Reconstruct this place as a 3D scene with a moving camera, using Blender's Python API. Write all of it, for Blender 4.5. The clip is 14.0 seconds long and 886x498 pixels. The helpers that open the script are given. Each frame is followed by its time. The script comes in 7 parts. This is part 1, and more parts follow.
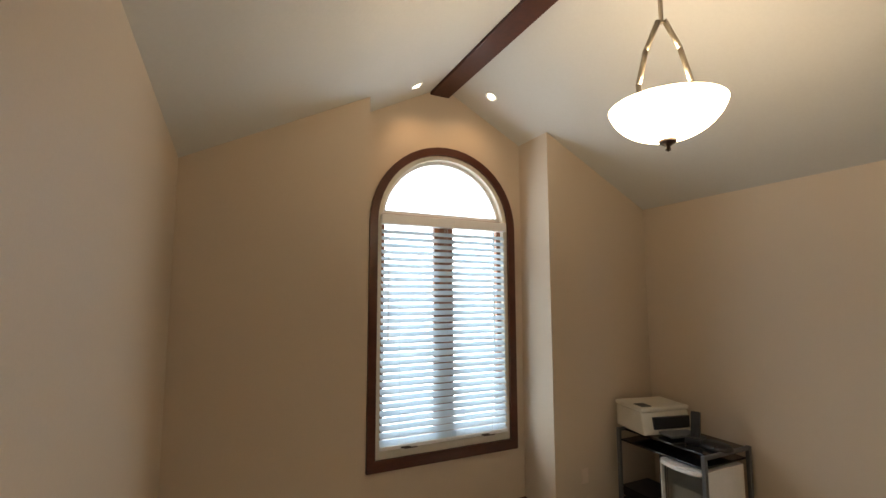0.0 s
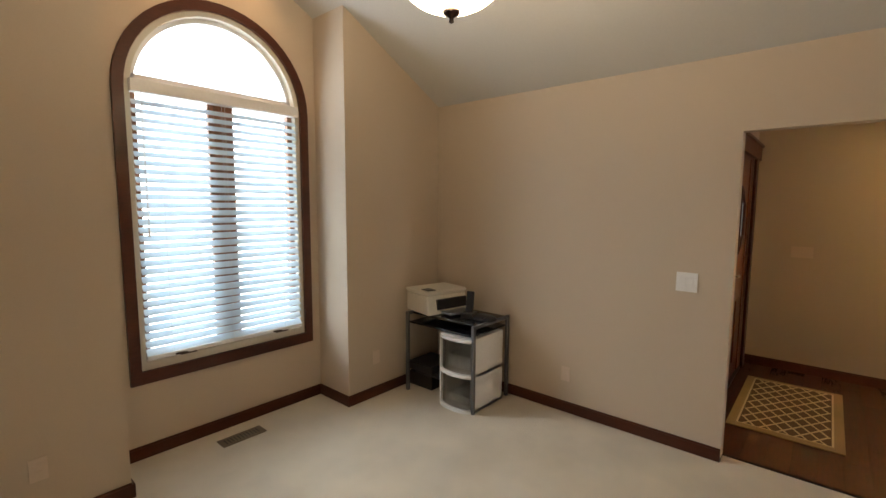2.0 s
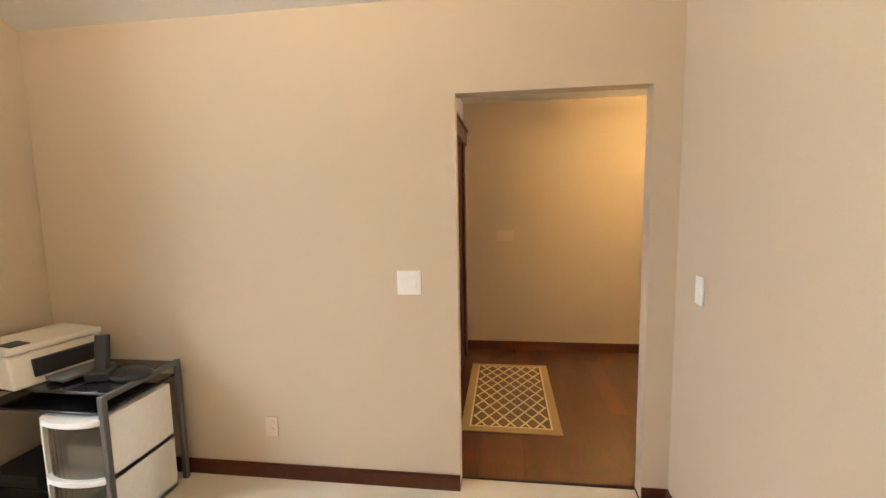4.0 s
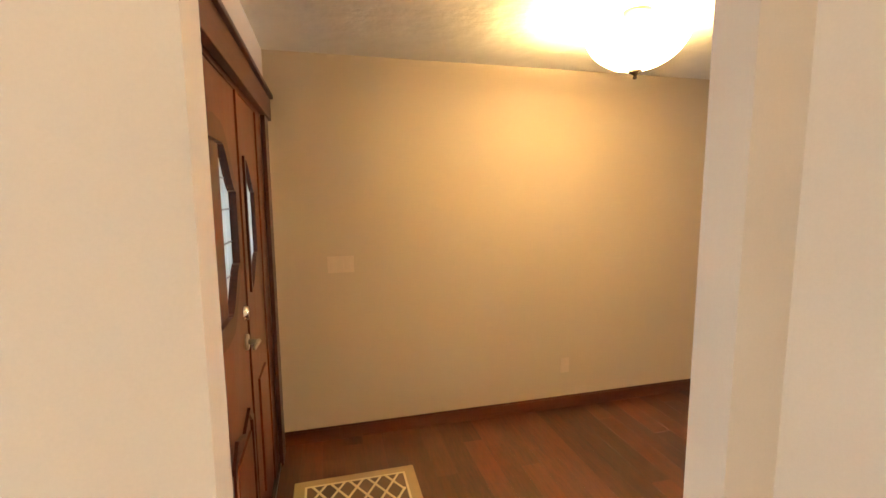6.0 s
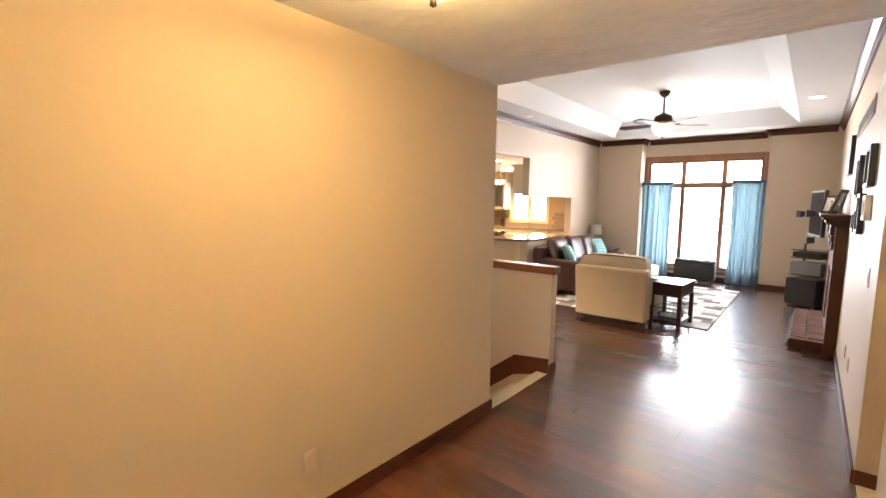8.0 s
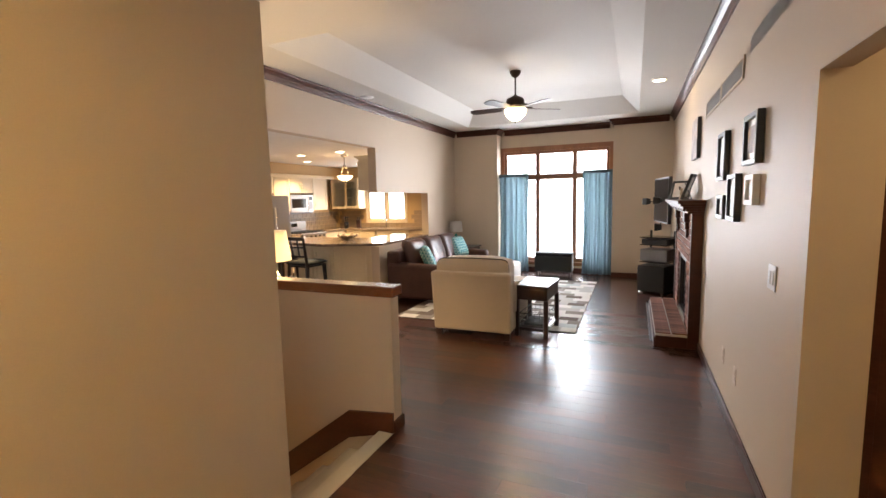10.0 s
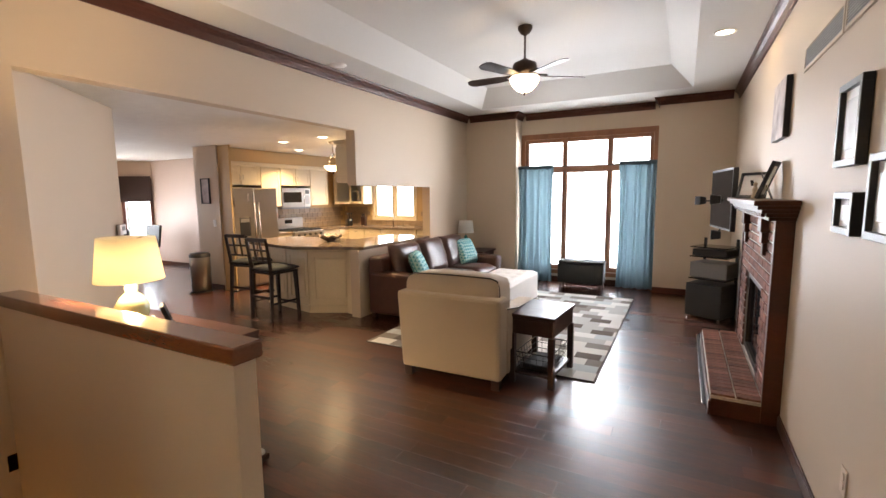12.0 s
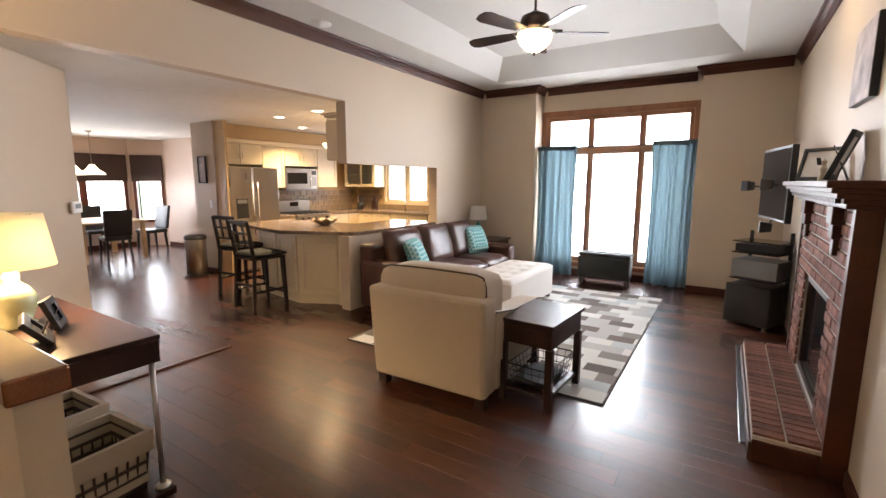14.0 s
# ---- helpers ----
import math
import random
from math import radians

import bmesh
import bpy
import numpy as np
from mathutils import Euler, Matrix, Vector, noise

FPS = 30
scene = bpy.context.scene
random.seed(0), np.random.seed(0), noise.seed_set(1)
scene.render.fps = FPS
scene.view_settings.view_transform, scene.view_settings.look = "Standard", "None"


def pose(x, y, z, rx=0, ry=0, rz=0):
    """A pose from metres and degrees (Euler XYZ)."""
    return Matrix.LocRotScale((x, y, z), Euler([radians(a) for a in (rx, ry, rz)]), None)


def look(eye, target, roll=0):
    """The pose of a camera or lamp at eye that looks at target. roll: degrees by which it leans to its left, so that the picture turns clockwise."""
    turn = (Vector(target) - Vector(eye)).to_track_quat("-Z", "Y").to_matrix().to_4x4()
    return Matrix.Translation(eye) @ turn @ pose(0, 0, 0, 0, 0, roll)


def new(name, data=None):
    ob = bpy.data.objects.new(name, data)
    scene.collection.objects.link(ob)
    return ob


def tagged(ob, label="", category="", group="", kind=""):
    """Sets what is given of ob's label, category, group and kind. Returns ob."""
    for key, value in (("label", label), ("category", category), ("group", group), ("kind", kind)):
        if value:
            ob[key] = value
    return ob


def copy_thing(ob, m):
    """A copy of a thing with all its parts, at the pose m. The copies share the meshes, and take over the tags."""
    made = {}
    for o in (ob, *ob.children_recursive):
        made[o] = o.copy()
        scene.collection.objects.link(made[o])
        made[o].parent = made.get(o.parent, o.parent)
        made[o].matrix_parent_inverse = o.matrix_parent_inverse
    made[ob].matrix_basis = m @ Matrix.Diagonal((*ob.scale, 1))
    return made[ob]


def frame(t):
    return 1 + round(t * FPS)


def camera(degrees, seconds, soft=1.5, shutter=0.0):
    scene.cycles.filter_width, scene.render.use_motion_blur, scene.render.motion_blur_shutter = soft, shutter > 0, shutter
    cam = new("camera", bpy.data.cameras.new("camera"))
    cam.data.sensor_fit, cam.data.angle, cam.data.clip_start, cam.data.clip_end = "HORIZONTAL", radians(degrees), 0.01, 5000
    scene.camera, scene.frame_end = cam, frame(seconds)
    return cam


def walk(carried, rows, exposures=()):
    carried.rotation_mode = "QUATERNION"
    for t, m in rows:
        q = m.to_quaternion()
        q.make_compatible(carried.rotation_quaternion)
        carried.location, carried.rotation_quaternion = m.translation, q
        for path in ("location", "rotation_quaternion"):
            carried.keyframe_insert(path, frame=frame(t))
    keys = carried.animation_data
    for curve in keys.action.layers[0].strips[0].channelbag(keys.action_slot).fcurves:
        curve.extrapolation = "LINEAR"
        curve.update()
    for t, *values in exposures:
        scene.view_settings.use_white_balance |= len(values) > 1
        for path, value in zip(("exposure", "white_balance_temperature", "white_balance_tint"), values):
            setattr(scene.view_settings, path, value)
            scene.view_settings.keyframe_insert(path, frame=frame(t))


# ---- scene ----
cam = camera(89.4, 14.0)
PATH = [
    (0, (3.373, -0.474, 1.733), (2.517, -2.27, 1.937), -0.1),
    (0.5, (3.355, -0.512, 1.718), (2.362, -2.247, 1.755), -0.2),
    (1, (3.307, -0.488, 1.674), (2.165, -2.126, 1.57), 0.3),
    (1.5, (3.264, -0.467, 1.638), (1.947, -1.96, 1.452), 0.9),
    (2, (3.204, -0.496, 1.616), (1.698, -1.795, 1.412), 0.3),
    (2.5, (3.097, -0.562, 1.589), (1.428, -1.639, 1.36), -0.3),
    (3, (2.936, -0.616, 1.578), (1.129, -1.436, 1.327), -0.9),
    (3.5, (2.604, -0.634, 1.501), (0.695, -1.198, 1.299), -0.8),
    (4, (2.236, -0.678, 1.546), (0.268, -0.953, 1.32), -1.1),
    (6.3, (0.445, -0.75, 1.614), (-1.44, -0.116, 1.402), -0.2),
    (6.5, (0.309, -0.715, 1.584), (-1.539, 0.027, 1.399), -0.1),
    (6.7, (0.194, -0.7, 1.568), (-1.601, 0.166, 1.394), -0.1),
    (7, (0.057, -0.611, 1.592), (-1.657, 0.402, 1.402), 0.3),
    (7.5, (-0.203, -0.465, 1.607), (-1.706, 0.838, 1.404), 1.0),
    (8, (-0.405, -0.272, 1.623), (-1.668, 1.263, 1.407), 0.8),
    (8.5, (-0.578, -0.017, 1.615), (-1.582, 1.7, 1.406), -0.7),
    (8.7, (-0.626, 0.081, 1.597), (-1.534, 1.85, 1.386), -0.7),
    (9, (-0.706, 0.254, 1.606), (-1.482, 2.083, 1.385), -1.3),
    (11.5, (-0.75, 2.16, 1.582), (-1.602, 3.954, 1.347), -1.2),
    (12, (-0.739, 2.48, 1.585), (-1.678, 4.229, 1.346), -0.6),
    (12.5, (-0.725, 2.756, 1.581), (-1.706, 4.482, 1.334), -0.1),
    (13, (-0.713, 2.978, 1.546), (-1.752, 4.667, 1.285), 0.0),
    (13.5, (-0.727, 3.135, 1.53), (-1.79, 4.804, 1.242), 0.0),
    (14, (-0.725, 3.231, 1.517), (-1.782, 4.903, 1.22), 0.2),
]
walk(cam, [(t, look(eye, target, roll)) for t, eye, target, roll in PATH],
     exposures=[(0, -0.84), (1.0, -0.92), (2.0, -0.58), (3.0, -0.02), (4.2, 0.72), (6.3, 0.98), (7.5, 1.06), (8.2, 0.98), (9.2, 0.58), (11.3, 0.30), (14, 0.28)])

FLX, FLY, FLZ = -1.243, 0.69, 2.186
FAN0 = -38
# ---- world and daylight ----
world = bpy.data.worlds.new("sky")
scene.world = world
world.use_nodes = True
wn = world.node_tree.nodes
sky = wn.new("ShaderNodeTexSky")
sky.sky_type = "NISHITA"
sky.sun_disc = False
sky.sun_elevation, sky.sun_rotation = radians(48), radians(120)
wn["Background"].inputs["Strength"].default_value = 0.15
world.node_tree.links.new(sky.outputs[0], wn["Background"].inputs["Color"])
sun = new("sun", bpy.data.lights.new("sun", "SUN"))
sun.data.energy, sun.data.angle, sun.data.color = 2.0, radians(3), (1, 0.95, 0.88)
sun.matrix_world = look((0, 0, 20), (-6.0, 1.5, 14))


def area_lamp(name, m, w, h, watts, color):
    ob = new(name, bpy.data.lights.new(name, "AREA"))
    ob.data.shape, ob.data.size, ob.data.size_y = "RECTANGLE", w, h
    ob.data.energy, ob.data.color = watts, color
    ob.matrix_world = m
    return ob


def point_lamp(name, place, watts, color, radius=0.06):
    ob = new(name, bpy.data.lights.new(name, "POINT"))
    ob.data.energy, ob.data.color, ob.data.shadow_soft_size = watts, color, radius
    ob.location = place
    return ob


DAY = (0.94, 0.93, 1.0)
WARM = (1.0, 0.72, 0.40)
great_day = area_lamp("great_window_daylight", look((-2.28, 10.80, 1.4), (-2.28, 0, 1.4)), 2.25, 2.5, 265, DAY)
great_day.data.spread = radians(140)
area_lamp("kitchen_window_daylight", look((-6.6, 11.22, 1.53), (-6.6, 0, 1.53)), 1.25, 1.0, 35, DAY)
area_lamp("nook_window_daylight", look((-12.8, 6.85, 1.3), (0, 6.85, 1.3)), 2.7, 1.7, 230, DAY)
area_lamp("bay_window_daylight", look((-12.42, 8.78, 1.3), (-11.7, 7.95, 1.3)), 0.75, 1.6, 45, DAY)
area_lamp("office_window_daylight", look((1.80, -3.98, 1.75), (1.80, 0, 1.75)), 1.2, 2.5, 122, (0.84, 0.92, 1.0))
area_lamp("door_glass_daylight", look((-2.6, -1.75, 1.4), (-2.6, 3, 1.4)), 4.6, 2.2, 24, DAY)
point_lamp("pendant_bulb", (1.86, -1.62, 2.455), 78, (1.0, 0.775, 0.505), 0.10)
point_lamp("foyer_bulb", (FLX, FLY, 2.25), 175, (1, 0.67, 0.26), 0.08)
bowl_glow = area_lamp("foyer_bowl_glow", look((FLX, FLY, FLZ + 0.03), (FLX + 0.001, FLY, 0)), 0.2, 0.2, 42, (1, 0.67, 0.26))
bowl_glow.data.shape = "DISK"
point_lamp("fan_bulb", (-2.245, 7.10, 2.70), 45, WARM, 0.06)
point_lamp("table_lamp_bulb", (-3.60, 3.90, 1.17), 85, (1, 0.68, 0.35), 0.05)
for kx, ky in ((-6.4, 7.69), (-5.46, 7.57), (-7.15, 8.75), (-6.6, 9.9)):
    can = new("kitchen_can_light", bpy.data.lights.new("kitchen_can_light", "SPOT"))
    can.data.energy, can.data.color, can.data.spot_size, can.data.spot_blend, can.data.shadow_soft_size = 205, (1, 0.68, 0.35), radians(128), 0.7, 0.05
    can.matrix_world = look((kx, ky, 2.42), (kx + 0.001, ky, 0))
point_lamp("kitchen_pendant_bulb", (-5.75, 8.10, 2.05), 6, (1, 0.68, 0.34), 0.05)
# unseen warm fill lamp added to brighten the side hall; it has no fixture
area_lamp("hall_ceiling_light", look((0.7, 2.77, 2.40), (0.7, 2.77, 0)), 0.3, 0.3, 6, (1, 0.70, 0.36))
area_lamp("great_room_can", look((-0.482, 7.464, 3.015), (-0.482, 7.464, 0)), 0.12, 0.12, 4, WARM)
area_lamp("basement_stair_light", look((-4.3, 3.05, -0.6), (-3.6, 3.05, -2.4)), 0.3, 0.3, 6, (1, 0.55, 0.2))


# ---- materials ----
def nodes_of(name):
    m = bpy.data.materials.new(name)
    m.use_nodes = True
    return m, m.node_tree.nodes, m.node_tree.links, m.node_tree.nodes["Principled BSDF"]


def surface(name, color, rough=0.6, metal=0.0, grain=40.0, var=0.12, bump=0.15, blotch=1.5, stretch=(1, 1, 1), rnd=0.0,
            coat=0.0, sheen=0.0, depth=0.004, spec=0.5, coat_rough=0.12):
    """Paint, cloth, stone and wood: two scales of colour variation, roughness variation and fine relief."""
    m, n, k, p = nodes_of(name)
    co = n.new("ShaderNodeTexCoord")
    mp = n.new("ShaderNodeMapping")
    mp.inputs["Scale"].default_value = stretch
    k.new(co.outputs["Object"], mp.inputs["Vector"])
    fine = n.new("ShaderNodeTexNoise")
    fine.inputs["Scale"].default_value, fine.inputs["Detail"].default_value = grain, 6
    wide = n.new("ShaderNodeTexNoise")
    wide.inputs["Scale"].default_value, wide.inputs["Detail"].default_value = blotch, 3
    k.new(mp.outputs[0], fine.inputs["Vector"])
    k.new(mp.outputs[0], wide.inputs["Vector"])
    add = n.new("ShaderNodeMath")
    add.operation = "ADD"
    k.new(fine.outputs[0], add.inputs[0])
    k.new(wide.outputs[0], add.inputs[1])
    last = add
    if rnd:
        info = n.new("ShaderNodeObjectInfo")
        geo = n.new("ShaderNodeNewGeometry")
        both = n.new("ShaderNodeMath")
        both.operation = "ADD"
        k.new(info.outputs["Random"], both.inputs[0])
        k.new(geo.outputs["Random Per Island"], both.inputs[1])
        frac = n.new("ShaderNodeMath")
        frac.operation = "FRACT"
        k.new(both.outputs[0], frac.inputs[0])
        mul = n.new("ShaderNodeMath")
        mul.operation = "MULTIPLY_ADD"
        mul.inputs[1].default_value, mul.inputs[2].default_value = rnd, -rnd / 2
        k.new(frac.outputs[0], mul.inputs[0])
        last = n.new("ShaderNodeMath")
        last.operation = "ADD"
        k.new(add.outputs[0], last.inputs[0])
        k.new(mul.outputs[0], last.inputs[1])
    ramp = n.new("ShaderNodeMapRange")
    ramp.inputs[1].default_value, ramp.inputs[2].default_value = 0.6, 1.4
    ramp.inputs[3].default_value, ramp.inputs[4].default_value = 1 - var, 1 + var
    ramp.clamp = False
    k.new(last.outputs[0], ramp.inputs[0])
    hue = n.new("ShaderNodeVectorMath")
    hue.operation = "SCALE"
    hue.inputs[0].default_value = color[:3]
    k.new(ramp.outputs[0], hue.inputs["Scale"])
    k.new(hue.outputs[0], p.inputs["Base Color"])
    rr = n.new("ShaderNodeMapRange")
    rr.inputs[3].default_value, rr.inputs[4].default_value = max(0.02, rough - 0.08), min(1, rough + 0.08)
    k.new(wide.outputs[0], rr.inputs[0])
    k.new(rr.outputs[0], p.inputs["Roughness"])
    p.inputs["Metallic"].default_value = metal
    p.inputs["Coat Weight"].default_value = coat
    p.inputs["Coat Roughness"].default_value = coat_rough
    p.inputs["Sheen Weight"].default_value = sheen
    p.inputs["Specular IOR Level"].default_value = spec
    if bump:
        bp = n.new("ShaderNodeBump")
        bp.inputs["Strength"].default_value, bp.inputs["Distance"].default_value = bump, depth
        k.new(fine.outputs[0], bp.inputs["Height"])
        k.new(bp.outputs[0], p.inputs["Normal"])
    return m


def glowing(name, color, strength, base=(0.9, 0.88, 0.84)):
    m, n, k, p = nodes_of(name)
    p.inputs["Base Color"].default_value = (*base, 1)
    p.inputs["Roughness"].default_value = 0.35
    p.inputs["Emission Color"].default_value = (*color, 1)
    p.inputs["Emission Strength"].default_value = strength
    return m


def glass(name, tint=(0.95, 0.98, 0.97), rough=0.0):
    m, n, k, p = nodes_of(name)
    p.inputs["Base Color"].default_value = (*tint, 1)
    p.inputs["Transmission Weight"].default_value = 1.0
    p.inputs["Roughness"].default_value, p.inputs["IOR"].default_value = rough, 1.45
    return m


def sheer(name, color, through_part):
    m, n, k, p = nodes_of(name)
    p.inputs["Base Color"].default_value = (*color, 1)
    p.inputs["Roughness"].default_value = 0.9
    tr = n.new("ShaderNodeBsdfTranslucent")
    tr.inputs["Color"].default_value = (*color, 1)
    mix = n.new("ShaderNodeMixShader")
    mix.inputs[0].default_value = through_part
    k.new(p.outputs[0], mix.inputs[1])
    k.new(tr.outputs[0], mix.inputs[2])
    k.new(mix.outputs[0], n["Material Output"].inputs["Surface"])
    return m


PAINT = surface("tan_wall_paint", (0.58, 0.48, 0.37), 0.52, spec=0.16, grain=160, var=0.03, bump=0.10, blotch=0.7, depth=0.002)
WHITE = surface("white_ceiling_paint", (0.62, 0.605, 0.57), 0.8, grain=60, var=0.03, bump=0.25, depth=0.003)
KNOCK = surface("knockdown_ceiling_texture", (0.76, 0.74, 0.69), 0.8, grain=7, var=0.05, bump=0.7, depth=0.022)
TRIM = surface("stained_cherry_trim", (0.066, 0.018, 0.008), 0.40, grain=30, var=0.35, bump=0.1, stretch=(1, 1, 6), coat=0.03, spec=0.3)
DOORWOOD = surface("stained_mahogany_door", (0.115, 0.025, 0.007), 0.38, grain=22, var=0.35, bump=0.12, stretch=(6, 6, 1), coat=0.25)
OAK = surface("oak_window_frame", (0.26, 0.105, 0.045), 0.4, grain=30, var=0.3, bump=0.1, stretch=(5, 5, 1))
CARPET = surface("cream_carpet", (0.66, 0.58, 0.45), 0.95, grain=420, var=0.22, bump=0.9, blotch=2.2, sheen=0.3, depth=0.006)
PLANK = surface("dark_hardwood_plank", (0.062, 0.0155, 0.0055), 0.5, grain=14, var=0.38, bump=0.10, blotch=3, stretch=(0.7, 5, 5), rnd=0.7, depth=0.0012, coat=1.0, coat_rough=0.26, spec=0.15)
PLANK.node_tree.nodes["Principled BSDF"].inputs["Coat IOR"].default_value = 1.64
GAP = surface("floor_underlay", (0.02, 0.012, 0.008), 0.7, bump=0)
BRICK = surface("tumbled_red_brick", (0.185, 0.085, 0.062), 0.85, grain=26, var=0.5, bump=0.8, blotch=7, rnd=0.55, depth=0.008, spec=0.15)
MORTAR = surface("pale_mortar", (0.50, 0.44, 0.39), 0.95, grain=90, var=0.15, bump=0.5)
LEATHER = surface("brown_leather", (0.062, 0.026, 0.019), 0.34, grain=70, var=0.3, bump=0.25, blotch=5)
LINEN = surface("cream_upholstery", (0.49, 0.405, 0.30), 0.9, grain=260, var=0.10, bump=0.4, sheen=0.3)
TUFT = surface("white_tufted_fabric", (0.74, 0.70, 0.65), 0.9, grain=220, var=0.08, bump=0.4, sheen=0.3)
PIPING = surface("dark_piping", (0.05, 0.035, 0.03), 0.7)
ESPRESSO = surface("espresso_wood", (0.034, 0.013, 0.009), 0.34, grain=20, var=0.3, bump=0.06, stretch=(1, 6, 6), coat=0.05)
BLACK = surface("black_plastic", (0.015, 0.015, 0.017), 0.4, grain=90, var=0.2, bump=0.08)
CAPWOOD = surface("glossy_cherry_cap", (0.15, 0.045, 0.014), 0.24, grain=26, var=0.3, bump=0.05, stretch=(1, 6, 6), coat=0.7)
BLACKCLOTH = surface("charcoal_fabric", (0.03, 0.034, 0.036), 0.9, grain=300, var=0.2, bump=0.4)
GREYMETAL = surface("grey_painted_metal", (0.22, 0.22, 0.23), 0.45, metal=0.5, grain=60, var=0.1, bump=0.05)
STEEL = surface("brushed_stainless_steel", (0.40, 0.38, 0.35), 0.30, metal=1.0, grain=60, var=0.04, bump=0.0, stretch=(8, 8, 1))
CHROME = surface("chrome", (0.75, 0.75, 0.75), 0.12, metal=1.0, var=0.02, bump=0)
CARTMETAL = surface("dark_grey_cart_metal", (0.13, 0.13, 0.135), 0.45, metal=0.4, grain=60, var=0.15, bump=0.05)
BLACKWOOD = surface("black_stained_wood", (0.016, 0.012, 0.010), 0.42, grain=24, var=0.3, bump=0.06, stretch=(6, 6, 1))
WHITEPRINT = surface("white_photo_print", (0.80, 0.80, 0.79), 0.4, grain=7, var=0.12, bump=0, blotch=5)
GREYROD = surface("satin_silver_metal", (0.62, 0.61, 0.60), 0.38, metal=0.85, var=0.05, bump=0)
BRONZE = surface("dark_bronze", (0.07, 0.05, 0.04), 0.35, metal=0.8, grain=40, var=0.2, bump=0.05)
NICKEL = surface("brushed_nickel", (0.42, 0.36, 0.28), 0.3, metal=0.9, grain=40, var=0.1, bump=0.03)
# louvres share the wall paint; their shade is put into this grey
GRILLE = surface("shaded_grille_paint", (0.36, 0.35, 0.34), 0.5, var=0.05, bump=0)
WPLASTIC = surface("white_plastic", (0.84, 0.83, 0.81), 0.45, grain=50, var=0.05, bump=0.05)
BEIGEPLASTIC = surface("warm_white_plastic", (0.70, 0.66, 0.56), 0.45, grain=50, var=0.05, bump=0.05)
ALMOND = surface("almond_outlet_plastic", (0.66, 0.54, 0.43), 0.45, grain=50, var=0.04, bump=0.04)
CABINET = surface("maple_cabinet", (0.66, 0.47, 0.25), 0.4, grain=18, var=0.14, bump=0.06, stretch=(5, 5, 1), coat=0.2)
CREAMCAB = surface("cream_painted_cabinet", (0.70, 0.60, 0.42), 0.4, grain=40, var=0.06, bump=0.06)
GRANITE = surface("brown_granite", (0.20, 0.15, 0.11), 0.12, grain=130, var=0.75, bump=0.0, blotch=20)
TILE = surface("tan_backsplash_tile", (0.30, 0.22, 0.14), 0.35, grain=30, var=0.22, bump=0.1, rnd=0.2)
BLIND = sheer("white_blind_slat", (0.69, 0.78, 0.84), 0.20)
SHADE = sheer("lit_lamp_shade", (0.90, 0.86, 0.74), 0.65)
SHADE2 = sheer("white_lamp_shade", (0.80, 0.77, 0.72), 0.4)
BOWL = sheer("lit_frosted_glass", (0.94, 0.90, 0.82), 0.8)
bowl_mix = BOWL.node_tree.nodes.new("ShaderNodeMixShader")
bowl_mix.inputs[0].default_value = 0.005
bowl_clear = BOWL.node_tree.nodes.new("ShaderNodeBsdfTransparent")
BOWL.node_tree.links.new(BOWL.node_tree.nodes["Mix Shader"].outputs[0], bowl_mix.inputs[1])
BOWL.node_tree.links.new(bowl_clear.outputs[0], bowl_mix.inputs[2])
BOWL.node_tree.links.new(bowl_mix.outputs[0], BOWL.node_tree.nodes["Material Output"].inputs["Surface"])
bowl_nodes = BOWL.node_tree.nodes["Principled BSDF"].inputs
bowl_nodes["Emission Color"].default_value, bowl_nodes["Emission Strength"].default_value = (1.0, 0.84, 0.58, 1), 5.0
SCREEN = surface("dark_tv_screen", (0.045, 0.038, 0.034), 0.55, var=0.05, bump=0, spec=0.0)
VENTBROWN = surface("brown_register_metal", (0.20, 0.155, 0.11), 0.5, metal=0.3, var=0.1, bump=0)
BULB = glowing("lit_bulb", (1.0, 0.85, 0.6), 14.0)
GLASS = glass("window_glass")
FROST = sheer("wavy_door_glass", (0.80, 0.86, 0.85), 0.75)
fp, fl = FROST.node_tree.nodes, FROST.node_tree.links
fwave = fp.new("ShaderNodeTexNoise")
fwave.inputs["Scale"].default_value, fwave.inputs["Detail"].default_value = 22, 2
fmap = fp.new("ShaderNodeMapping")
fmap.inputs["Scale"].default_value = (2.2, 1, 0.5)
fco = fp.new("ShaderNodeTexCoord")
fl.new(fco.outputs["Object"], fmap.inputs["Vector"])
fl.new(fmap.outputs[0], fwave.inputs["Vector"])
framp = fp.new("ShaderNodeMix")
framp.data_type = "RGBA"
framp.inputs["A"].default_value, framp.inputs["B"].default_value = (0.30, 0.38, 0.36, 1), (0.95, 0.97, 0.96, 1)
fl.new(fwave.outputs[0], framp.inputs["Factor"])
fl.new(framp.outputs["Result"], fp["Translucent BSDF"].inputs["Color"])
fbump = fp.new("ShaderNodeBump")
fbump.inputs["Strength"].default_value = 0.6
fl.new(fwave.outputs[0], fbump.inputs["Height"])
fl.new(fbump.outputs[0], fp["Principled BSDF"].inputs["Normal"])
fp["Principled BSDF"].inputs["Roughness"].default_value = 0.12
DARKGLASS = surface("black_glass", (0.01, 0.01, 0.012), 0.06, bump=0, var=0.05)
TEAL = sheer("teal_sheer_curtain", (0.088, 0.135, 0.155), 0.42)
tn, tl = TEAL.node_tree.nodes, TEAL.node_tree.links
tco = tn.new("ShaderNodeTexCoord")
tmap = tn.new("ShaderNodeMapping")
tmap.inputs["Scale"].default_value = (1, 0.2, 0.04)
tweave = tn.new("ShaderNodeTexNoise")
tweave.inputs["Scale"].default_value, tweave.inputs["Detail"].default_value = 42, 3
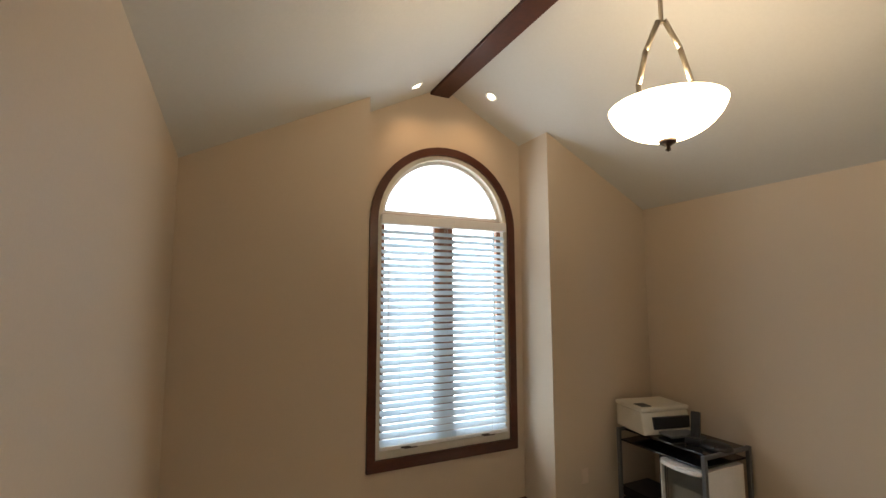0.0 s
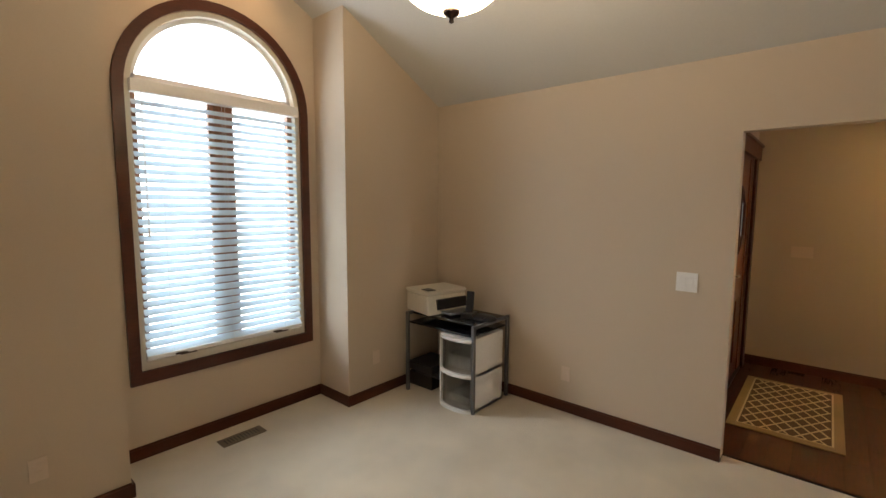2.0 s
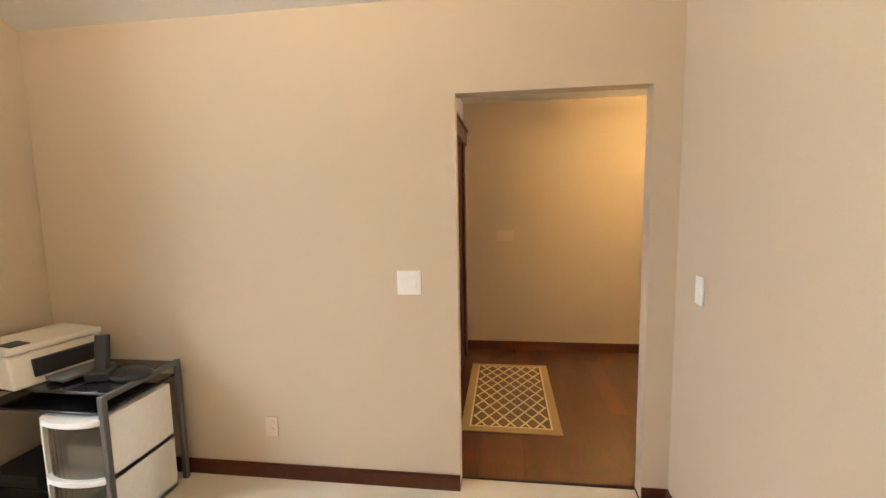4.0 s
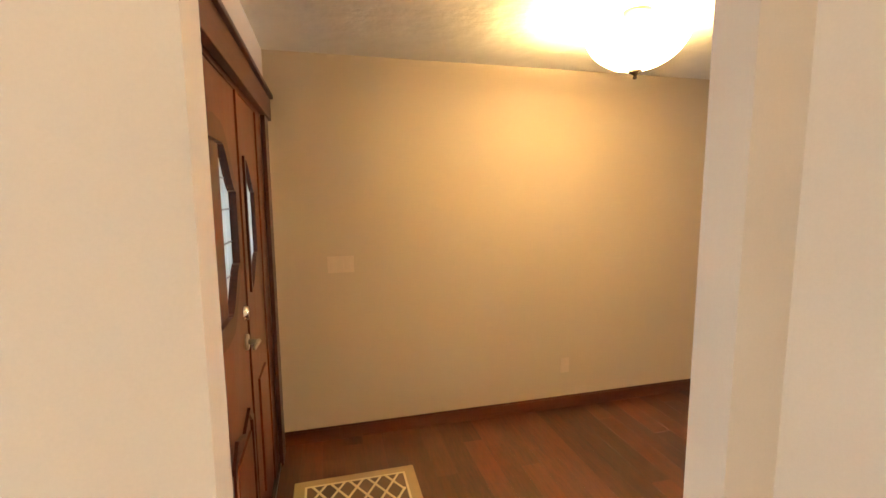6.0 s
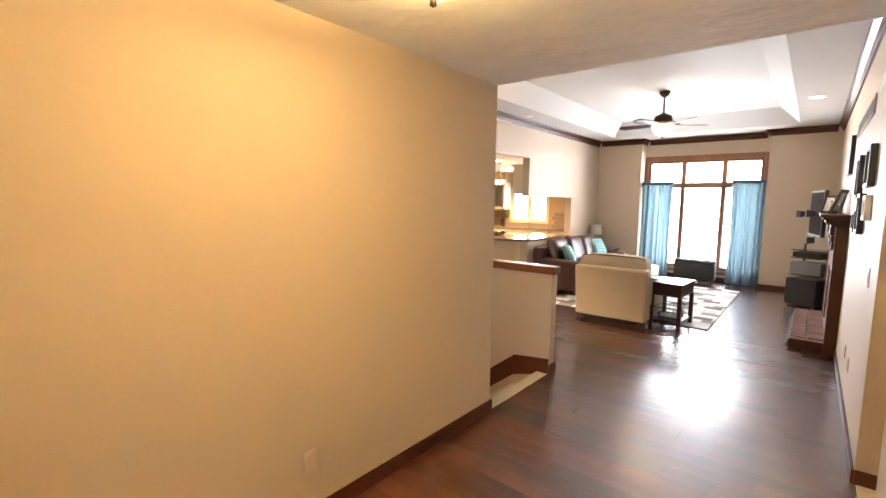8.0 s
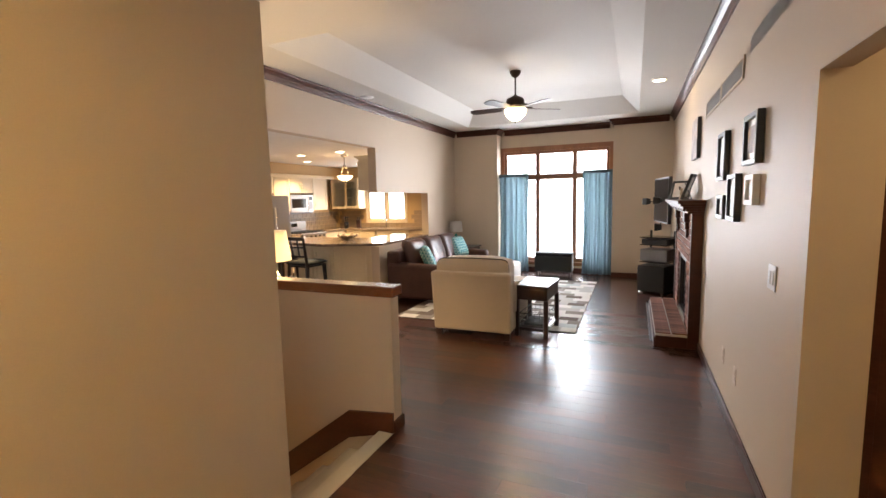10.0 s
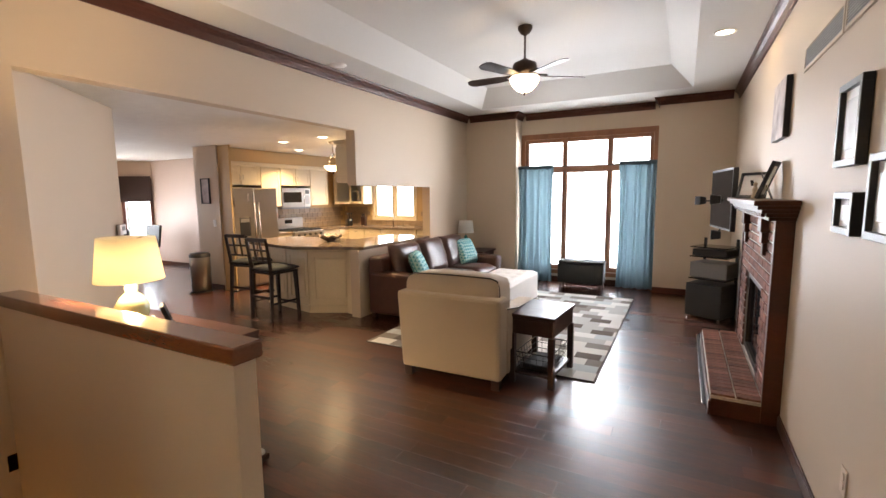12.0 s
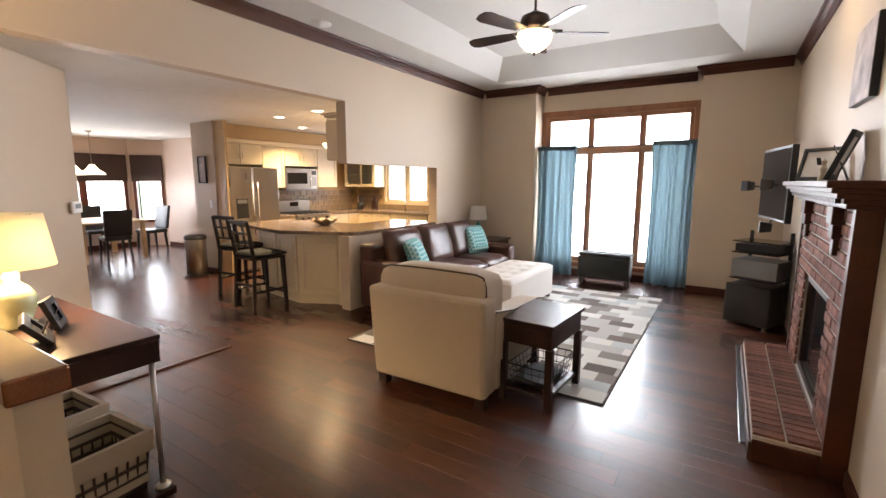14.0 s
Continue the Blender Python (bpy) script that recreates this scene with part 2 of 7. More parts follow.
tramp = tn.new("ShaderNodeMapRange")
tramp.inputs[1].default_value, tramp.inputs[2].default_value = 0.36, 0.64
tramp.inputs[3].default_value, tramp.inputs[4].default_value = 0.24, 0.62
tl.new(tco.outputs["Object"], tmap.inputs["Vector"])
tl.new(tmap.outputs[0], tweave.inputs["Vector"])
tl.new(tweave.outputs[0], tramp.inputs[0])
tl.new(tramp.outputs[0], tn["Mix Shader"].inputs[0])
TEALCLOTH = surface("teal_patterned_cushion", (0.08, 0.30, 0.32), 0.8, grain=60, var=0.5, bump=0.3)
CERAMIC = surface("pale_green_ceramic", (0.42, 0.46, 0.28), 0.2, var=0.08, bump=0.02)
GLASSTEAL = surface("teal_glass_lamp_base", (0.10, 0.32, 0.30), 0.1, var=0.1, bump=0)
PAPER = surface("pale_print", (0.62, 0.64, 0.62), 0.5, grain=9, var=0.4, bump=0, blotch=4)
CANVAS = surface("painted_canvas", (0.42, 0.36, 0.34), 0.7, grain=8, var=0.7, bump=0.2, blotch=3)
WICKER = surface("dark_brown_basket_slat", (0.055, 0.038, 0.028), 0.7, grain=60, var=0.4, bump=0.6)
GRASS = surface("lawn", (0.10, 0.17, 0.05), 0.9, grain=60, var=0.5, bump=0.6, blotch=0.3)
LEAF = surface("far_tree_foliage", (0.06, 0.10, 0.035), 0.9, grain=3, var=0.6, bump=0.5)
ROMAN = surface("dark_woven_roman_shade", (0.055, 0.028, 0.02), 0.8, grain=120, var=0.3, bump=0.4)
NOOKPAINT = surface("pink_beige_nook_paint", (0.62, 0.48, 0.39), 0.55, grain=140, var=0.03, bump=0.1)
OCHRE = surface("ochre_kitchen_paint", (0.50, 0.35, 0.17), 0.5, grain=140, var=0.04, bump=0.1)


# ---- mesh helpers ----
def box(bm, x0, x1, y0, y1, z0, z1):
    m = Matrix.Translation(((x0 + x1) / 2, (y0 + y1) / 2, (z0 + z1) / 2)) @ Matrix.Diagonal((abs(x1 - x0), abs(y1 - y0), abs(z1 - z0), 1))
    return bmesh.ops.create_cube(bm, size=1, matrix=m)["verts"]


def rod(bm, a, b, r, r2=None, n=12):
    a, b = Vector(a), Vector(b)
    m = Matrix.Translation((a + b) / 2) @ (b - a).to_track_quat("Z", "Y").to_matrix().to_4x4()
    bmesh.ops.create_cone(bm, cap_ends=True, segments=n, radius1=r, radius2=r if r2 is None else r2, depth=(b - a).length, matrix=m)


def lathe(bm, profile, n=28, at=(0, 0, 0), closed=False):
    """A turned shape: profile is a list of (radius, height)."""
    rings = []
    for r, z in profile:
        rings.append([bm.verts.new((at[0] + r * math.cos(2 * math.pi * i / n), at[1] + r * math.sin(2 * math.pi * i / n), at[2] + z)) for i in range(n)])
    for a, b in zip(rings, rings[1:]):
        for i in range(n):
            bm.faces.new((a[i], a[(i + 1) % n], b[(i + 1) % n], b[i]))
    if closed:
        bm.faces.new(rings[0][::-1])
        bm.faces.new(rings[-1])


def prism(bm, points, z0, z1):
    """An upright prism over a plan of (x, y) corners."""
    lo = [bm.verts.new((x, y, z0)) for x, y in points]
    hi = [bm.verts.new((x, y, z1)) for x, y in points]
    n = len(points)
    bm.faces.new(lo[::-1])
    bm.faces.new(hi)
    for i in range(n):
        bm.faces.new((lo[i], lo[(i + 1) % n], hi[(i + 1) % n], hi[i]))


def extrude_xz(bm, points, y0, y1):
    """A prism along y over an outline of (x, z) corners."""
    a = [bm.verts.new((x, y0, z)) for x, z in points]
    b = [bm.verts.new((x, y1, z)) for x, z in points]
    n = len(points)
    bm.faces.new(a)
    bm.faces.new(b[::-1])
    for i in range(n):
        bm.faces.new((a[i], b[i], b[(i + 1) % n], a[(i + 1) % n]))


def band_xz(bm, outer, inner, y0, y1, closed=True):
    """A frame along y between two outlines of (x, z) corners of equal count."""
    n = len(outer)
    vs = [[bm.verts.new((x, y, z)) for x, z in pts] for pts in (outer, inner) for y in (y0, y1)]
    o0, o1, i0, i1 = vs
    last = n if closed else n - 1
    for i in range(last):
        j = (i + 1) % n
        bm.faces.new((o0[i], o0[j], i0[j], i0[i]))
        bm.faces.new((o1[i], i1[i], i1[j], o1[j]))
        bm.faces.new((o0[i], o1[i], o1[j], o0[j]))
        bm.faces.new((i0[i], i0[j], i1[j], i1[i]))
    if not closed:
        for i in (0, n - 1):
            bm.faces.new((o0[i], i0[i], i1[i], o1[i]))


def soften(bm, w, seg=2):
    es = [e for e in bm.edges if len(e.link_faces) == 2 and e.calc_face_angle(0) > 0.6]
    bmesh.ops.bevel(bm, geom=es, offset=w, segments=seg, affect="EDGES", profile=0.5)


def part(name, bm, material, parent=None, label="", smooth=False, bevel=0.0):
    """Link a bmesh as one mesh object, under a thing or a part."""
    if bevel:
        soften(bm, bevel)
    bmesh.ops.recalc_face_normals(bm, faces=bm.faces)
    me = bpy.data.meshes.new(name)
    bm.to_mesh(me)
    bm.free()
    me.materials.append(material)
    if smooth:
        for p in me.polygons:
            p.use_smooth = True
    ob = new(name, me)
    if parent:
        ob.parent = parent
    if label:
        ob["label"] = label
    return ob


def bx(name, dims, material, parent=None, label="", bevel=0.004):
    bm = bmesh.new()
    box(bm, *dims)
    return part(name, bm, material, parent, label, bevel=bevel)


def thing(name, m, label, category, group="", kind=""):
    ob = new(name)
    ob.empty_display_size = 0.1
    ob.matrix_world = m
    return tagged(ob, label, category, group, kind)


def shell(name, bm, material, label, kind="structure", category="", bevel=0.0):
    return tagged(part(name, bm, material, bevel=bevel), label, category or name.split("_")[0], "", kind)


def wall_run(bm, axis, face0, face1, s0, s1, z0, z1, openings=()):
    """A straight wall of boxes along axis, with openings (from, to, bottom, top)."""
    def put(a, b, lo, hi):
        if b - a > 1e-4 and hi - lo > 1e-4:
            box(bm, *((face0, face1, a, b, lo, hi) if axis == "y" else (a, b, face0, face1, lo, hi)))
    at = s0
    for a, b, lo, hi in sorted(openings):
        put(at, a, z0, z1)
        put(a, b, z0, lo)
        put(a, b, hi, z1)
        at = b
    put(at, s1, z0, z1)


def cushion(bm, w, d, h, m=None, puff=0.25, n=8):
    """A soft pillow shape, w by d by h, its middle at the origin."""
    start = len(bm.verts)
    vs = bmesh.ops.create_grid(bm, x_segments=n, y_segments=n, size=0.5)["verts"]
    top = {}
    for v in vs:
        u, t = v.co.x * 2, v.co.y * 2
        k = max(0.0, (1 - abs(u) ** 3) * (1 - abs(t) ** 3)) ** 0.5
        top[v] = k
    geo = bmesh.ops.duplicate(bm, geom=list({f for v in vs for f in v.link_faces}) + list(vs))
    low = [g for g in geo["geom"] if isinstance(g, bmesh.types.BMVert)]
    for v in vs:
        v.co = Vector((v.co.x * w, v.co.y * d, h * 0.5 * (1 - puff + puff * top[v]) * (0.35 + 0.65 * min(1, top[v] * 3))))
    for v in low:
        u, t = v.co.x * 2, v.co.y * 2
        k = max(0.0, (1 - abs(u) ** 3) * (1 - abs(t) ** 3)) ** 0.5
        v.co = Vector((v.co.x * w, v.co.y * d, -h * 0.5 * (1 - puff + puff * k) * (0.35 + 0.65 * min(1, k * 3))))
    edge_a = [v for v in vs if v.is_boundary]
    edge_b = [v for v in low if v.is_boundary]
    ea = {e for v in edge_a for e in v.link_edges if e.is_boundary}
    eb = {e for v in edge_b for e in v.link_edges if e.is_boundary}
    bmesh.ops.bridge_loops(bm, edges=list(ea | eb))
    if m is not None:
        bmesh.ops.transform(bm, matrix=m, verts=vs + low)


# ---- setting ----
XR, XL, XF, YF, YS = -0.10, -4.40, -2.232, -1.08, 2.543
H1, H2, HT = 2.45, 3.03, 3.275
OFZ = -0.02
RIDGE, EAVE, SLOPE = 1.83, 2.50, 0.522
YB, YW = 10.29, 10.62


def gable(x):
    return EAVE + SLOPE * min(x, 3.66 - x)


# office
BX = 1.075
bm = bmesh.new()
wall_run(bm, "y", XR, 0, YF - 0.14, 2.30, 0, 3.45, [(-0.92, 0, 0, 2.05)])
wall_run(bm, "y", XR, 0, 2.30, 10.78, 0, 3.45, [(2.338, 3.182, 0, 2.055)])
wall_run(bm, "y", XR, 0, -3.85, YF - 0.14, 0, 2.62)
shell("wall_east", bm, PAINT, "long tan painted wall with plain drywall openings to office and hall")
bm = bmesh.new()
extrude_xz(bm, [(0.0, -0.1), (3.66, -0.1), (3.66, EAVE + 0.1), (RIDGE, gable(RIDGE) + 0.1), (0.0, EAVE + 0.1)], 0.13, 0.25)
shell("wall_office_back", bm, PAINT, "tan painted gable wall of the office")
bm = bmesh.new()
box(bm, 3.66, 3.78, -3.85, 0.25, -0.1, 2.7)
shell("wall_office_side", bm, PAINT, "tan painted side wall of the office")
bm = bmesh.new()
extrude_xz(bm, [(0.0, -0.1), (BX, -0.1), (BX, gable(BX) + 0.1), (0.0, EAVE + 0.1)], -3.85, -3.32)
extrude_xz(bm, [(2.56, -0.1), (3.66, -0.1), (3.66, EAVE + 0.1), (2.56, gable(2.56) + 0.1)], -3.85, -3.32)
shell("wall_office_front", bm, PAINT, "tan painted wall blocks flanking the recessed window")
WX, WZ0, WZ1, WR = 1.80, 0.545, 2.29, 0.575


def arch(r, z0, z1, n=24, cx=WX):
    return [(cx + r, z0)] + [(cx + r * math.cos(math.pi * i / n), z1 + r * math.sin(math.pi * i / n)) for i in range(n + 1)] + [(cx - r, z0)]


bm = bmesh.new()
hole = arch(WR, WZ0, WZ1)
rim = []
for x, z in hole:
    if z <= WZ0 + 1e-6:
        rim.append((2.56 if x > WX else BX, -0.1))
    else:
        a = math.atan2(z - WZ1, x - WX)
        f = 0.76 / max(abs(math.cos(a)), 1e-6) if abs(math.cos(a)) > 0.62 else 1.22 / math.sin(a)
        rx, rz = WX + f * math.cos(a), WZ1 + f * math.sin(a)
        rim.append((max(BX, min(2.56, rx)), rz))
band_xz(bm, rim, hole, -3.85, -3.71)
shell("wall_office_window", bm, PAINT, "recessed tan wall around the arched office window")
bm = bmesh.new()
for a, b in ((-0.12, RIDGE), (3.78, RIDGE)):
    za = EAVE - 0.12 * SLOPE
    extrude_xz(bm, [(a, za), (b, gable(RIDGE)), (b, gable(RIDGE) + 0.12), (a, za + 0.12)], -3.85, 0.25)
shell("ceiling_office", bm, WHITE, "white vaulted office ceiling")
bm = bmesh.new()
box(bm, 1.775, 1.945, -3.71, 0.13, gable(RIDGE) - 0.085, gable(RIDGE) + 0.04)
shell("ridge_beam", bm, TRIM, "dark stained wooden ridge beam under the vaulted ceiling", category="beam", bevel=0.006)
bm = bmesh.new()
box(bm, 0, 3.78, -3.85, 0.25, -0.12, OFZ + 0.004)
box(bm, XR, 0, -0.92, 0, -0.12, OFZ + 0.004)
shell("floor_office", bm, CARPET, "cream carpet of the office")

# foyer
bm = bmesh.new()
wall_run(bm, "x", YF - 0.14, YF, XF - 0.12, XR, 0, 2.6, [(-2.02, -0.115, 0, 2.06)])
shell("wall_front", bm, PAINT, "tan painted front wall around the entrance door")
bm = bmesh.new()
box(bm, XF - 0.12, XF, YF, YS, 0, 2.6)
shell("wall_foyer", bm, PAINT, "tan painted foyer wall beside the stairs")
bm = bmesh.new()
box(bm, XF - 0.12, XR, YF - 0.14, YS, H1, H1 + 0.10)
box(bm, XF - 0.12, XR, YS - 0.10, YS, H1 + 0.10, 3.45)
shell("ceiling_foyer", bm, KNOCK, "white knockdown textured foyer ceiling")

# stairwell and half wall
bm = bmesh.new()
box(bm, -4.40, -2.227, 3.548, 3.650, -2.6, 0.95)
shell("half_wall", bm, PAINT, "tan painted half wall beside the stairs")
bm = bmesh.new()
box(bm, -4.398, -2.20, 3.530, 3.668, 0.95, 1.022)
shell("half_wall_cap", bm, CAPWOOD, "glossy cherry wood cap on the half wall", category="cap", bevel=0.008)
bm = bmesh.new()
box(bm, -5.2, XF - 0.12, YS - 0.12, YS, -2.6, 3.45)
shell("wall_stair", bm, PAINT, "tan painted stairwell wall")
bm = bmesh.new()
box(bm, XL - 0.14, XL, YS, 3.75, -2.6, 3.45)
shell("wall_stair_end", bm, PAINT, "tan painted end wall of the stairwell")
for i in range(9):
    bm = bmesh.new()
    x = XF if i == 0 else XF - 0.11 - 0.25 * (i - 1)
    box(bm, x - (0.12 if i == 0 else 0.28), x + (0.02 if i else 0.0), YS + 0.002, 3.55, -0.19 * (i + 1) + (0.186 if i == 0 else 0) - 0.05, -0.19 * i - (0.0 if i else 0.002))
    tagged(part("stair_step", bm, CARPET, bevel=0.012), "cream carpeted stair step going down", "step", "stairs to the basement", "structure")
bm = bmesh.new()
extrude_xz(bm, [(-2.232, 0.0), (-2.232, 0.14), (-2.60, 0.10), (-4.38, -1.25), (-4.38, -1.45), (-2.60, -0.10)], 3.529, 3.5475)
shell("stair_skirt", bm, TRIM, "dark stained stair skirting", category="trim")

# great room and kitchen shell
bm = bmesh.new()
wall_run(bm, "y", XL - 0.14, XL, 3.75, YB + 0.4, 0, 3.45, [(3.75, 7.0, 0, 2.40), (7.0, 8.86, 0.88, 1.72)])
shell("wall_west", bm, PAINT, "tan wall with wide opening and pass-through to the kitchen")
bm = bmesh.new()
box(bm, XL, -3.43, YB, 10.78, 0, 3.45)
box(bm, -1.13, XR, YB, 10.78, 0, 3.45)
wall_run(bm, "x", YW, 10.78, -3.43, -1.13, 0, 3.45, [(-3.36, -1.21, 0.22, 2.56)])
shell("wall_north", bm, PAINT, "tan wall with recessed tall window")
bm = bmesh.new()
TX0, TX1, TY0, TY1 = -3.87, -0.697, 4.30, 9.765
UX0, UX1, UY0, UY1 = -3.60, -0.97, 4.62, 9.36
for x0, x1, y0, y1 in ((XL, TX0, YS, YW), (TX1, XR, YS, YW), (TX0, TX1, YS, TY0), (TX0, TX1, TY1, YW)):
    box(bm, x0, x1, y0, y1, H2, H2 + 0.08)
lo = [(TX0, TY0), (TX1, TY0), (TX1, TY1), (TX0, TY1)]
up = [(UX0, UY0), (UX1, UY0), (UX1, UY1), (UX0, UY1)]
va = [bm.verts.new((x, y, H2)) for x, y in lo]
vb = [bm.verts.new((x, y, HT)) for x, y in up]
for i in range(4):
    bm.faces.new((va[i], va[(i + 1) % 4], vb[(i + 1) % 4], vb[i]))
bm.faces.new(vb)
box(bm, UX0 - 0.1, UX1 + 0.1, UY0 - 0.1, UY1 + 0.1, HT + 0.01, HT + 0.10)
shell("ceiling_great_room", bm, WHITE, "white tray ceiling of the great room")

# kitchen and dining nook
bm = bmesh.new()
a, b = Vector((-4.535, 3.75)), Vector((-5.65, 4.90))
nrm = Vector((b.y - a.y, a.x - b.x)).normalized() * -0.12
prism(bm, [tuple(a), tuple(b), tuple(b + nrm), tuple(a + nrm)], 0, 2.5)
prism(bm, [(-4.536, 3.60), (-4.536, 3.74), (-6.5, 3.74), (-6.5, 3.60)], 0, 2.5)
shell("wall_diagonal", bm, PAINT, "tan diagonal wall with thermostat")
bm = bmesh.new()
box(bm, -12.7, -5.9, 3.5, 3.62, 0, 2.5)
box(bm, -13.0, -12.9, 3.5, 9.2, 0, 0.02)
shell("wall_nook_south", bm, NOOKPAINT, "pink beige wall of the dining nook")
bm = bmesh.new()
wall_run(bm, "y", -12.64, -12.5, 3.5, 8.24, 0, 2.5, [(5.6, 8.16, 0.55, 2.05)])
shell("wall_nook_west", bm, NOOKPAINT, "pink beige wall with dining windows")
bm = bmesh.new()
c, d = Vector((-12.5, 8.24)), Vector((-11.9, 8.76))
t = (d - c).normalized()
q = Vector((-t.y, t.x)) * 0.12
for u0, u1, z0, z1 in ((0, 0.06, 0, 2.5), (0.72, 0.795, 0, 2.5), (0.06, 0.72, 0, 0.55), (0.06, 0.72, 2.05, 2.5)):
    e, g = c + t * u0, c + t * u1
    prism(bm, [tuple(e), tuple(g), tuple(g + q), tuple(e + q)], z0, z1)
shell("wall_nook_bay", bm, NOOKPAINT, "angled pink beige bay wall of the dining nook")
bm = bmesh.new()
box(bm, -11.95, -8.05, 8.72, 8.84, 0, 2.5)
shell("wall_nook_north", bm, NOOKPAINT, "pink beige side wall of the dining nook")
bm = bmesh.new()
box(bm, -7.628, -7.35, 7.40, 7.436, 0, 2.439)
box(bm, -8.17, -8.05, 7.436, 11.1, 0, 2.5)
shell("wall_kitchen_west", bm, OCHRE, "ochre kitchen wall behind the cabinets")
bm = bmesh.new()
box(bm, -8.25, -7.63, 7.38, 7.435, 0, 2.5)
shell("wall_kitchen_end", bm, PAINT, "short tan wall between dining nook and refrigerator")
bm = bmesh.new()
wall_run(bm, "x", 11.05, 11.17, -8.17, XL, 0, 2.5, [(-7.15, -6.05, 1.08, 1.98)])
box(bm, XL - 0.14, XL, YB + 0.4, 11.17, 0, 2.5)
shell("wall_kitchen_north", bm, OCHRE, "ochre kitchen wall with window over the sink")
bm = bmesh.new()
box(bm, -13.0, XL - 0.14, 3.5, 11.2, H1, H1 + 0.1)
box(bm, XR, 2.2, 2.0, 4.4, H1, H1 + 0.1)
shell("ceiling_kitchen", bm, KNOCK, "white textured kitchen ceiling")

# hall behind the east wall
bm = bmesh.new()
box(bm, 0.0, 2.2, 3.35, 3.47, 0, 2.5)
box(bm, 0.0, 0.12, 3.182, 3.35, 0, 2.5)
box(bm, 0.0, 2.2, 2.06, 2.18, 0, 2.5)
box(bm, 2.1, 2.2, 2.18, 3.35, 0, 2.5)
shell("wall_hall", bm, PAINT, "tan painted side hall walls")
bm = bmesh.new()
box(bm, XR + 0.01, 2.2, 2.18, 3.36, -0.05, 0.006)
shell("floor_hall", bm, CARPET, "cream carpet of the side hall")

# sub floor and ground
bm = bmesh.new()
wall = [(XF - 0.1, XR, YF - 0.14, YS), (XF, XR, YS, 3.66), (-4.40, XR, 3.66, 10.9), (-13.0, -4.40, 3.5, 11.2)]
for x0, x1, y0, y1 in wall:
    box(bm, x0, x1, y0, y1, -0.12, -0.012)
shell("floor", bm, GAP, "dark hardwood plank floor")
bm = bmesh.new()
xs, ys = (-400, -60, -4.5, -2.35, 60, 400), (-400, -60, 2.5, 3.6, 60, 400)
grid = [[bm.verts.new((x, y, -0.45)) for y in ys] for x in xs]
for i in range(5):
    for j in range(5):
        if (i, j) != (2, 2):
            bm.faces.new((grid[i][j], grid[i + 1][j], grid[i + 1][j + 1], grid[i][j + 1]))
shell("ground", bm, GRASS, "mown lawn around the house")


# ---- trim ----
def skirting(name, runs, z=0.0):
    """Dark baseboard: runs of (x0, x1, y0, y1) on plan."""
    for x0, x1, y0, y1 in runs:
        bm = bmesh.new()
        box(bm, x0, x1, y0, y1, z, z + 0.078)
        ix = 0.004 if abs(x1 - x0) < 0.05 else 0
        iy = 0.004 if abs(y1 - y0) < 0.05 else 0
        box(bm, x0 + ix, x1 - ix, y0 + iy, y1 - iy, z + 0.078, z + 0.090)
        tagged(part(name, bm, TRIM), "dark stained wooden baseboard along the wall", "baseboard", "", "structure")


BT = 0.015
skirting("baseboard", [(0, BT, -3.32, -0.92), (0, BT, 0.0, 0.13), (BT, 3.66, 0.13 - BT, 0.13), (3.66 - BT, 3.66, -3.32, 0.13 - BT),
                       (BT, BX, -3.32, -3.32 + BT), (BX, BX + BT, -3.71, -3.32 + BT), (BX + BT, 2.56 - BT, -3.71, -3.71 + BT),
                       (2.56 - BT, 2.56, -3.71, -3.32 + BT), (2.56, 3.66 - BT, -3.32, -3.32 + BT)], OFZ)
skirting("baseboard", [(XF, XF + BT, YF, YS), (XF - 0.12, XF + BT, YS, YS + BT), (XR - BT, XR, 0.0, 2.338), (XR - BT, XR, 3.182, 6.06),
                       (-2.227, -2.227 + BT, 3.533, 3.665), (XL, XL + BT, 8.86, YB), (XL + BT, -3.43, YB - BT, YB), (-1.13, XR, YB - BT, YB),
                       (-3.43, -1.13, YW - BT, YW), (-8.25, -7.63, 7.38 - BT, 7.38), (-11.9, -8.25, 8.72 - BT, 8.72), (-12.5, -12.5 + BT, 3.62, 8.24),
                       (1.30, 2.1, 3.35 - BT, 3.35), (XR, 0.12, 3.182 - BT, 3.182)])


def crown(runs):
    """Stained crown moulding, an ogee of stepped strips; runs of (x0, y0, x1, y1, nx, ny), n pointing into the room."""
    prof = [(0, -0.115), (0.018, -0.115), (0.024, -0.095), (0.032, -0.06), (0.055, -0.035), (0.072, -0.025), (0.078, -0.008), (0.078, 0), (0, 0)]
    for x0, y0, x1, y1, nx, ny in runs:
        bm = bmesh.new()
        a = [bm.verts.new((x0 + nx * d, y0 + ny * d, H2 - 0.002 + z)) for d, z in prof]
        b = [bm.verts.new((x1 + nx * d, y1 + ny * d, H2 - 0.002 + z)) for d, z in prof]
        n = len(prof)
        for i in range(n):
            bm.faces.new((a[i], b[i], b[(i + 1) % n], a[(i + 1) % n]))
        bm.faces.new(a)
        bm.faces.new(b[::-1])
        tagged(part("crown_moulding", bm, TRIM), "dark stained wooden crown moulding", "moulding", "", "structure")


crown([(XL, YS, XL, YB, 1, 0), (XR, YS, XR, YB, -1, 0), (XL + 0.08, YB, -3.43, YB, 0, -1), (-3.43, YB - 0.078, -3.43, YW, 1, 0),
       (-3.35, YW, -1.21, YW, 0, -1), (-1.13, YB - 0.078, -1.13, YW, -1, 0), (-1.13, YB, XR - 0.08, YB, 0, -1)])


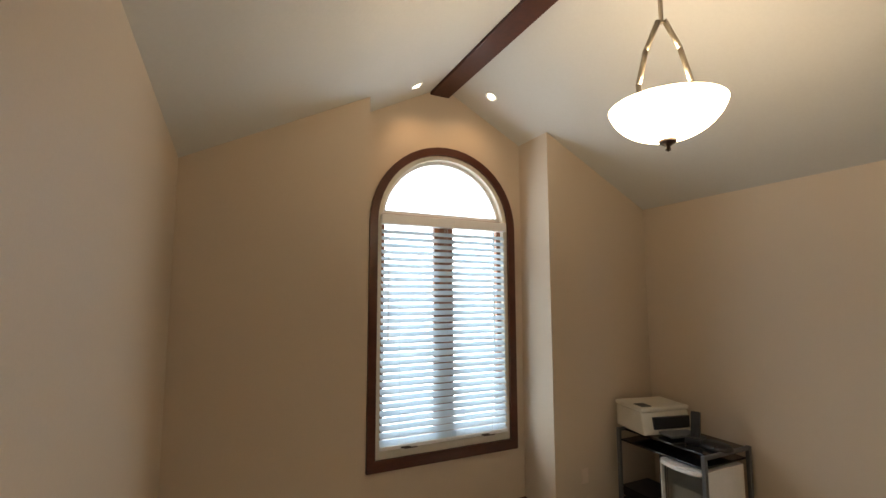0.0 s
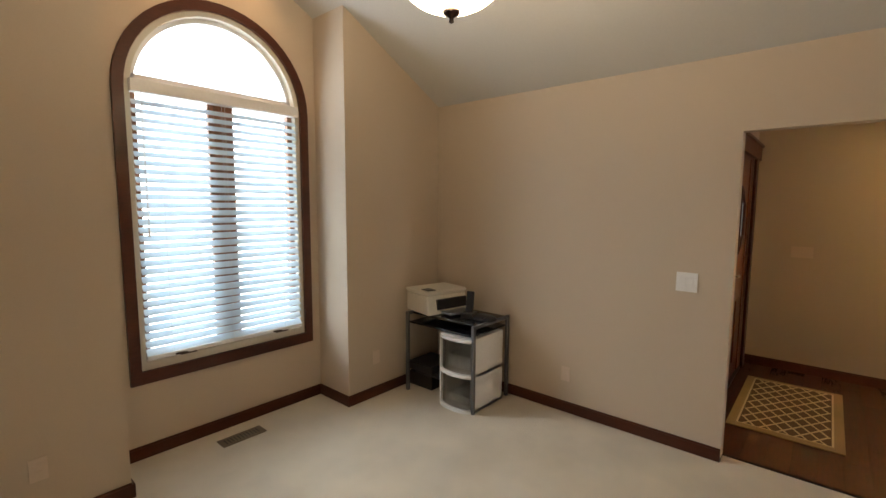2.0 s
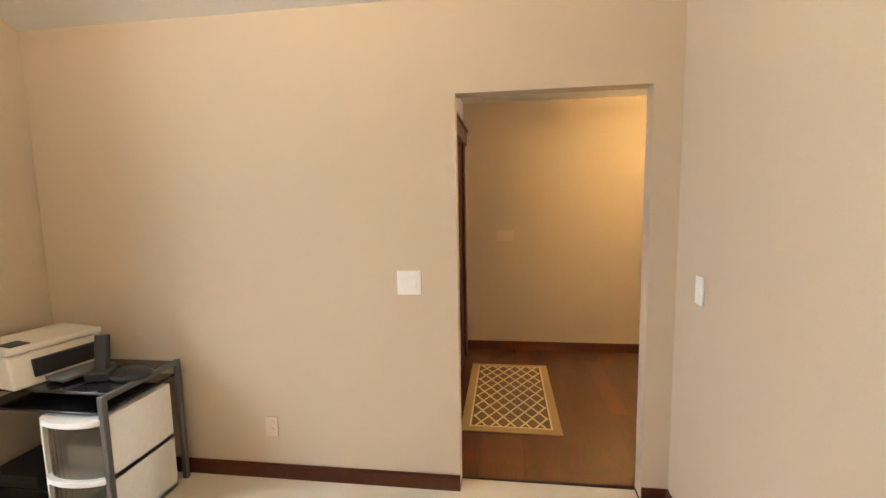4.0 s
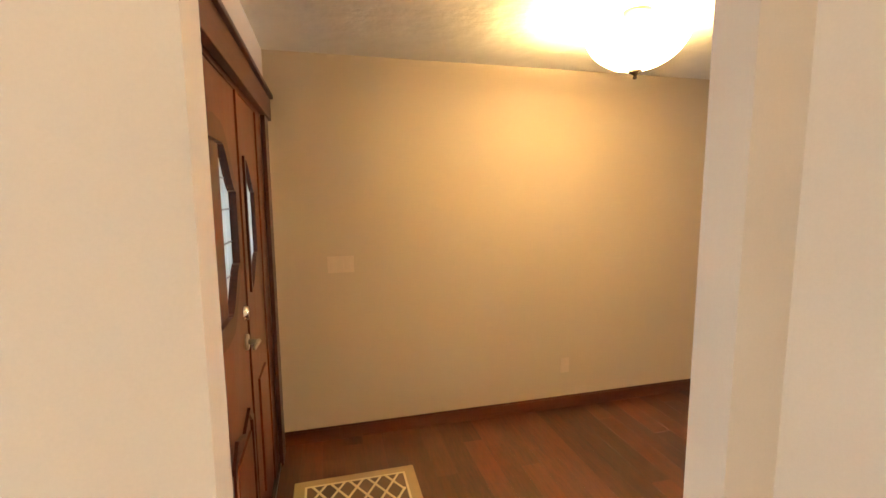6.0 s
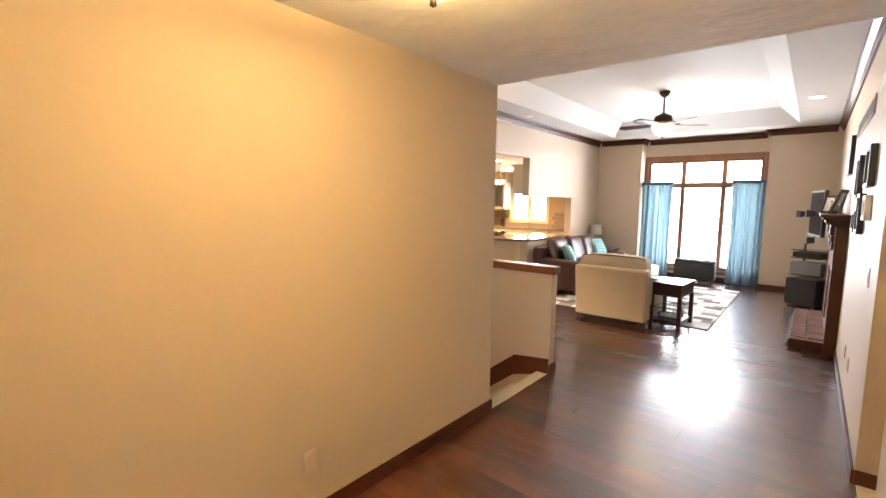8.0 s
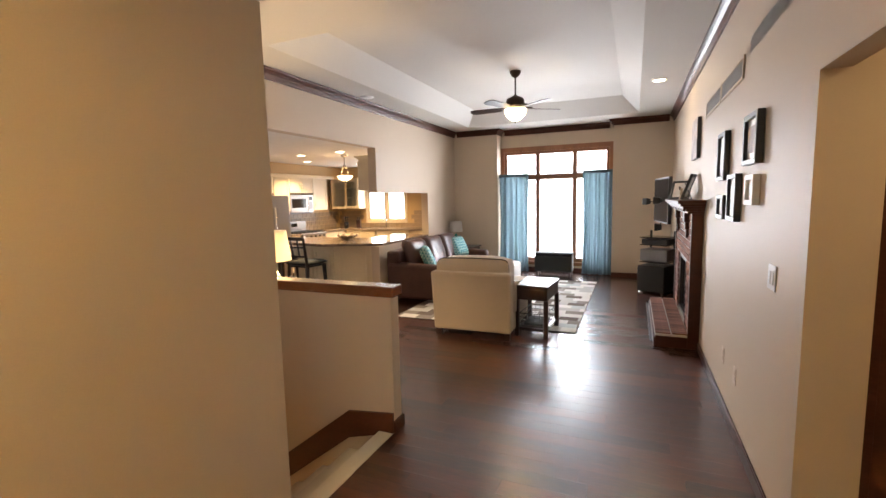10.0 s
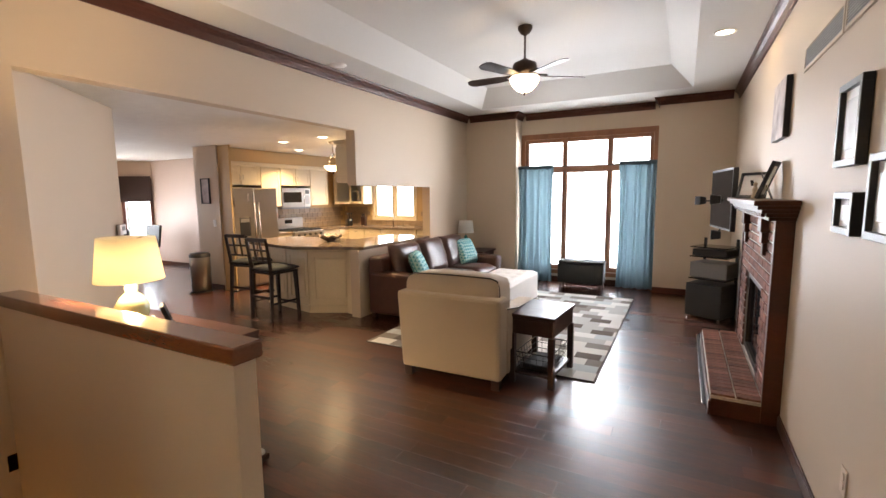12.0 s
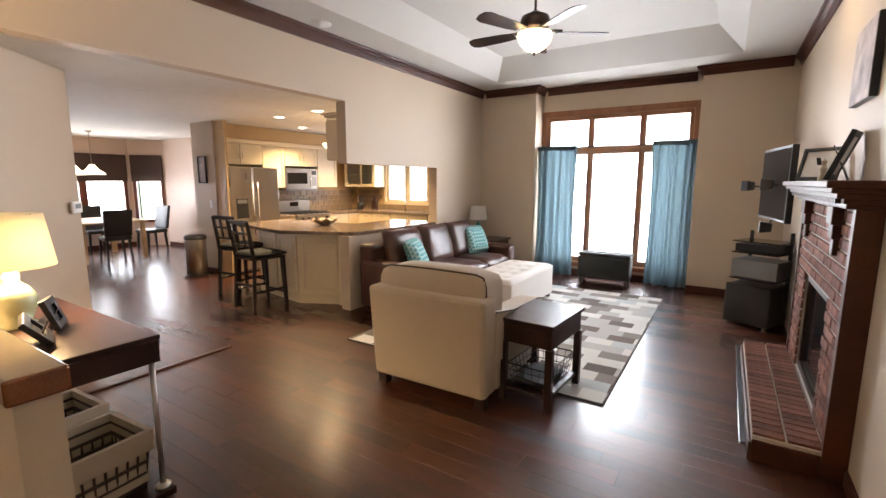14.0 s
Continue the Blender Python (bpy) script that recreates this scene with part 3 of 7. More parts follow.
# ---- wall plates ----
def wall_plate(name, m, w, h, mat, toggles, label, category, receptacle=False):
    """A plate in the local x-z plane, facing -y."""
    ob = thing(name, m, label, category)
    bm = bmesh.new()
    box(bm, -w / 2, w / 2, -0.006, 0, -h / 2, h / 2)
    part("plate", bm, mat, ob, bevel=0.002)
    for i in range(toggles):
        u = (i - (toggles - 1) / 2) * 0.046
        if receptacle:
            for dz in (-0.02, 0.02):
                bm = bmesh.new()
                rod(bm, (u, -0.009, dz), (u, -0.005, dz), 0.0165, n=14)
                part("receptacle", bm, mat, ob)
        else:
            bm = bmesh.new()
            box(bm, u - 0.0165, u + 0.0165, -0.010, -0.005, -0.033, 0.033)
            part("rocker", bm, mat, ob, bevel=0.002)
    return ob


wall_plate("light_switch", pose(0.001, -1.17, 1.115, 0, 0, 90), 0.125, 0.125, WPLASTIC, 2, "white double rocker switch on the tan wall", "switch")
wall_plate("light_switch", pose(0.27, 0.129, 1.14, 0, 0, 0), 0.075, 0.12, WPLASTIC, 1, "white single rocker switch on the tan wall", "switch")
wall_plate("light_switch", pose(XF + 0.001, -0.675, 1.168, 0, 0, 90), 0.165, 0.105, ALMOND, 3, "almond triple rocker switch in the foyer", "switch")
wall_plate("light_switch", pose(XR - 0.001, 3.63, 1.175, 0, 0, -90), 0.13, 0.125, WPLASTIC, 2, "white double rocker switch beside the hall opening", "switch")
wall_plate("light_switch", pose(-7.78, 7.379, 1.15), 0.075, 0.12, WPLASTIC, 1, "white switch on the short kitchen wall", "switch")
for px, py, pz, rz in ((0.001, -1.98, 0.29, 90), (2.93, -3.319, 0.32, 180), (0.79, -3.319, 0.32, 180), (XF + 0.001, 0.933, 0.33, 90), (XR - 0.001, 4.35, 0.395, -90), (XR - 0.001, 4.77, 0.395, -90)):
    wall_plate("wall_outlet", pose(px, py, pz, 0, 0, rz), 0.072, 0.115, ALMOND, 1, "almond power outlet low on the wall", "outlet", True)

# ---- office window ----
win = tagged(new("window_1"), "tall arched window with stained trim and white blinds", "window", "", "structure")
bm = bmesh.new()
band_xz(bm, arch(0.643, 0.47, WZ1), arch(0.581, 0.55, WZ1), -3.71, -3.685)
part("casing", bm, TRIM, win, bevel=0.004)
bm = bmesh.new()
band_xz(bm, arch(0.575, 0.545, WZ1), arch(0.545, 0.60, WZ1), -3.80, -3.712)
part("jamb", bm, BEIGEPLASTIC, win)
bm = bmesh.new()
band_xz(bm, arch(0.545, 2.36, WZ1 + 0.001), arch(0.515, 2.39, WZ1 + 0.001), -3.80, -3.76)
part("arch_sash", bm, WPLASTIC, win)
bm = bmesh.new()
box(bm, WX - 0.545, WX + 0.545, -3.81, -3.74, 2.30, 2.36)
box(bm, WX - 0.045, WX + 0.045, -3.81, -3.745, 0.60, 2.30)
for a in (-0.545, 0.045, -0.085, 0.505):
    box(bm, WX + a, WX + a + 0.04, -3.80, -3.76, 0.60, 2.30)
box(bm, WX - 0.505, WX - 0.045, -3.80, -3.76, 0.60, 0.66)
box(bm, WX + 0.045, WX + 0.505, -3.80, -3.76, 0.60, 0.66)
part("mullion", bm, OAK, win, "wooden centre mullion and sashes")
bm = bmesh.new()
extrude_xz(bm, arch(0.54, 0.61, WZ1), -3.785, -3.779)
pane = part("pane", bm, GLASS, win)
pane.visible_shadow = False
for cx in (2.10, 1.42):
    bm = bmesh.new()
    box(bm, cx - 0.05, cx + 0.05, -3.742, -3.700, 0.602, 0.622)
    rod(bm, (cx - 0.01, -3.70, 0.615), (cx + 0.09, -3.665, 0.628), 0.007)
    part("crank_handle", bm, BRONZE, win, "dark bronze casement crank")
blinds = thing("window_blind", pose(WX, -3.716, 0), "white two-inch horizontal blind lowered over the window", "blind")
bm = bmesh.new()
box(bm, -0.553, 0.553, -0.022, 0.045, 2.27, 2.345)
part("headrail", bm, WPLASTIC, blinds, bevel=0.004)
bm = bmesh.new()
vs = box(bm, -0.545, 0.545, -0.0265, 0.0265, -0.0014, 0.0014)
bmesh.ops.rotate(bm, verts=vs, cent=(0, 0, 0), matrix=Matrix.Rotation(radians(-40), 3, "X"))
slat_mesh = None
for i in range(31):
    z = 0.66 + i * 0.0518
    if slat_mesh is None:
        ob = part("slat", bm, BLIND, blinds)
        slat_mesh = ob.data
    else:
        ob = new("slat", slat_mesh)
        ob.parent = blinds
    ob.location = (0, 0.005, z)
bx("bottom_rail", (-0.545, 0.545, -0.02, 0.03, 0.615, 0.64), WPLASTIC, blinds, bevel=0.003)
for u in (-0.40, 0.0, 0.40):
    bm = bmesh.new()
    for yy in (-0.022, 0.026):
        rod(bm, (u, yy, 0.63), (u, yy, 2.28), 0.0012, n=5)
    part("ladder_cord", bm, WPLASTIC, blinds)
bm = bmesh.new()
rod(bm, (0.50, 0.05, 1.45), (0.50, 0.05, 2.29), 0.003, n=6)
rod(bm, (0.50, 0.05, 1.40), (0.50, 0.05, 1.45), 0.007, 0.004, n=8)
part("tilt_wand", bm, WPLASTIC, blinds)


# ---- ceiling lights ----
def hanging_bowl(name, m, r, drop, label, fork=True, scale=1.0):
    """A frosted glass bowl on a metal fork or stem; origin at the bowl's lowest point."""
    ob = thing(name, m, label, "ceiling light")
    bm = bmesh.new()
    prof = [(0.001, 0.0)] + [(r * math.sin(a), r * 0.62 * (1 - math.cos(a)) / (1 - math.cos(1.35))) for a in [1.35 * i / 12 for i in range(1, 13)]]
    s = r / prof[-1][0]
    prof = [(x * s, z) for x, z in prof]
    lathe(bm, prof, 40)
    part("glass_bowl", bm, BOWL, ob, "lit frosted white glass bowl", smooth=True)
    top = prof[12][1]
    bm = bmesh.new()
    lathe(bm, [(0.001, -0.045), (0.010, -0.040), (0.008, -0.025), (0.030, -0.012), (0.034, 0.0), (0.012, 0.008), (0.001, 0.01)], 16)
    part("finial", bm, BRONZE, ob, smooth=True)
    if fork:
        for sgn in (-1, 1):
            bm = bmesh.new()
            pts = [(sgn * r * 0.42, top * 0.85), (sgn * r * 0.46, top + 0.10 * scale), (sgn * r * 0.30, top + 0.24 * scale), (sgn * 0.012, top + 0.36 * scale)]
            for a, b in zip(pts, pts[1:]):
                rod(bm, (a[0], 0, a[1]), (b[0], 0, b[1]), 0.011, n=8)
            part("fork_arm", bm, NICKEL, ob, smooth=True)
        stem = top + 0.35 * scale
    else:
        stem = 0.0
    bm = bmesh.new()
    rod(bm, (0, 0, stem), (0, 0, drop), 0.009)
    part("stem", bm, NICKEL, ob)
    bm = bmesh.new()
    lathe(bm, [(0.065, drop), (0.063, drop - 0.015), (0.03, drop - 0.035), (0.010, drop - 0.04)], 20)
    part("canopy", bm, NICKEL, ob, smooth=True)
    return ob


hanging_bowl("pendant_light", pose(1.86, -1.62, 2.328, 0, 0, -35), 0.212, gable(1.86) - 0.085 - 2.333, "frosted bowl pendant light hanging from the vaulted office ceiling")
hanging_bowl("foyer_light", pose(FLX, FLY, FLZ), 0.23, H1 - FLZ, "frosted bowl light close under the foyer ceiling", fork=False)
for sx, sy in ((2.19, -3.40), (1.55, -3.40)):
    sp = thing("recessed_spotlight", pose(sx, sy, gable(sx) - 0.004, 0, -27.5 if sx < RIDGE else 27.5, 0),
               "small white recessed spotlight in the sloped ceiling", "spotlight")
    bm = bmesh.new()
    lathe(bm, [(0.052, 0), (0.050, -0.006), (0.038, -0.006), (0.034, 0.002)], 20)
    part("trim_ring", bm, WPLASTIC, sp, smooth=True)
    bm = bmesh.new()
    lathe(bm, [(0.034, -0.003), (0.018, -0.009), (0.001, -0.011)], 16)
    part("bulb", bm, BULB, sp, smooth=True)
    lamp = new("spot_glow", bpy.data.lights.new("spot_glow", "SPOT"))
    lamp.data.energy, lamp.data.color, lamp.data.spot_size, lamp.data.spot_blend, lamp.data.shadow_soft_size = 8, (1, 0.6, 0.3), radians(110), 0.8, 0.03
    lamp.matrix_world = look((sx, sy, gable(sx) - 0.03), (sx * 0.4 + RIDGE * 0.6, -3.75, 2.5))

# ---- office floor register ----
vent = thing("floor_vent", pose(1.86, -3.50, -0.015), "beige metal floor register set in the carpet", "floor vent")
bm = bmesh.new()
band_xz(bm, [(-0.15, -0.055), (0.15, -0.055), (0.15, 0.055), (-0.15, 0.055)], [(-0.13, -0.035), (0.13, -0.035), (0.13, 0.035), (-0.13, 0.035)], 0, 0.006)
bmesh.ops.rotate(bm, verts=bm.verts, cent=(0, 0, 0), matrix=Matrix.Rotation(radians(90), 3, "X"))
part("frame", bm, VENTBROWN, vent)
# black sheet stands in for the shade of the duct seen between louvres
bx("dark_throat", (-0.13, 0.13, -0.035, 0.035, -0.0005, 0.0012), BLACK, vent, bevel=0)
for i in range(12):
    bm = bmesh.new()
    vs = box(bm, -0.128 + i * 0.0222, -0.116 + i * 0.0222, -0.035, 0.035, 0.0, 0.0045)
    part("louvre", bm, VENTBROWN, vent)

# ---- printer cart ----
cart = thing("printer_cart", pose(0.33, -2.86, -0.016), "grey metal and dark glass computer cart in the corner", "cart")
CX0, CX1, CY0, CY1, CZ = -0.27, 0.20, -0.34, 0.37, 0.68
for a in (CX0, CX1):
    for b in (CY0, CY1):
        bx("leg", (a - 0.014, a + 0.014, b - 0.014, b + 0.014, 0, CZ + 0.02), CARTMETAL, cart)
for b in (CY0, CY1):
    bx("side_rail", (CX0 + 0.014, CX1 - 0.014, b - 0.012, b + 0.012, CZ - 0.008, CZ + 0.018), CARTMETAL, cart)
bx("keyboard_shelf", (CX0, CX1, CY0 + 0.016, CY1 - 0.016, CZ - 0.075, CZ - 0.062), DARKGLASS, cart, "dark tinted shelf")
bx("top_shelf", (CX0, CX1 - 0.05, CY0 + 0.016, CY1 - 0.016, CZ - 0.005, CZ + 0.012), DARKGLASS, cart, "dark tinted top shelf")
bx("lower_shelf", (CX0, CX1 - 0.08, CY0 + 0.016, -0.04, 0.14, 0.155), BLACK, cart)
printer = thing("printer", pose(0.28, -3.085, 0.677, 0, 0, 78), "cream inkjet printer with open paper tray", "printer")
bm = bmesh.new()
box(bm, -0.17, 0.17, -0.21, 0.21, 0.0, 0.165)
for v in bm.verts:
    if v.co.z > 0.1 and v.co.x > 0:
        v.co.x -= 0.03
part("body", bm, BEIGEPLASTIC, printer, bevel=0.012)
bx("scanner_lid", (-0.175, 0.15, -0.215, 0.215, 0.167, 0.200), BEIGEPLASTIC, printer, bevel=0.010)
bx("paper_slot", (0.145, 0.173, -0.12, 0.195, 0.040, 0.128), BLACK, printer, "dark paper slot")
bx("paper_tray", (0.15, 0.30, -0.08, 0.17, 0.010, 0.028), GREYMETAL, printer)
bx("control_panel", (0.02, 0.125, -0.185, -0.10, 0.200, 0.206), BLACK, printer)
ph = thing("desk_phone", pose(0.31, -2.70, 0.677, 0, 0, 20), "black cordless phone standing in its base", "phone")
bx("base", (-0.065, 0.065, -0.055, 0.055, 0, 0.045), BLACK, ph, bevel=0.008)
bm = bmesh.new()
vs = box(bm, -0.020, 0.020, -0.030, 0.030, 0.03, 0.215)
bmesh.ops.rotate(bm, verts=vs, cent=(0, 0, 0.03), matrix=Matrix.Rotation(radians(-10), 3, "Y"))
part("handset", bm, BLACK, ph, bevel=0.008)
ro = thing("router", pose(0.28, -2.57, 0.677, 0, 0, -15), "flat black router on the cart", "router")
bm = bmesh.new()
lathe(bm, [(0.10, 0), (0.115, 0.012), (0.09, 0.028), (0.001, 0.034)], 24)
bmesh.ops.scale(bm, vec=(0.8, 1.1, 1), verts=bm.verts)
part("case", bm, BLACK, ro, smooth=True)
bm = bmesh.new()
rod(bm, (0.02, 0.05, 0.025), (0.10, 0.09, 0.03), 0.004)
part("cable", bm, BLACK, ro)
dr = thing("drawer_tower", pose(0.36, -2.655, -0.016), "white plastic drawer tower with clear drawer fronts", "drawer unit")
for z0 in (0.0, 0.283):
    bm = bmesh.new()
    box(bm, -0.23, 0.16, -0.168, -0.158, z0, z0 + 0.283)
    box(bm, -0.23, 0.16, 0.158, 0.168, z0, z0 + 0.283)
    box(bm, -0.23, -0.222, -0.158, 0.158, z0, z0 + 0.283)
    box(bm, 0.16, 0.178, -0.168, -0.158, z0, z0 + 0.283)
    box(bm, 0.16, 0.178, 0.158, 0.168, z0, z0 + 0.283)
    part("frame", bm, WPLASTIC, dr)
for z0 in (0.0, 0.283, 0.566):
    bm = bmesh.new()
    prism(bm, [(-0.23, -0.168), (0.16, -0.168)] + [(0.16 + 0.07 * math.cos(a), 0.168 * math.sin(a)) for a in [-1.4 + 2.8 * i / 12 for i in range(13)]] + [(0.16, 0.168), (-0.23, 0.168)], z0, z0 + 0.024)
    part("rail", bm, WPLASTIC, dr)
CLEAR = glass("clear_drawer_plastic", (0.72, 0.68, 0.62), 0.25)
for z0 in (0.03, 0.313):
    bm = bmesh.new()
    pts = [(0.15 + 0.06 * math.cos(a), 0.150 * math.sin(a)) for a in [-1.4 + 2.8 * i / 12 for i in range(13)]]
    prism(bm, pts + [(x - 0.006, y * 0.97) for x, y in reversed(pts)], z0, z0 + 0.236)
    drw = part("drawer", bm, CLEAR, dr, "translucent drawer front")
    bx("paper_stack", (-0.20, 0.12, -0.12, 0.10, z0, z0 + (0.06 if z0 < 0.1 else 0.11)), PAPER, drw, "papers inside the drawer")
bk = thing("equipment_box", pose(0.31, -3.15, 0.140), "small black computer box on the cart's lower shelf", "box")
bx("case", (-0.17, 0.14, -0.13, 0.16, 0, 0.07), BLACK, bk, bevel=0.006)
bk2 = thing("equipment_box", pose(0.30, -3.15, -0.015), "dark box on the carpet under the cart", "box")
bx("case", (-0.17, 0.12, -0.15, 0.13, 0, 0.12), BLACK, bk2, bevel=0.006)

# ---- entrance door ----
door = tagged(new("door_1"), "carved mahogany entrance door with wavy glass and sidelights", "door", "", "structure")


def oval_half(cx, side, w, z0, z1, n=10, scallop=0.16):
    """Half of a cathedral-topped opening beside cx, side -1 or 1: points of (x, z)."""
    pts = [(cx, z0), (cx, z1)]
    for i in range(1, n + 1):
        pts.append((cx + side * w * i / n, z1 - scallop * (0.5 - 0.5 * math.cos(math.pi * i / n))))
    for i in range(n, 0, -1):
        pts.append((cx + side * w * i / n, z0 + scallop * (0.5 - 0.5 * math.cos(math.pi * i / n))))
    return pts


def panel_with_hole(bm, x0, x1, z0, z1, pts, y0, y1):
    cx, cz = sum(p[0] for p in pts) / len(pts), sum(p[1] for p in pts) / len(pts)
    out = []
    for x, z in pts:
        dx, dz = x - cx, z - cz
        f = min(((x1 - cx) if dx > 0 else (x0 - cx)) / dx if abs(dx) > 1e-6 else 1e9, ((z1 - cz) if dz > 0 else (z0 - cz)) / dz if abs(dz) > 1e-6 else 1e9)
        out.append([cx + dx * f, cz + dz * f])
    for qx, qz in ((x0, z0), (x0, z1), (x1, z0), (x1, z1)):
        i = min(range(len(out)), key=lambda j: (out[j][0] - qx) ** 2 + (out[j][1] - qz) ** 2)
        out[i] = [qx, qz]
    band_xz(bm, [tuple(o) for o in out], pts, y0, y1)


def moulding(bm, pts, w, y0, y1):
    cx, cz = sum(p[0] for p in pts) / len(pts), sum(p[1] for p in pts) / len(pts)
    out = []
    for x, z in pts:
        d = Vector((x - cx, z - cz))
        out.append((x + w * (1 if d.x > 0 else -1) * min(1, abs(d.x) * 12), z + w * (1 if d.y > 0 else -1) * min(1, abs(d.y) * 2.2)))
    band_xz(bm, out, pts, y0, y1)


DY = YF - 0.012
leaf = None
bm = bmesh.new()
halfL = oval_half(-0.765, 1, 0.19, 1.20, 1.785)
halfR = oval_half(-0.955, -1, 0.19, 1.20, 1.785)
panel_with_hole(bm, -0.86, -0.39, 0.02, 2.03, halfL, DY - 0.045, DY)
panel_with_hole(bm, -1.33, -0.86, 0.02, 2.03, halfR, DY - 0.045, DY)
leaf = part("door_leaf", bm, DOORWOOD, door)


def shield(grow, hump, n=24):
    """Outline round both panes of the leaf, its top and bottom swelling towards the middle."""
    top, low = [], []
    for k in range(n + 1):
        u = -1 + 2 * k / n
        x = -0.86 + u * (0.285 + grow)
        e = 0.16 * (0.5 - 0.5 * math.cos(math.pi * max(0.0, (abs(u) * 0.285 - 0.095) / 0.19)))
        h = grow + hump * (1 - abs(u)) ** 0.8
        top.append((x, 1.785 - e + h))
        low.append((x, 1.20 + e - h))
    return top + low[::-1]


bm = bmesh.new()
band_xz(bm, shield(0.032, 0.045), shield(0.0, 0.0), DY - 0.01, DY + 0.020)
carve = part("carved_moulding", bm, TRIM, leaf, "dark scalloped carved moulding", bevel=0.005)
bm = bmesh.new()
band_xz(bm, shield(0.044, 0.050), shield(0.032, 0.045), DY - 0.004, DY + 0.010)
part("carved_bead", bm, DOORWOOD, leaf)
bm = bmesh.new()
extrude_xz(bm, [(-0.953, 1.205), (-0.767, 1.205), (-0.767, 1.78), (-0.953, 1.78)], DY - 0.002, DY + 0.008)
part("centre_stile", bm, TRIM, leaf, bevel=0.004)
for pts in (halfL, halfR):
    bm = bmesh.new()
    extrude_xz(bm, pts, DY - 0.012, DY - 0.006)
    g = part("glass_pane", bm, FROST, leaf)
    g.visible_shadow = False
    bm = bmesh.new()
    for z in (1.32, 1.44, 1.56, 1.67):
        box(bm, min(p[0] for p in pts), max(p[0] for p in pts), DY - 0.0058, DY - 0.003, z, z + 0.006)
    part("leaded_came", bm, GREYMETAL, leaf)
for a, b in ((-0.81, -0.47), (-1.25, -0.91)):
    bm = bmesh.new()
    pts = [(a, 0.15), (b, 0.15), (b, 0.68), ((a + b) / 2 + 0.10, 0.74), ((a + b) / 2, 0.70), ((a + b) / 2 - 0.10, 0.74), (a, 0.68)]
    moulding(bm, pts, 0.03, DY - 0.004, DY + 0.012)
    part("carved_moulding", bm, TRIM, leaf, bevel=0.003)
    bm = bmesh.new()
    extrude_xz(bm, [(a + 0.03, 0.18), (b - 0.03, 0.18), (b - 0.03, 0.65), (a + 0.03, 0.65)], DY - 0.004, DY + 0.010)
    part("raised_panel", bm, DOORWOOD, leaf, bevel=0.009)
bm = bmesh.new()
lathe(bm, [(0.001, 0.022), (0.026, 0.020), (0.032, 0.004), (0.032, 0)], 18)
bmesh.ops.rotate(bm, verts=bm.verts, cent=(0, 0, 0), matrix=Matrix.Rotation(radians(-90), 3, "X"))
bmesh.ops.translate(bm, verts=bm.verts, vec=(-1.265, DY, 1.134))
part("deadbolt", bm, CHROME, leaf, "brass deadbolt", smooth=True)
bm = bmesh.new()
rod(bm, (-1.265, DY, 1.012), (-1.265, DY + 0.012, 1.012), 0.033, n=18)
rod(bm, (-1.265, DY + 0.010, 1.012), (-1.265, DY + 0.055, 1.012), 0.011)
rod(bm, (-1.265, DY + 0.050, 1.012), (-1.155, DY + 0.050, 1.017), 0.010, 0.007)
part("lever_handle", bm, NICKEL, leaf, "brass lever handle", smooth=True)
for z in (0.25, 1.05, 1.80):
    bm = bmesh.new()
    rod(bm, (-0.382, DY + 0.004, z - 0.05), (-0.363, DY + 0.004, z + 0.05), 0.008)
    part("hinge", bm, BRONZE, leaf)
for x0, x1, side in ((-1.85, -1.39, -1), (-0.32, -0.125, 1)):
    bm = bmesh.new()
    w = 0.19 if side < 0 else 0.10
    edge = x1 - 0.06 if side < 0 else x0 + 0.04
    pts = oval_half(edge, side, w, 1.20, 1.765, scallop=0.14)
    panel_with_hole(bm, x0, x1, 0.02, 2.03, pts, DY - 0.04, DY)
    sl = part("sidelight", bm, DOORWOOD, door)
    bm = bmesh.new()
    extrude_xz(bm, pts, DY - 0.012, DY - 0.006)
    g = part("glass_pane", bm, FROST, sl)
    g.visible_shadow = False
    bm = bmesh.new()
    moulding(bm, pts, 0.022, DY - 0.01, DY + 0.012)
    part("carved_moulding", bm, TRIM, sl, bevel=0.003)
    if side < 0:
        bm = bmesh.new()
        extrude_xz(bm, [(x0 + 0.12, 0.18), (x1 - 0.12, 0.18), (x1 - 0.12, 0.75), (x0 + 0.12, 0.75)], DY - 0.004, DY + 0.010)
        part("raised_panel", bm, DOORWOOD, sl, bevel=0.009)
bm = bmesh.new()
for x0, x1 in ((-2.02, -1.85), (-1.39, -1.33), (-0.39, -0.32), (-0.125, -0.115)):
    box(bm, x0, x1, YF - 0.14, YF - 0.004, 0.02, 2.03)
box(bm, -2.02, -0.115, YF - 0.14, YF - 0.004, 2.03, 2.06)
part("door_frame", bm, DOORWOOD, door)
bm = bmesh.new()
box(bm, -2.145, -2.005, YF, YF + 0.024, 0, 2.045)
box(bm, XF, XR, YF, YF + 0.034, 2.045, 2.17)
box(bm, XF, XR, YF, YF + 0.05, 2.17, 2.195)
part("casing", bm, TRIM, door, bevel=0.004)
bx("threshold", (-2.02, -0.115, YF - 0.15, YF + 0.01, 0.0, 0.02), BRONZE, door)

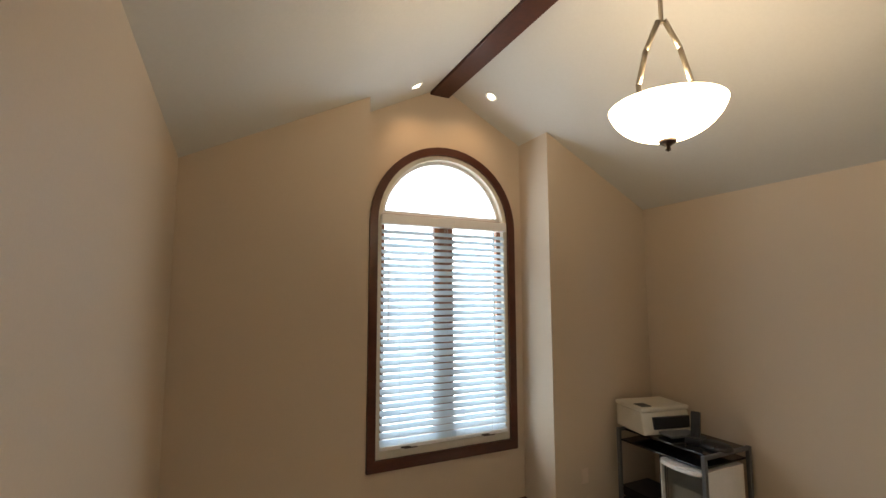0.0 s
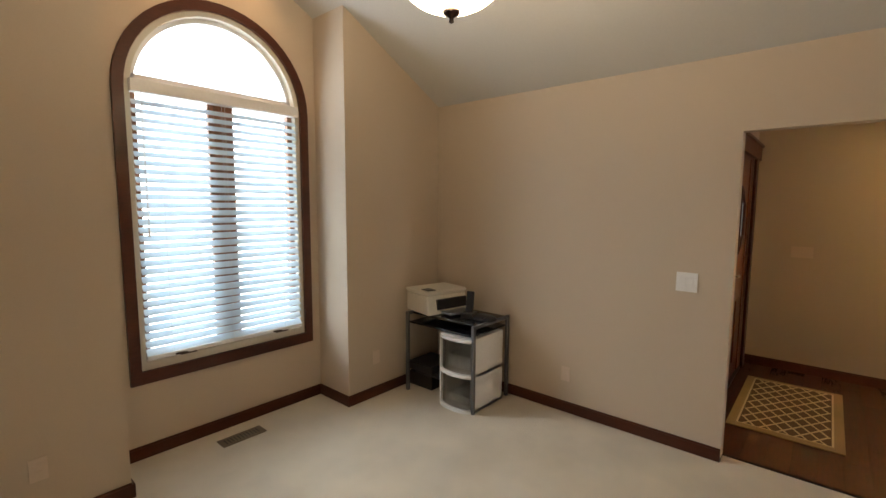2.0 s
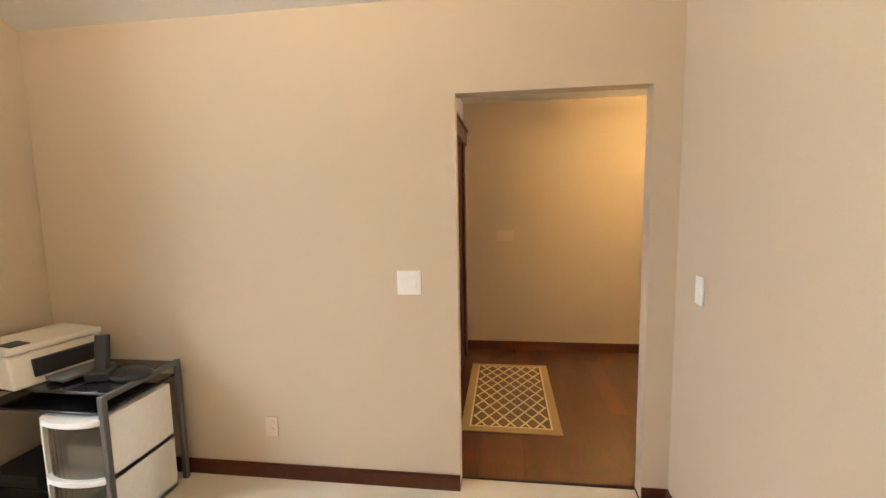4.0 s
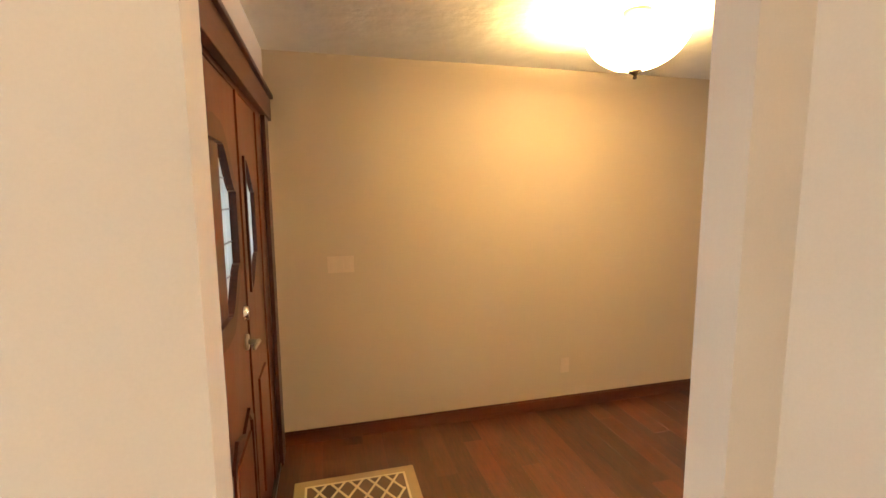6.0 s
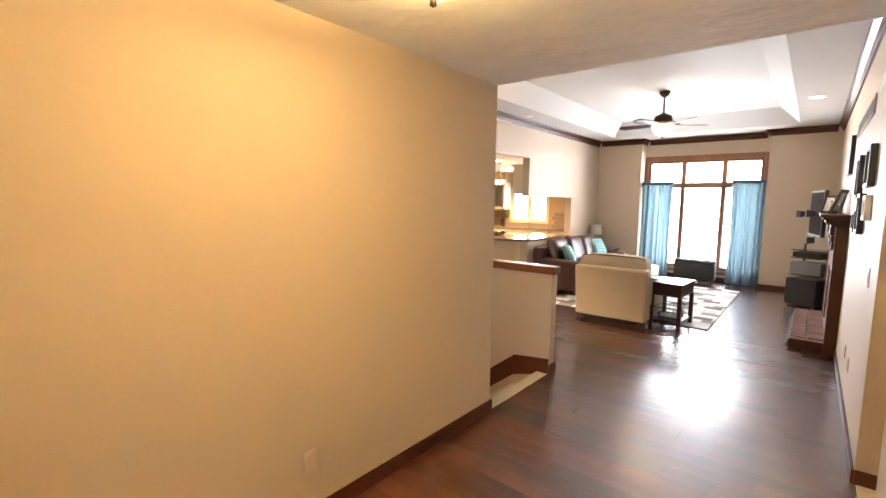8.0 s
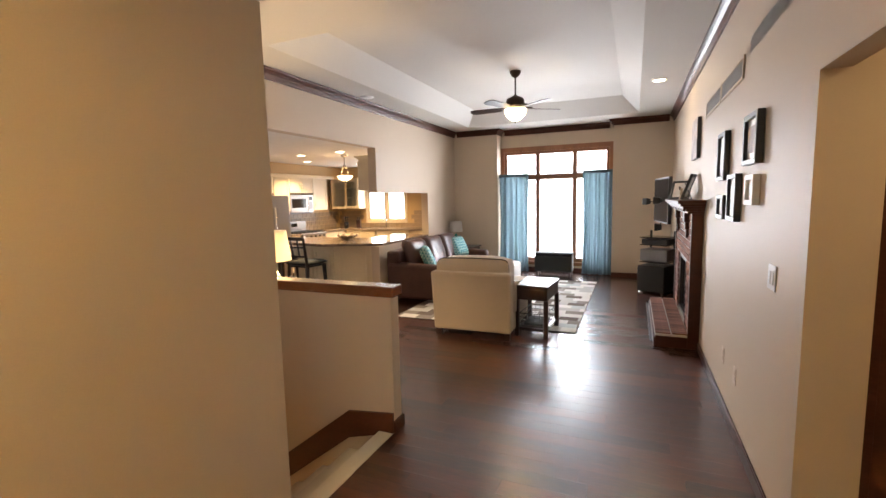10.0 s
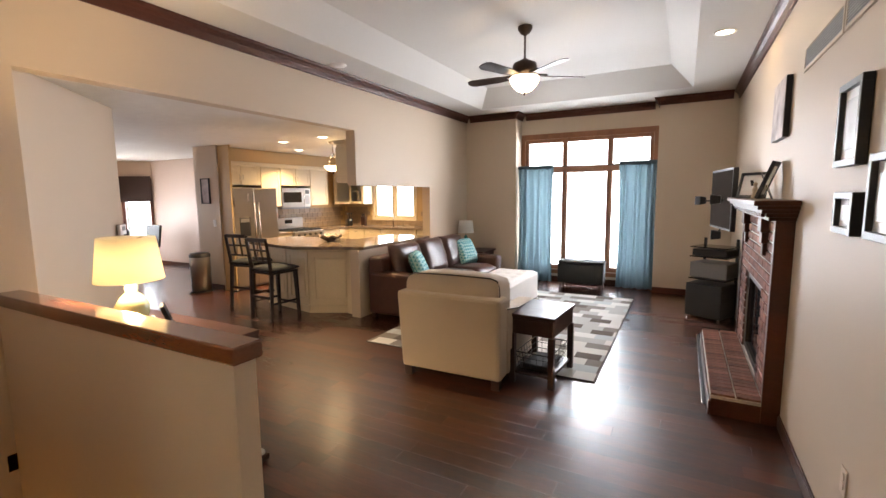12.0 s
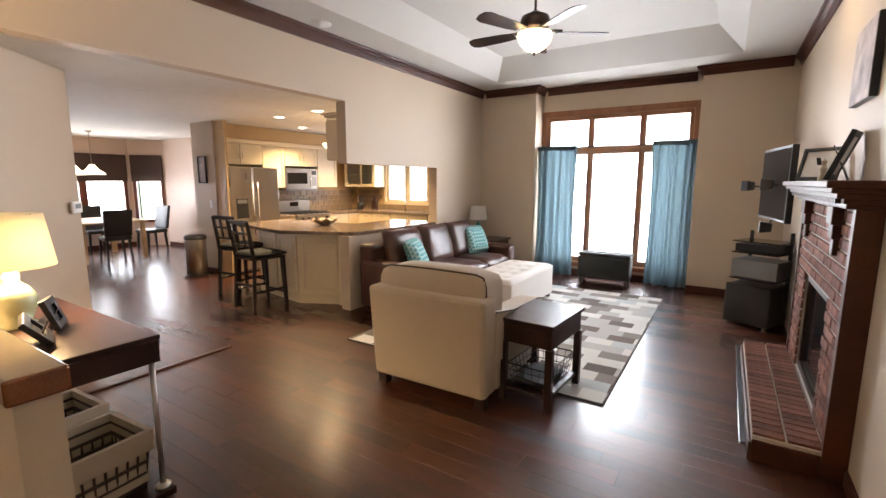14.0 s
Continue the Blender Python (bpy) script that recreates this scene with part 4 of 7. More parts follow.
# ---- foyer mat ----
mat_rug = thing("door_mat", pose(-1.19, -0.645, 0.001), "tan door mat with a cream lattice pattern on the hardwood", "door mat")
MATB = surface("tan_mat_weave", (0.32, 0.22, 0.11), 0.95, grain=300, var=0.3, bump=0.6)
MATL = surface("cream_lattice_weave", (0.60, 0.48, 0.28), 0.95, grain=300, var=0.2, bump=0.5)
MATD = surface("dark_brown_mat_field", (0.11, 0.065, 0.035), 0.95, grain=300, var=0.3, bump=0.5)
MW, MD = 1.22, 0.67
bx("backing", (-MW / 2, MW / 2, -MD / 2, MD / 2, 0, 0.006), MATB, mat_rug)
bx("field", (-MW / 2 + 0.07, MW / 2 - 0.07, -MD / 2 + 0.07, MD / 2 - 0.07, 0.006, 0.008), MATD, mat_rug, bevel=0)
bm = bmesh.new()
hx, hy, st = MW / 2 - 0.07, MD / 2 - 0.07, 0.10
for s in (-1, 1):
    for i in range(-12, 13):
        pts = []
        for k in range(61):
            u = -hx + 2 * hx * k / 60
            v = s * u * 0.62 + i * st
            if abs(v) <= hy:
                pts.append((u, v))
        if len(pts) > 2:
            (u0, v0), (u1, v1) = pts[0], pts[-1]
            rod(bm, (u0, v0, 0.0085), (u1, v1, 0.0085), 0.007, n=4)
bmesh.ops.scale(bm, vec=(1, 1, 0.3), space=Matrix.Translation((0, 0, -0.0085)), verts=bm.verts)
part("lattice", bm, MATL, mat_rug, "cream lattice lines")
bm = bmesh.new()
band_xz(bm, [(-hx - 0.012, -hy - 0.012), (hx + 0.012, -hy - 0.012), (hx + 0.012, hy + 0.012), (-hx - 0.012, hy + 0.012)], [(-hx, -hy), (hx, -hy), (hx, hy), (-hx, hy)], -0.010, -0.006)
bmesh.ops.rotate(bm, verts=bm.verts, cent=(0, 0, 0), matrix=Matrix.Rotation(radians(-90), 3, "X"))
part("border_line", bm, MATL, mat_rug)

# ---- great room window ----
gw = tagged(new("window_2"), "tall three-bay wood window with transom lights", "window", "", "structure")
bm = bmesh.new()
band_xz(bm, [(-3.43, 0.14), (-1.135, 0.14), (-1.135, 2.655), (-3.43, 2.655)], [(-3.36, 0.215), (-1.205, 0.215), (-1.205, 2.56), (-3.36, 2.56)], YW - 0.022, YW - 0.001)
part("casing", bm, OAK, gw, bevel=0.004)
bm = bmesh.new()
band_xz(bm, [(-3.36, 0.22), (-1.21, 0.22), (-1.21, 2.56), (-3.36, 2.56)], [(-3.32, 0.27), (-1.25, 0.27), (-1.25, 2.52), (-3.32, 2.52)], YW + 0.01, YW + 0.12)
part("window_frame", bm, OAK, gw)
for cx in (-2.64, -1.88):
    bx("mullion", (cx - 0.026, cx + 0.026, YW + 0.005, YW + 0.11, 0.27, 2.52), OAK, gw)
bx("transom_bar", (-3.32, -1.25, YW - 0.004, YW + 0.10, 1.985, 2.045), OAK, gw)
for a, b in ((-3.32, -2.666), (-2.614, -1.906), (-1.854, -1.25)):
    for z0, z1 in ((0.27, 1.985), (2.045, 2.52)):
        bm = bmesh.new()
        band_xz(bm, [(a, z0), (b, z0), (b, z1), (a, z1)], [(a + 0.02, z0 + 0.025), (b - 0.02, z0 + 0.025), (b - 0.02, z1 - 0.02), (a + 0.02, z1 - 0.02)], YW + 0.03, YW + 0.075)
        sash = part("sash", bm, OAK, gw)
        bm = bmesh.new()
        box(bm, a + 0.018, b - 0.018, YW + 0.05, YW + 0.055, z0 + 0.035, z1 - 0.03)
        g = part("pane", bm, GLASS, sash)
        g.visible_shadow = False
    for z in (0.62, 1.45):
        bx("latch", (b - 0.012, b + 0.012, YW + 0.0, YW + 0.03, z, z + 0.10), BRONZE, gw)
bx("window_sill", (-3.43, -1.13, YW - 0.06, YW + 0.02, 0.185, 0.213), OAK, gw)


def curtain(x0, x1, y, z0, z1, folds, seed, label):
    """A gathered sheer panel, hanging in soft folds from a rod pocket."""
    rng = random.Random(seed)
    ob = thing("curtain", pose((x0 + x1) / 2, y, z1), label, "curtain", "curtains at the tall window")
    w = x1 - x0
    bm = bmesh.new()
    nu, nv = folds * 8, 24
    ph = [rng.uniform(-0.5, 0.5) for _ in range(folds + 1)]
    grid = []
    for j in range(nv + 1):
        v = j / nv
        row = []
        for i in range(nu + 1):
            u = i / nu
            k = u * folds
            p = ph[int(min(k, folds - 1e-6))]
            amp = 0.024 + 0.036 * v ** 0.7
            x = (u - 0.5) * w * (1 - 0.06 * math.sin(math.pi * v) + 0.03 * v) + 0.012 * math.sin(k * 3 + v * 2)
            yy = amp * math.sin(2 * math.pi * k + p + 0.9 * v * p) + 0.012 * math.sin(5 * k + 3 * v)
            row.append(bm.verts.new((x, yy, -v * (z1 - z0))))
        grid.append(row)
    for j in range(nv):
        for i in range(nu):
            bm.faces.new((grid[j][i], grid[j][i + 1], grid[j + 1][i + 1], grid[j + 1][i]))
    part("panel", bm, TEAL, ob, smooth=True)
    bm = bmesh.new()
    box(bm, -w / 2, w / 2, -0.026, 0.026, -0.05, 0.015)
    part("rod_pocket", bm, TEAL, ob, bevel=0.01)
    return ob


curtain(-3.425, -2.79, 10.42, 0.015, 2.07, 5, 3, "gathered teal sheer curtain at the window's edge")
curtain(-1.70, -1.125, 10.40, 0.015, 2.09, 6, 8, "gathered teal sheer curtain at the window's edge")
rodt = thing("curtain_rod", pose(-2.28, 10.42, 2.06), "thin dark curtain rod across the window recess", "curtain rod")
bm = bmesh.new()
rod(bm, (-1.14, 0, 0), (1.14, 0, 0), 0.008)
part("rod", bm, BRONZE, rodt)
bench = thing("fabric_bench", pose(-2.215, 10.17, 0), "low charcoal upholstered bench on wooden feet under the window", "bench")
bm = bmesh.new()
box(bm, -0.37, 0.37, -0.15, 0.15, 0.09, 0.42)
part("body", bm, BLACKCLOTH, bench, bevel=0.02)
bx("lid", (-0.375, 0.375, -0.155, 0.155, 0.425, 0.47), BLACKCLOTH, bench, bevel=0.018)
for a in (-0.32, 0.32):
    for b in (-0.11, 0.11):
        bx("foot", (a - 0.025, a + 0.025, b - 0.025, b + 0.025, 0, 0.09), ESPRESSO, bench)

# ---- ceiling fan ----
fan = thing("ceiling_fan", pose(-2.245, 7.10, HT), "bronze ceiling fan with five dark blades and a lit glass bowl", "ceiling fan")
bm = bmesh.new()
lathe(bm, [(0.075, 0), (0.073, -0.03), (0.045, -0.07), (0.016, -0.085), (0.016, -0.09)], 24)
part("canopy", bm, BRONZE, fan, smooth=True)
bm = bmesh.new()
rod(bm, (0, 0, -0.08), (0, 0, -0.33), 0.011)
part("downrod", bm, BRONZE, fan)
bm = bmesh.new()
lathe(bm, [(0.02, -0.310), (0.05, -0.330), (0.115, -0.360), (0.125, -0.390), (0.125, -0.440), (0.10, -0.470), (0.06, -0.485)], 28)
part("motor_housing", bm, BRONZE, fan, smooth=True)
bm = bmesh.new()
lathe(bm, [(0.06, -0.480), (0.085, -0.495), (0.09, -0.530), (0.06, -0.540)], 24)
part("light_collar", bm, NICKEL, fan, smooth=True)
bm = bmesh.new()
lathe(bm, [(0.142, -0.495), (0.146, -0.525), (0.125, -0.575), (0.08, -0.620), (0.025, -0.645), (0.001, -0.648)], 32)
part("glass_bowl", bm, BOWL, fan, "lit frosted glass bowl", smooth=True)
bm = bmesh.new()
lathe(bm, [(0.001, -0.680), (0.012, -0.670), (0.008, -0.655), (0.016, -0.645)], 12)
part("finial", bm, BRONZE, fan, smooth=True)
for i in range(5):
    a = radians(FAN0 + 72 * i)
    m = Matrix.Rotation(a, 4, "Z")
    bm = bmesh.new()
    outline = [(0.19, -0.045), (0.30, -0.062), (0.58, -0.072), (0.63, -0.05), (0.645, 0), (0.63, 0.05), (0.58, 0.072), (0.30, 0.062), (0.19, 0.045)]
    lo = [bm.verts.new((x, y, -0.004)) for x, y in outline]
    hi = [bm.verts.new((x, y, 0.004)) for x, y in outline]
    bm.faces.new(lo[::-1]), bm.faces.new(hi)
    for k in range(9):
        bm.faces.new((lo[k], lo[(k + 1) % 9], hi[(k + 1) % 9], hi[k]))
    bmesh.ops.transform(bm, matrix=m @ Matrix.Translation((0, 0, -0.485)) @ Matrix.Rotation(radians(12), 4, "X"), verts=bm.verts)
    bl = part("blade", bm, ESPRESSO, fan)
    bm = bmesh.new()
    box(bm, 0.10, 0.24, -0.018, 0.018, -0.478, -0.462)
    bmesh.ops.transform(bm, matrix=m, verts=bm.verts)
    part("blade_bracket", bm, BRONZE, bl, bevel=0.004)


def can_light(x, y, z, label):
    ob = thing("recessed_light", pose(x, y, z), label, "recessed light")
    bm = bmesh.new()
    lathe(bm, [(0.095, 0), (0.093, -0.006), (0.075, -0.007), (0.070, -0.001)], 24)
    part("trim_ring", bm, WPLASTIC, ob, smooth=True)
    bm = bmesh.new()
    lathe(bm, [(0.070, -0.002), (0.04, -0.008), (0.001, -0.010)], 20)
    part("lens", bm, BULB, ob, smooth=True)
    return ob


can_light(-0.482, 7.464, H2, "lit recessed can light in the white ceiling")
for x, y in ((-6.4, 7.69), (-5.46, 7.57), (-7.15, 8.75), (-6.6, 9.9)):
    can_light(x, y, H1, "lit recessed can light in the kitchen ceiling")
spk = thing("ceiling_speaker", pose(-4.2, 6.5, H2), "round white ceiling speaker grille", "speaker")
bm = bmesh.new()
lathe(bm, [(0.10, 0), (0.098, -0.006), (0.001, -0.008)], 28)
part("grille", bm, WPLASTIC, spk, smooth=True)

# ---- armchair ----
chair = thing("armchair", pose(-2.43, 5.70, 0, 0, 0, 1), "cream upholstered armchair with dark piping on the rug's edge", "armchair")
bm = bmesh.new()
box(bm, -0.46, 0.46, 0.20, 1.06, 0.08, 0.30)
part("seat_base", bm, LINEN, chair, bevel=0.02)
bm = bmesh.new()
vs = box(bm, -0.46, 0.46, 0.0, 0.20, 0.08, 0.77)
for v in bm.verts:
    if v.co.z > 0.6:
        v.co.y -= 0.05
        v.co.x *= 1.03
part("backrest", bm, LINEN, chair, bevel=0.03)
for s in (-1, 1):
    bm = bmesh.new()
    prof = [(0.14, 0.30), (0.14, 0.66), (0.45, 0.605), (0.95, 0.58), (1.07, 0.555), (1.08, 0.50), (1.07, 0.30)]
    a = [bm.verts.new((s * 0.31, y, z)) for y, z in prof]
    b = [bm.verts.new((s * 0.475, y, z)) for y, z in prof]
    bm.faces.new(a), bm.faces.new(b[::-1])
    for k in range(len(prof)):
        bm.faces.new((a[k], b[k], b[(k + 1) % len(prof)], a[(k + 1) % len(prof)]))
    arm = part("armrest", bm, LINEN, chair, bevel=0.025)
    bm = bmesh.new()
    for (y0, z0), (y1, z1) in zip(prof[1:5], prof[2:6]):
        rod(bm, (s * 0.474, y0, z0), (s * 0.474, y1, z1), 0.005, n=6)
    part("piping", bm, PIPING, arm, "dark brown piping")
bm = bmesh.new()
cushion(bm, 0.60, 0.72, 0.18, Matrix.Translation((0, 0.66, 0.39)))
part("seat_cushion", bm, LINEN, chair, smooth=True)
bm = bmesh.new()
box(bm, -0.43, 0.43, 0.05, 0.33, 0.46, 0.915)
bmesh.ops.subdivide_edges(bm, edges=bm.edges[:], cuts=7, use_grid_fill=True)
for v in bm.verts:
    u, t, q = v.co.x / 0.43, (v.co.y - 0.19) / 0.14, (v.co.z - 0.69) / 0.225
    k = (1 - u ** 4) * (1 - q ** 4)
    v.co.y += 0.035 * t * k
    v.co.z += 0.022 * max(0, q) * (1 - u ** 2) * (1 - t ** 2) - 0.03 * max(0, q) * u ** 6
    v.co.x *= 1 - 0.03 * max(0, q) ** 3
    if abs(t) > 0.98 and abs(q) > 0.98:
        v.co.y -= 0.03 * t
bc = part("back_cushion", bm, LINEN, chair, smooth=True)
bc.data.set_sharp_from_angle(angle=radians(70))
bm = bmesh.new()
for a, b in (((-0.43, 0.06, 0.775), (0.43, 0.06, 0.775)), ((-0.432, 0.075, 0.72), (-0.43, 0.06, 0.775)), ((0.433, 0.075, 0.70), (0.43, 0.06, 0.775))):
    rod(bm, a, b, 0.0055, n=6)
pts = [(-0.432, 0.075, 0.72), (-0.424, 0.078, 0.84), (-0.405, 0.08, 0.895), (-0.35, 0.079, 0.912), (0.0, 0.077, 0.918), (0.35, 0.079, 0.912), (0.405, 0.08, 0.895), (0.424, 0.078, 0.84), (0.433, 0.075, 0.70)]
for a, b in zip(pts, pts[1:]):
    rod(bm, a, b, 0.0065, n=6)
part("piping", bm, PIPING, bc, "dark brown piping")
for a in (-0.41, 0.41):
    for b in (0.06, 0.98):
        bm = bmesh.new()
        box(bm, a - 0.035, a + 0.035, b - 0.035, b + 0.035, 0, 0.08)
        part("leg", bm, ESPRESSO, chair)

# ---- side table ----
st = thing("side_table", pose(-1.775, 6.24, 0, 0, 0, -4), "espresso wood end table with lower shelf beside the armchair", "side table")
bx("tabletop", (-0.20, 0.20, -0.295, 0.295, 0.572, 0.60), ESPRESSO, st)
bx("apron", (-0.182, 0.182, -0.277, 0.277, 0.43, 0.572), ESPRESSO, st)
bx("drawer_front", (-0.15, 0.15, -0.284, -0.277, 0.452, 0.552), ESPRESSO, st)
bx("shelf", (-0.17, 0.17, -0.265, 0.265, 0.075, 0.10), ESPRESSO, st)
for a in (-0.168, 0.168):
    for b in (-0.263, 0.263):
        bx("leg", (a - 0.024, a + 0.024, b - 0.024, b + 0.024, 0, 0.43), ESPRESSO, st)
bk = thing("wire_basket", pose(-1.775, 6.24, 0.101, 0, 0, -4), "black wire basket on the end table's lower shelf", "basket")
bm = bmesh.new()
for z, k in ((0.004, 0.86), (0.06, 0.9), (0.11, 0.95), (0.16, 1.0)):
    c = [(-0.15 * k, -0.24 * k), (0.15 * k, -0.24 * k), (0.15 * k, 0.24 * k), (-0.15 * k, 0.24 * k)]
    for i in range(4):
        rod(bm, (*c[i], z), (*c[(i + 1) % 4], z), 0.003 if z < 0.15 else 0.005, n=5)
for i in range(9):
    u = -0.24 + 0.06 * i
    for s in (-1, 1):
        rod(bm, (s * 0.129, u * 0.86, 0.004), (s * 0.15, u, 0.16), 0.002, n=4)
for i in range(6):
    u = -0.15 + 0.06 * i
    for s in (-1, 1):
        rod(bm, (u * 0.86, s * 0.206, 0.004), (u, s * 0.24, 0.16), 0.002, n=4)
part("wire_mesh", bm, BLACK, bk)
bx("folded_magazine", (-0.11, 0.11, -0.18, 0.16, 0.006, 0.04), BLACKCLOTH, bk)

# ---- ottoman ----
ot = thing("ottoman", pose(-2.93, 8.27, 0), "white tufted fabric ottoman on short dark feet", "ottoman")
bm = bmesh.new()
bmesh.ops.create_grid(bm, x_segments=28, y_segments=56, size=0.5)
for v in bm.verts:
    x, y = v.co.x * 0.64, v.co.y * 1.36
    e = min(1, (0.32 - abs(x)) / 0.06) * min(1, (0.68 - abs(y)) / 0.06)
    dip = sum(math.exp(-((x - cx) ** 2 + (y - cy) ** 2) / 0.0012) for cx in (-0.16, 0.0, 0.16) for cy in (-0.5, -0.25, 0.0, 0.25, 0.5))
    v.co = Vector((x, y, 0.42 + 0.04 * max(0, e) ** 0.5 - 0.022 * dip))
part("tufted_top", bm, TUFT, ot, smooth=True)
bx("body", (-0.32, 0.32, -0.68, 0.68, 0.06, 0.424), TUFT, ot, bevel=0.015)
for cx in (-0.16, 0.0, 0.16):
    for cy in (-0.5, -0.25, 0.0, 0.25, 0.5):
        bm = bmesh.new()
        bmesh.ops.create_uvsphere(bm, u_segments=8, v_segments=5, radius=0.012, matrix=Matrix.Translation((cx, cy, 0.441)))
        part("button", bm, TUFT, ot, smooth=True)
for a in (-0.28, 0.28):
    for b in (-0.62, 0.62):
        bx("foot", (a - 0.025, a + 0.025, b - 0.025, b + 0.025, 0, 0.06), ESPRESSO, ot)

# ---- sofa ----
sofa = thing("sofa", pose(-4.35, 8.27, 0), "dark brown leather three-seat sofa against the kitchen peninsula", "sofa")
SL = 1.20
bx("base", (0.03, 0.93, -SL + 0.02, SL - 0.02, 0.06, 0.30), LEATHER, sofa, bevel=0.02)
bm = bmesh.new()
box(bm, 0.02, 0.24, -SL + 0.02, SL - 0.02, 0.30, 0.80)
part("back_frame", bm, LEATHER, sofa, bevel=0.04)
for s in (-1, 1):
    bm = bmesh.new()
    box(bm, 0.03, 0.98, s * SL - s * 0.20 if s > 0 else -SL, SL if s > 0 else -SL + 0.20, 0.06, 0.62)
    for v in bm.verts:
        if v.co.z > 0.5 and v.co.x > 0.5:
            v.co.z -= 0.03
    part("armrest", bm, LEATHER, sofa, bevel=0.045)
W3 = (2 * SL - 0.42) / 3
for i in range(3):
    y = (i - 1) * W3
    bm = bmesh.new()
    cushion(bm, 0.74, W3 - 0.012, 0.19, Matrix.Translation((0.59, y, 0.385)), puff=0.2)
    part("seat_cushion", bm, LEATHER, sofa, smooth=True)
    bm = bmesh.new()
    cushion(bm, 0.52, W3 + 0.01, 0.24, Matrix.Translation((0.30, y, 0.685)) @ Matrix.Rotation(radians(74), 4, "Y"), puff=0.45, n=10)
    rg = random.Random(i)
    for v in bm.verts:
        v.co += Vector((0.012, 0.006, 0.012)) * noise.noise(v.co * 7 + Vector((i * 9, 0, 0)))
    part("back_cushion", bm, LEATHER, sofa, smooth=True)
for a in (0.08, 0.90):
    for b in (-SL + 0.08, SL - 0.08):
        bx("foot", (a - 0.03, a + 0.03, b - 0.03, b + 0.03, 0, 0.06), ESPRESSO, sofa)


def diamond_fabric(name, c1, c2):
    m, n, k, p = nodes_of(name)
    co = n.new("ShaderNodeTexCoord")
    mp = n.new("ShaderNodeMapping")
    mp.inputs["Rotation"].default_value = (0, 0, radians(45))
    ch = n.new("ShaderNodeTexChecker")
    ch.inputs["Scale"].default_value = 26
    ch.inputs["Color1"].default_value, ch.inputs["Color2"].default_value = (*c1, 1), (*c2, 1)
    k.new(co.outputs["Object"], mp.inputs[0])
    k.new(mp.outputs[0], ch.inputs["Vector"])
    k.new(ch.outputs[0], p.inputs["Base Color"])
    p.inputs["Roughness"].default_value = 0.85
    return m


DIAMOND = diamond_fabric("teal_diamond_fabric", (0.06, 0.24, 0.26), (0.32, 0.50, 0.48))
for x, y, z, ry, rz in ((-3.79, 7.51, 0.64, 66, 20), (-3.89, 9.15, 0.66, 62, -14)):
    pil = thing("throw_pillow", pose(x, y, z, 0, ry, rz), "teal diamond-patterned throw pillow on the sofa", "pillow", "pillows on the sofa")
    bm = bmesh.new()
    cushion(bm, 0.44, 0.44, 0.17, puff=0.75, n=10)
    part("cover", bm, DIAMOND, pil, smooth=True)

# ---- end table and lamp in the corner ----
et = thing("end_table", pose(-4.05, 9.85, 0), "dark wood square end table in the corner", "end table")
bx("tabletop", (-0.30, 0.30, -0.30, 0.30, 0.57, 0.60), ESPRESSO, et)
bx("apron", (-0.27, 0.27, -0.27, 0.27, 0.47, 0.57), ESPRESSO, et)
for a in (-0.26, 0.26):
    for b in (-0.26, 0.26):
        bx("leg", (a - 0.025, a + 0.025, b - 0.025, b + 0.025, 0, 0.47), ESPRESSO, et)


def table_lamp(m, shade_r0, shade_r1, z0, z1, base_prof, base_mat, shade_mat, label):
    ob = thing("table_lamp", m, label, "table lamp")
    bm = bmesh.new()
    lathe(bm, base_prof, 28)
    part("base", bm, base_mat, ob, smooth=True)
    bm = bmesh.new()
    rod(bm, (0, 0, base_prof[-1][1] - 0.01), (0, 0, z1 - 0.03), 0.006)
    part("stem", bm, NICKEL, ob)
    bm = bmesh.new()
    lathe(bm, [(shade_r0, z0), (shade_r1, z1), (shade_r1 - 0.004, z1), (shade_r0 - 0.004, z0), (shade_r0, z0)], 36)
    part("shade", bm, shade_mat, ob, smooth=True)
    bm = bmesh.new()
    for i in range(3):
        a = 2.1 * i
        rod(bm, (0, 0, z1 - 0.03), (shade_r1 * 0.98 * math.cos(a), shade_r1 * 0.98 * math.sin(a), z1 - 0.01), 0.003, n=5)
    part("harp", bm, NICKEL, ob)
    return ob


table_lamp(pose(-4.22, 9.85, 0.60), 0.145, 0.125, 0.30, 0.52, [(0.065, 0), (0.065, 0.015), (0.03, 0.03), (0.05, 0.08), (0.055, 0.13), (0.025, 0.19), (0.035, 0.22), (0.012, 0.26)],
           GLASSTEAL, SHADE2, "table lamp with white drum shade and teal glass base, unlit")

# ---- area rug ----
rugm, n, k, p = nodes_of("patchwork_rug_pile")
co = n.new("ShaderNodeTexCoord")
sep = n.new("ShaderNodeSeparateXYZ")
k.new(co.outputs["Object"], sep.inputs[0])


def mth(op, a, b=None):
    nd = n.new("ShaderNodeMath")
    nd.operation = op
    for i, v in enumerate((a, b)):
        if v is None:
            continue
        if isinstance(v, (int, float)):
            nd.inputs[i].default_value = v
        else:
            k.new(v, nd.inputs[i])
    return nd.outputs[0]


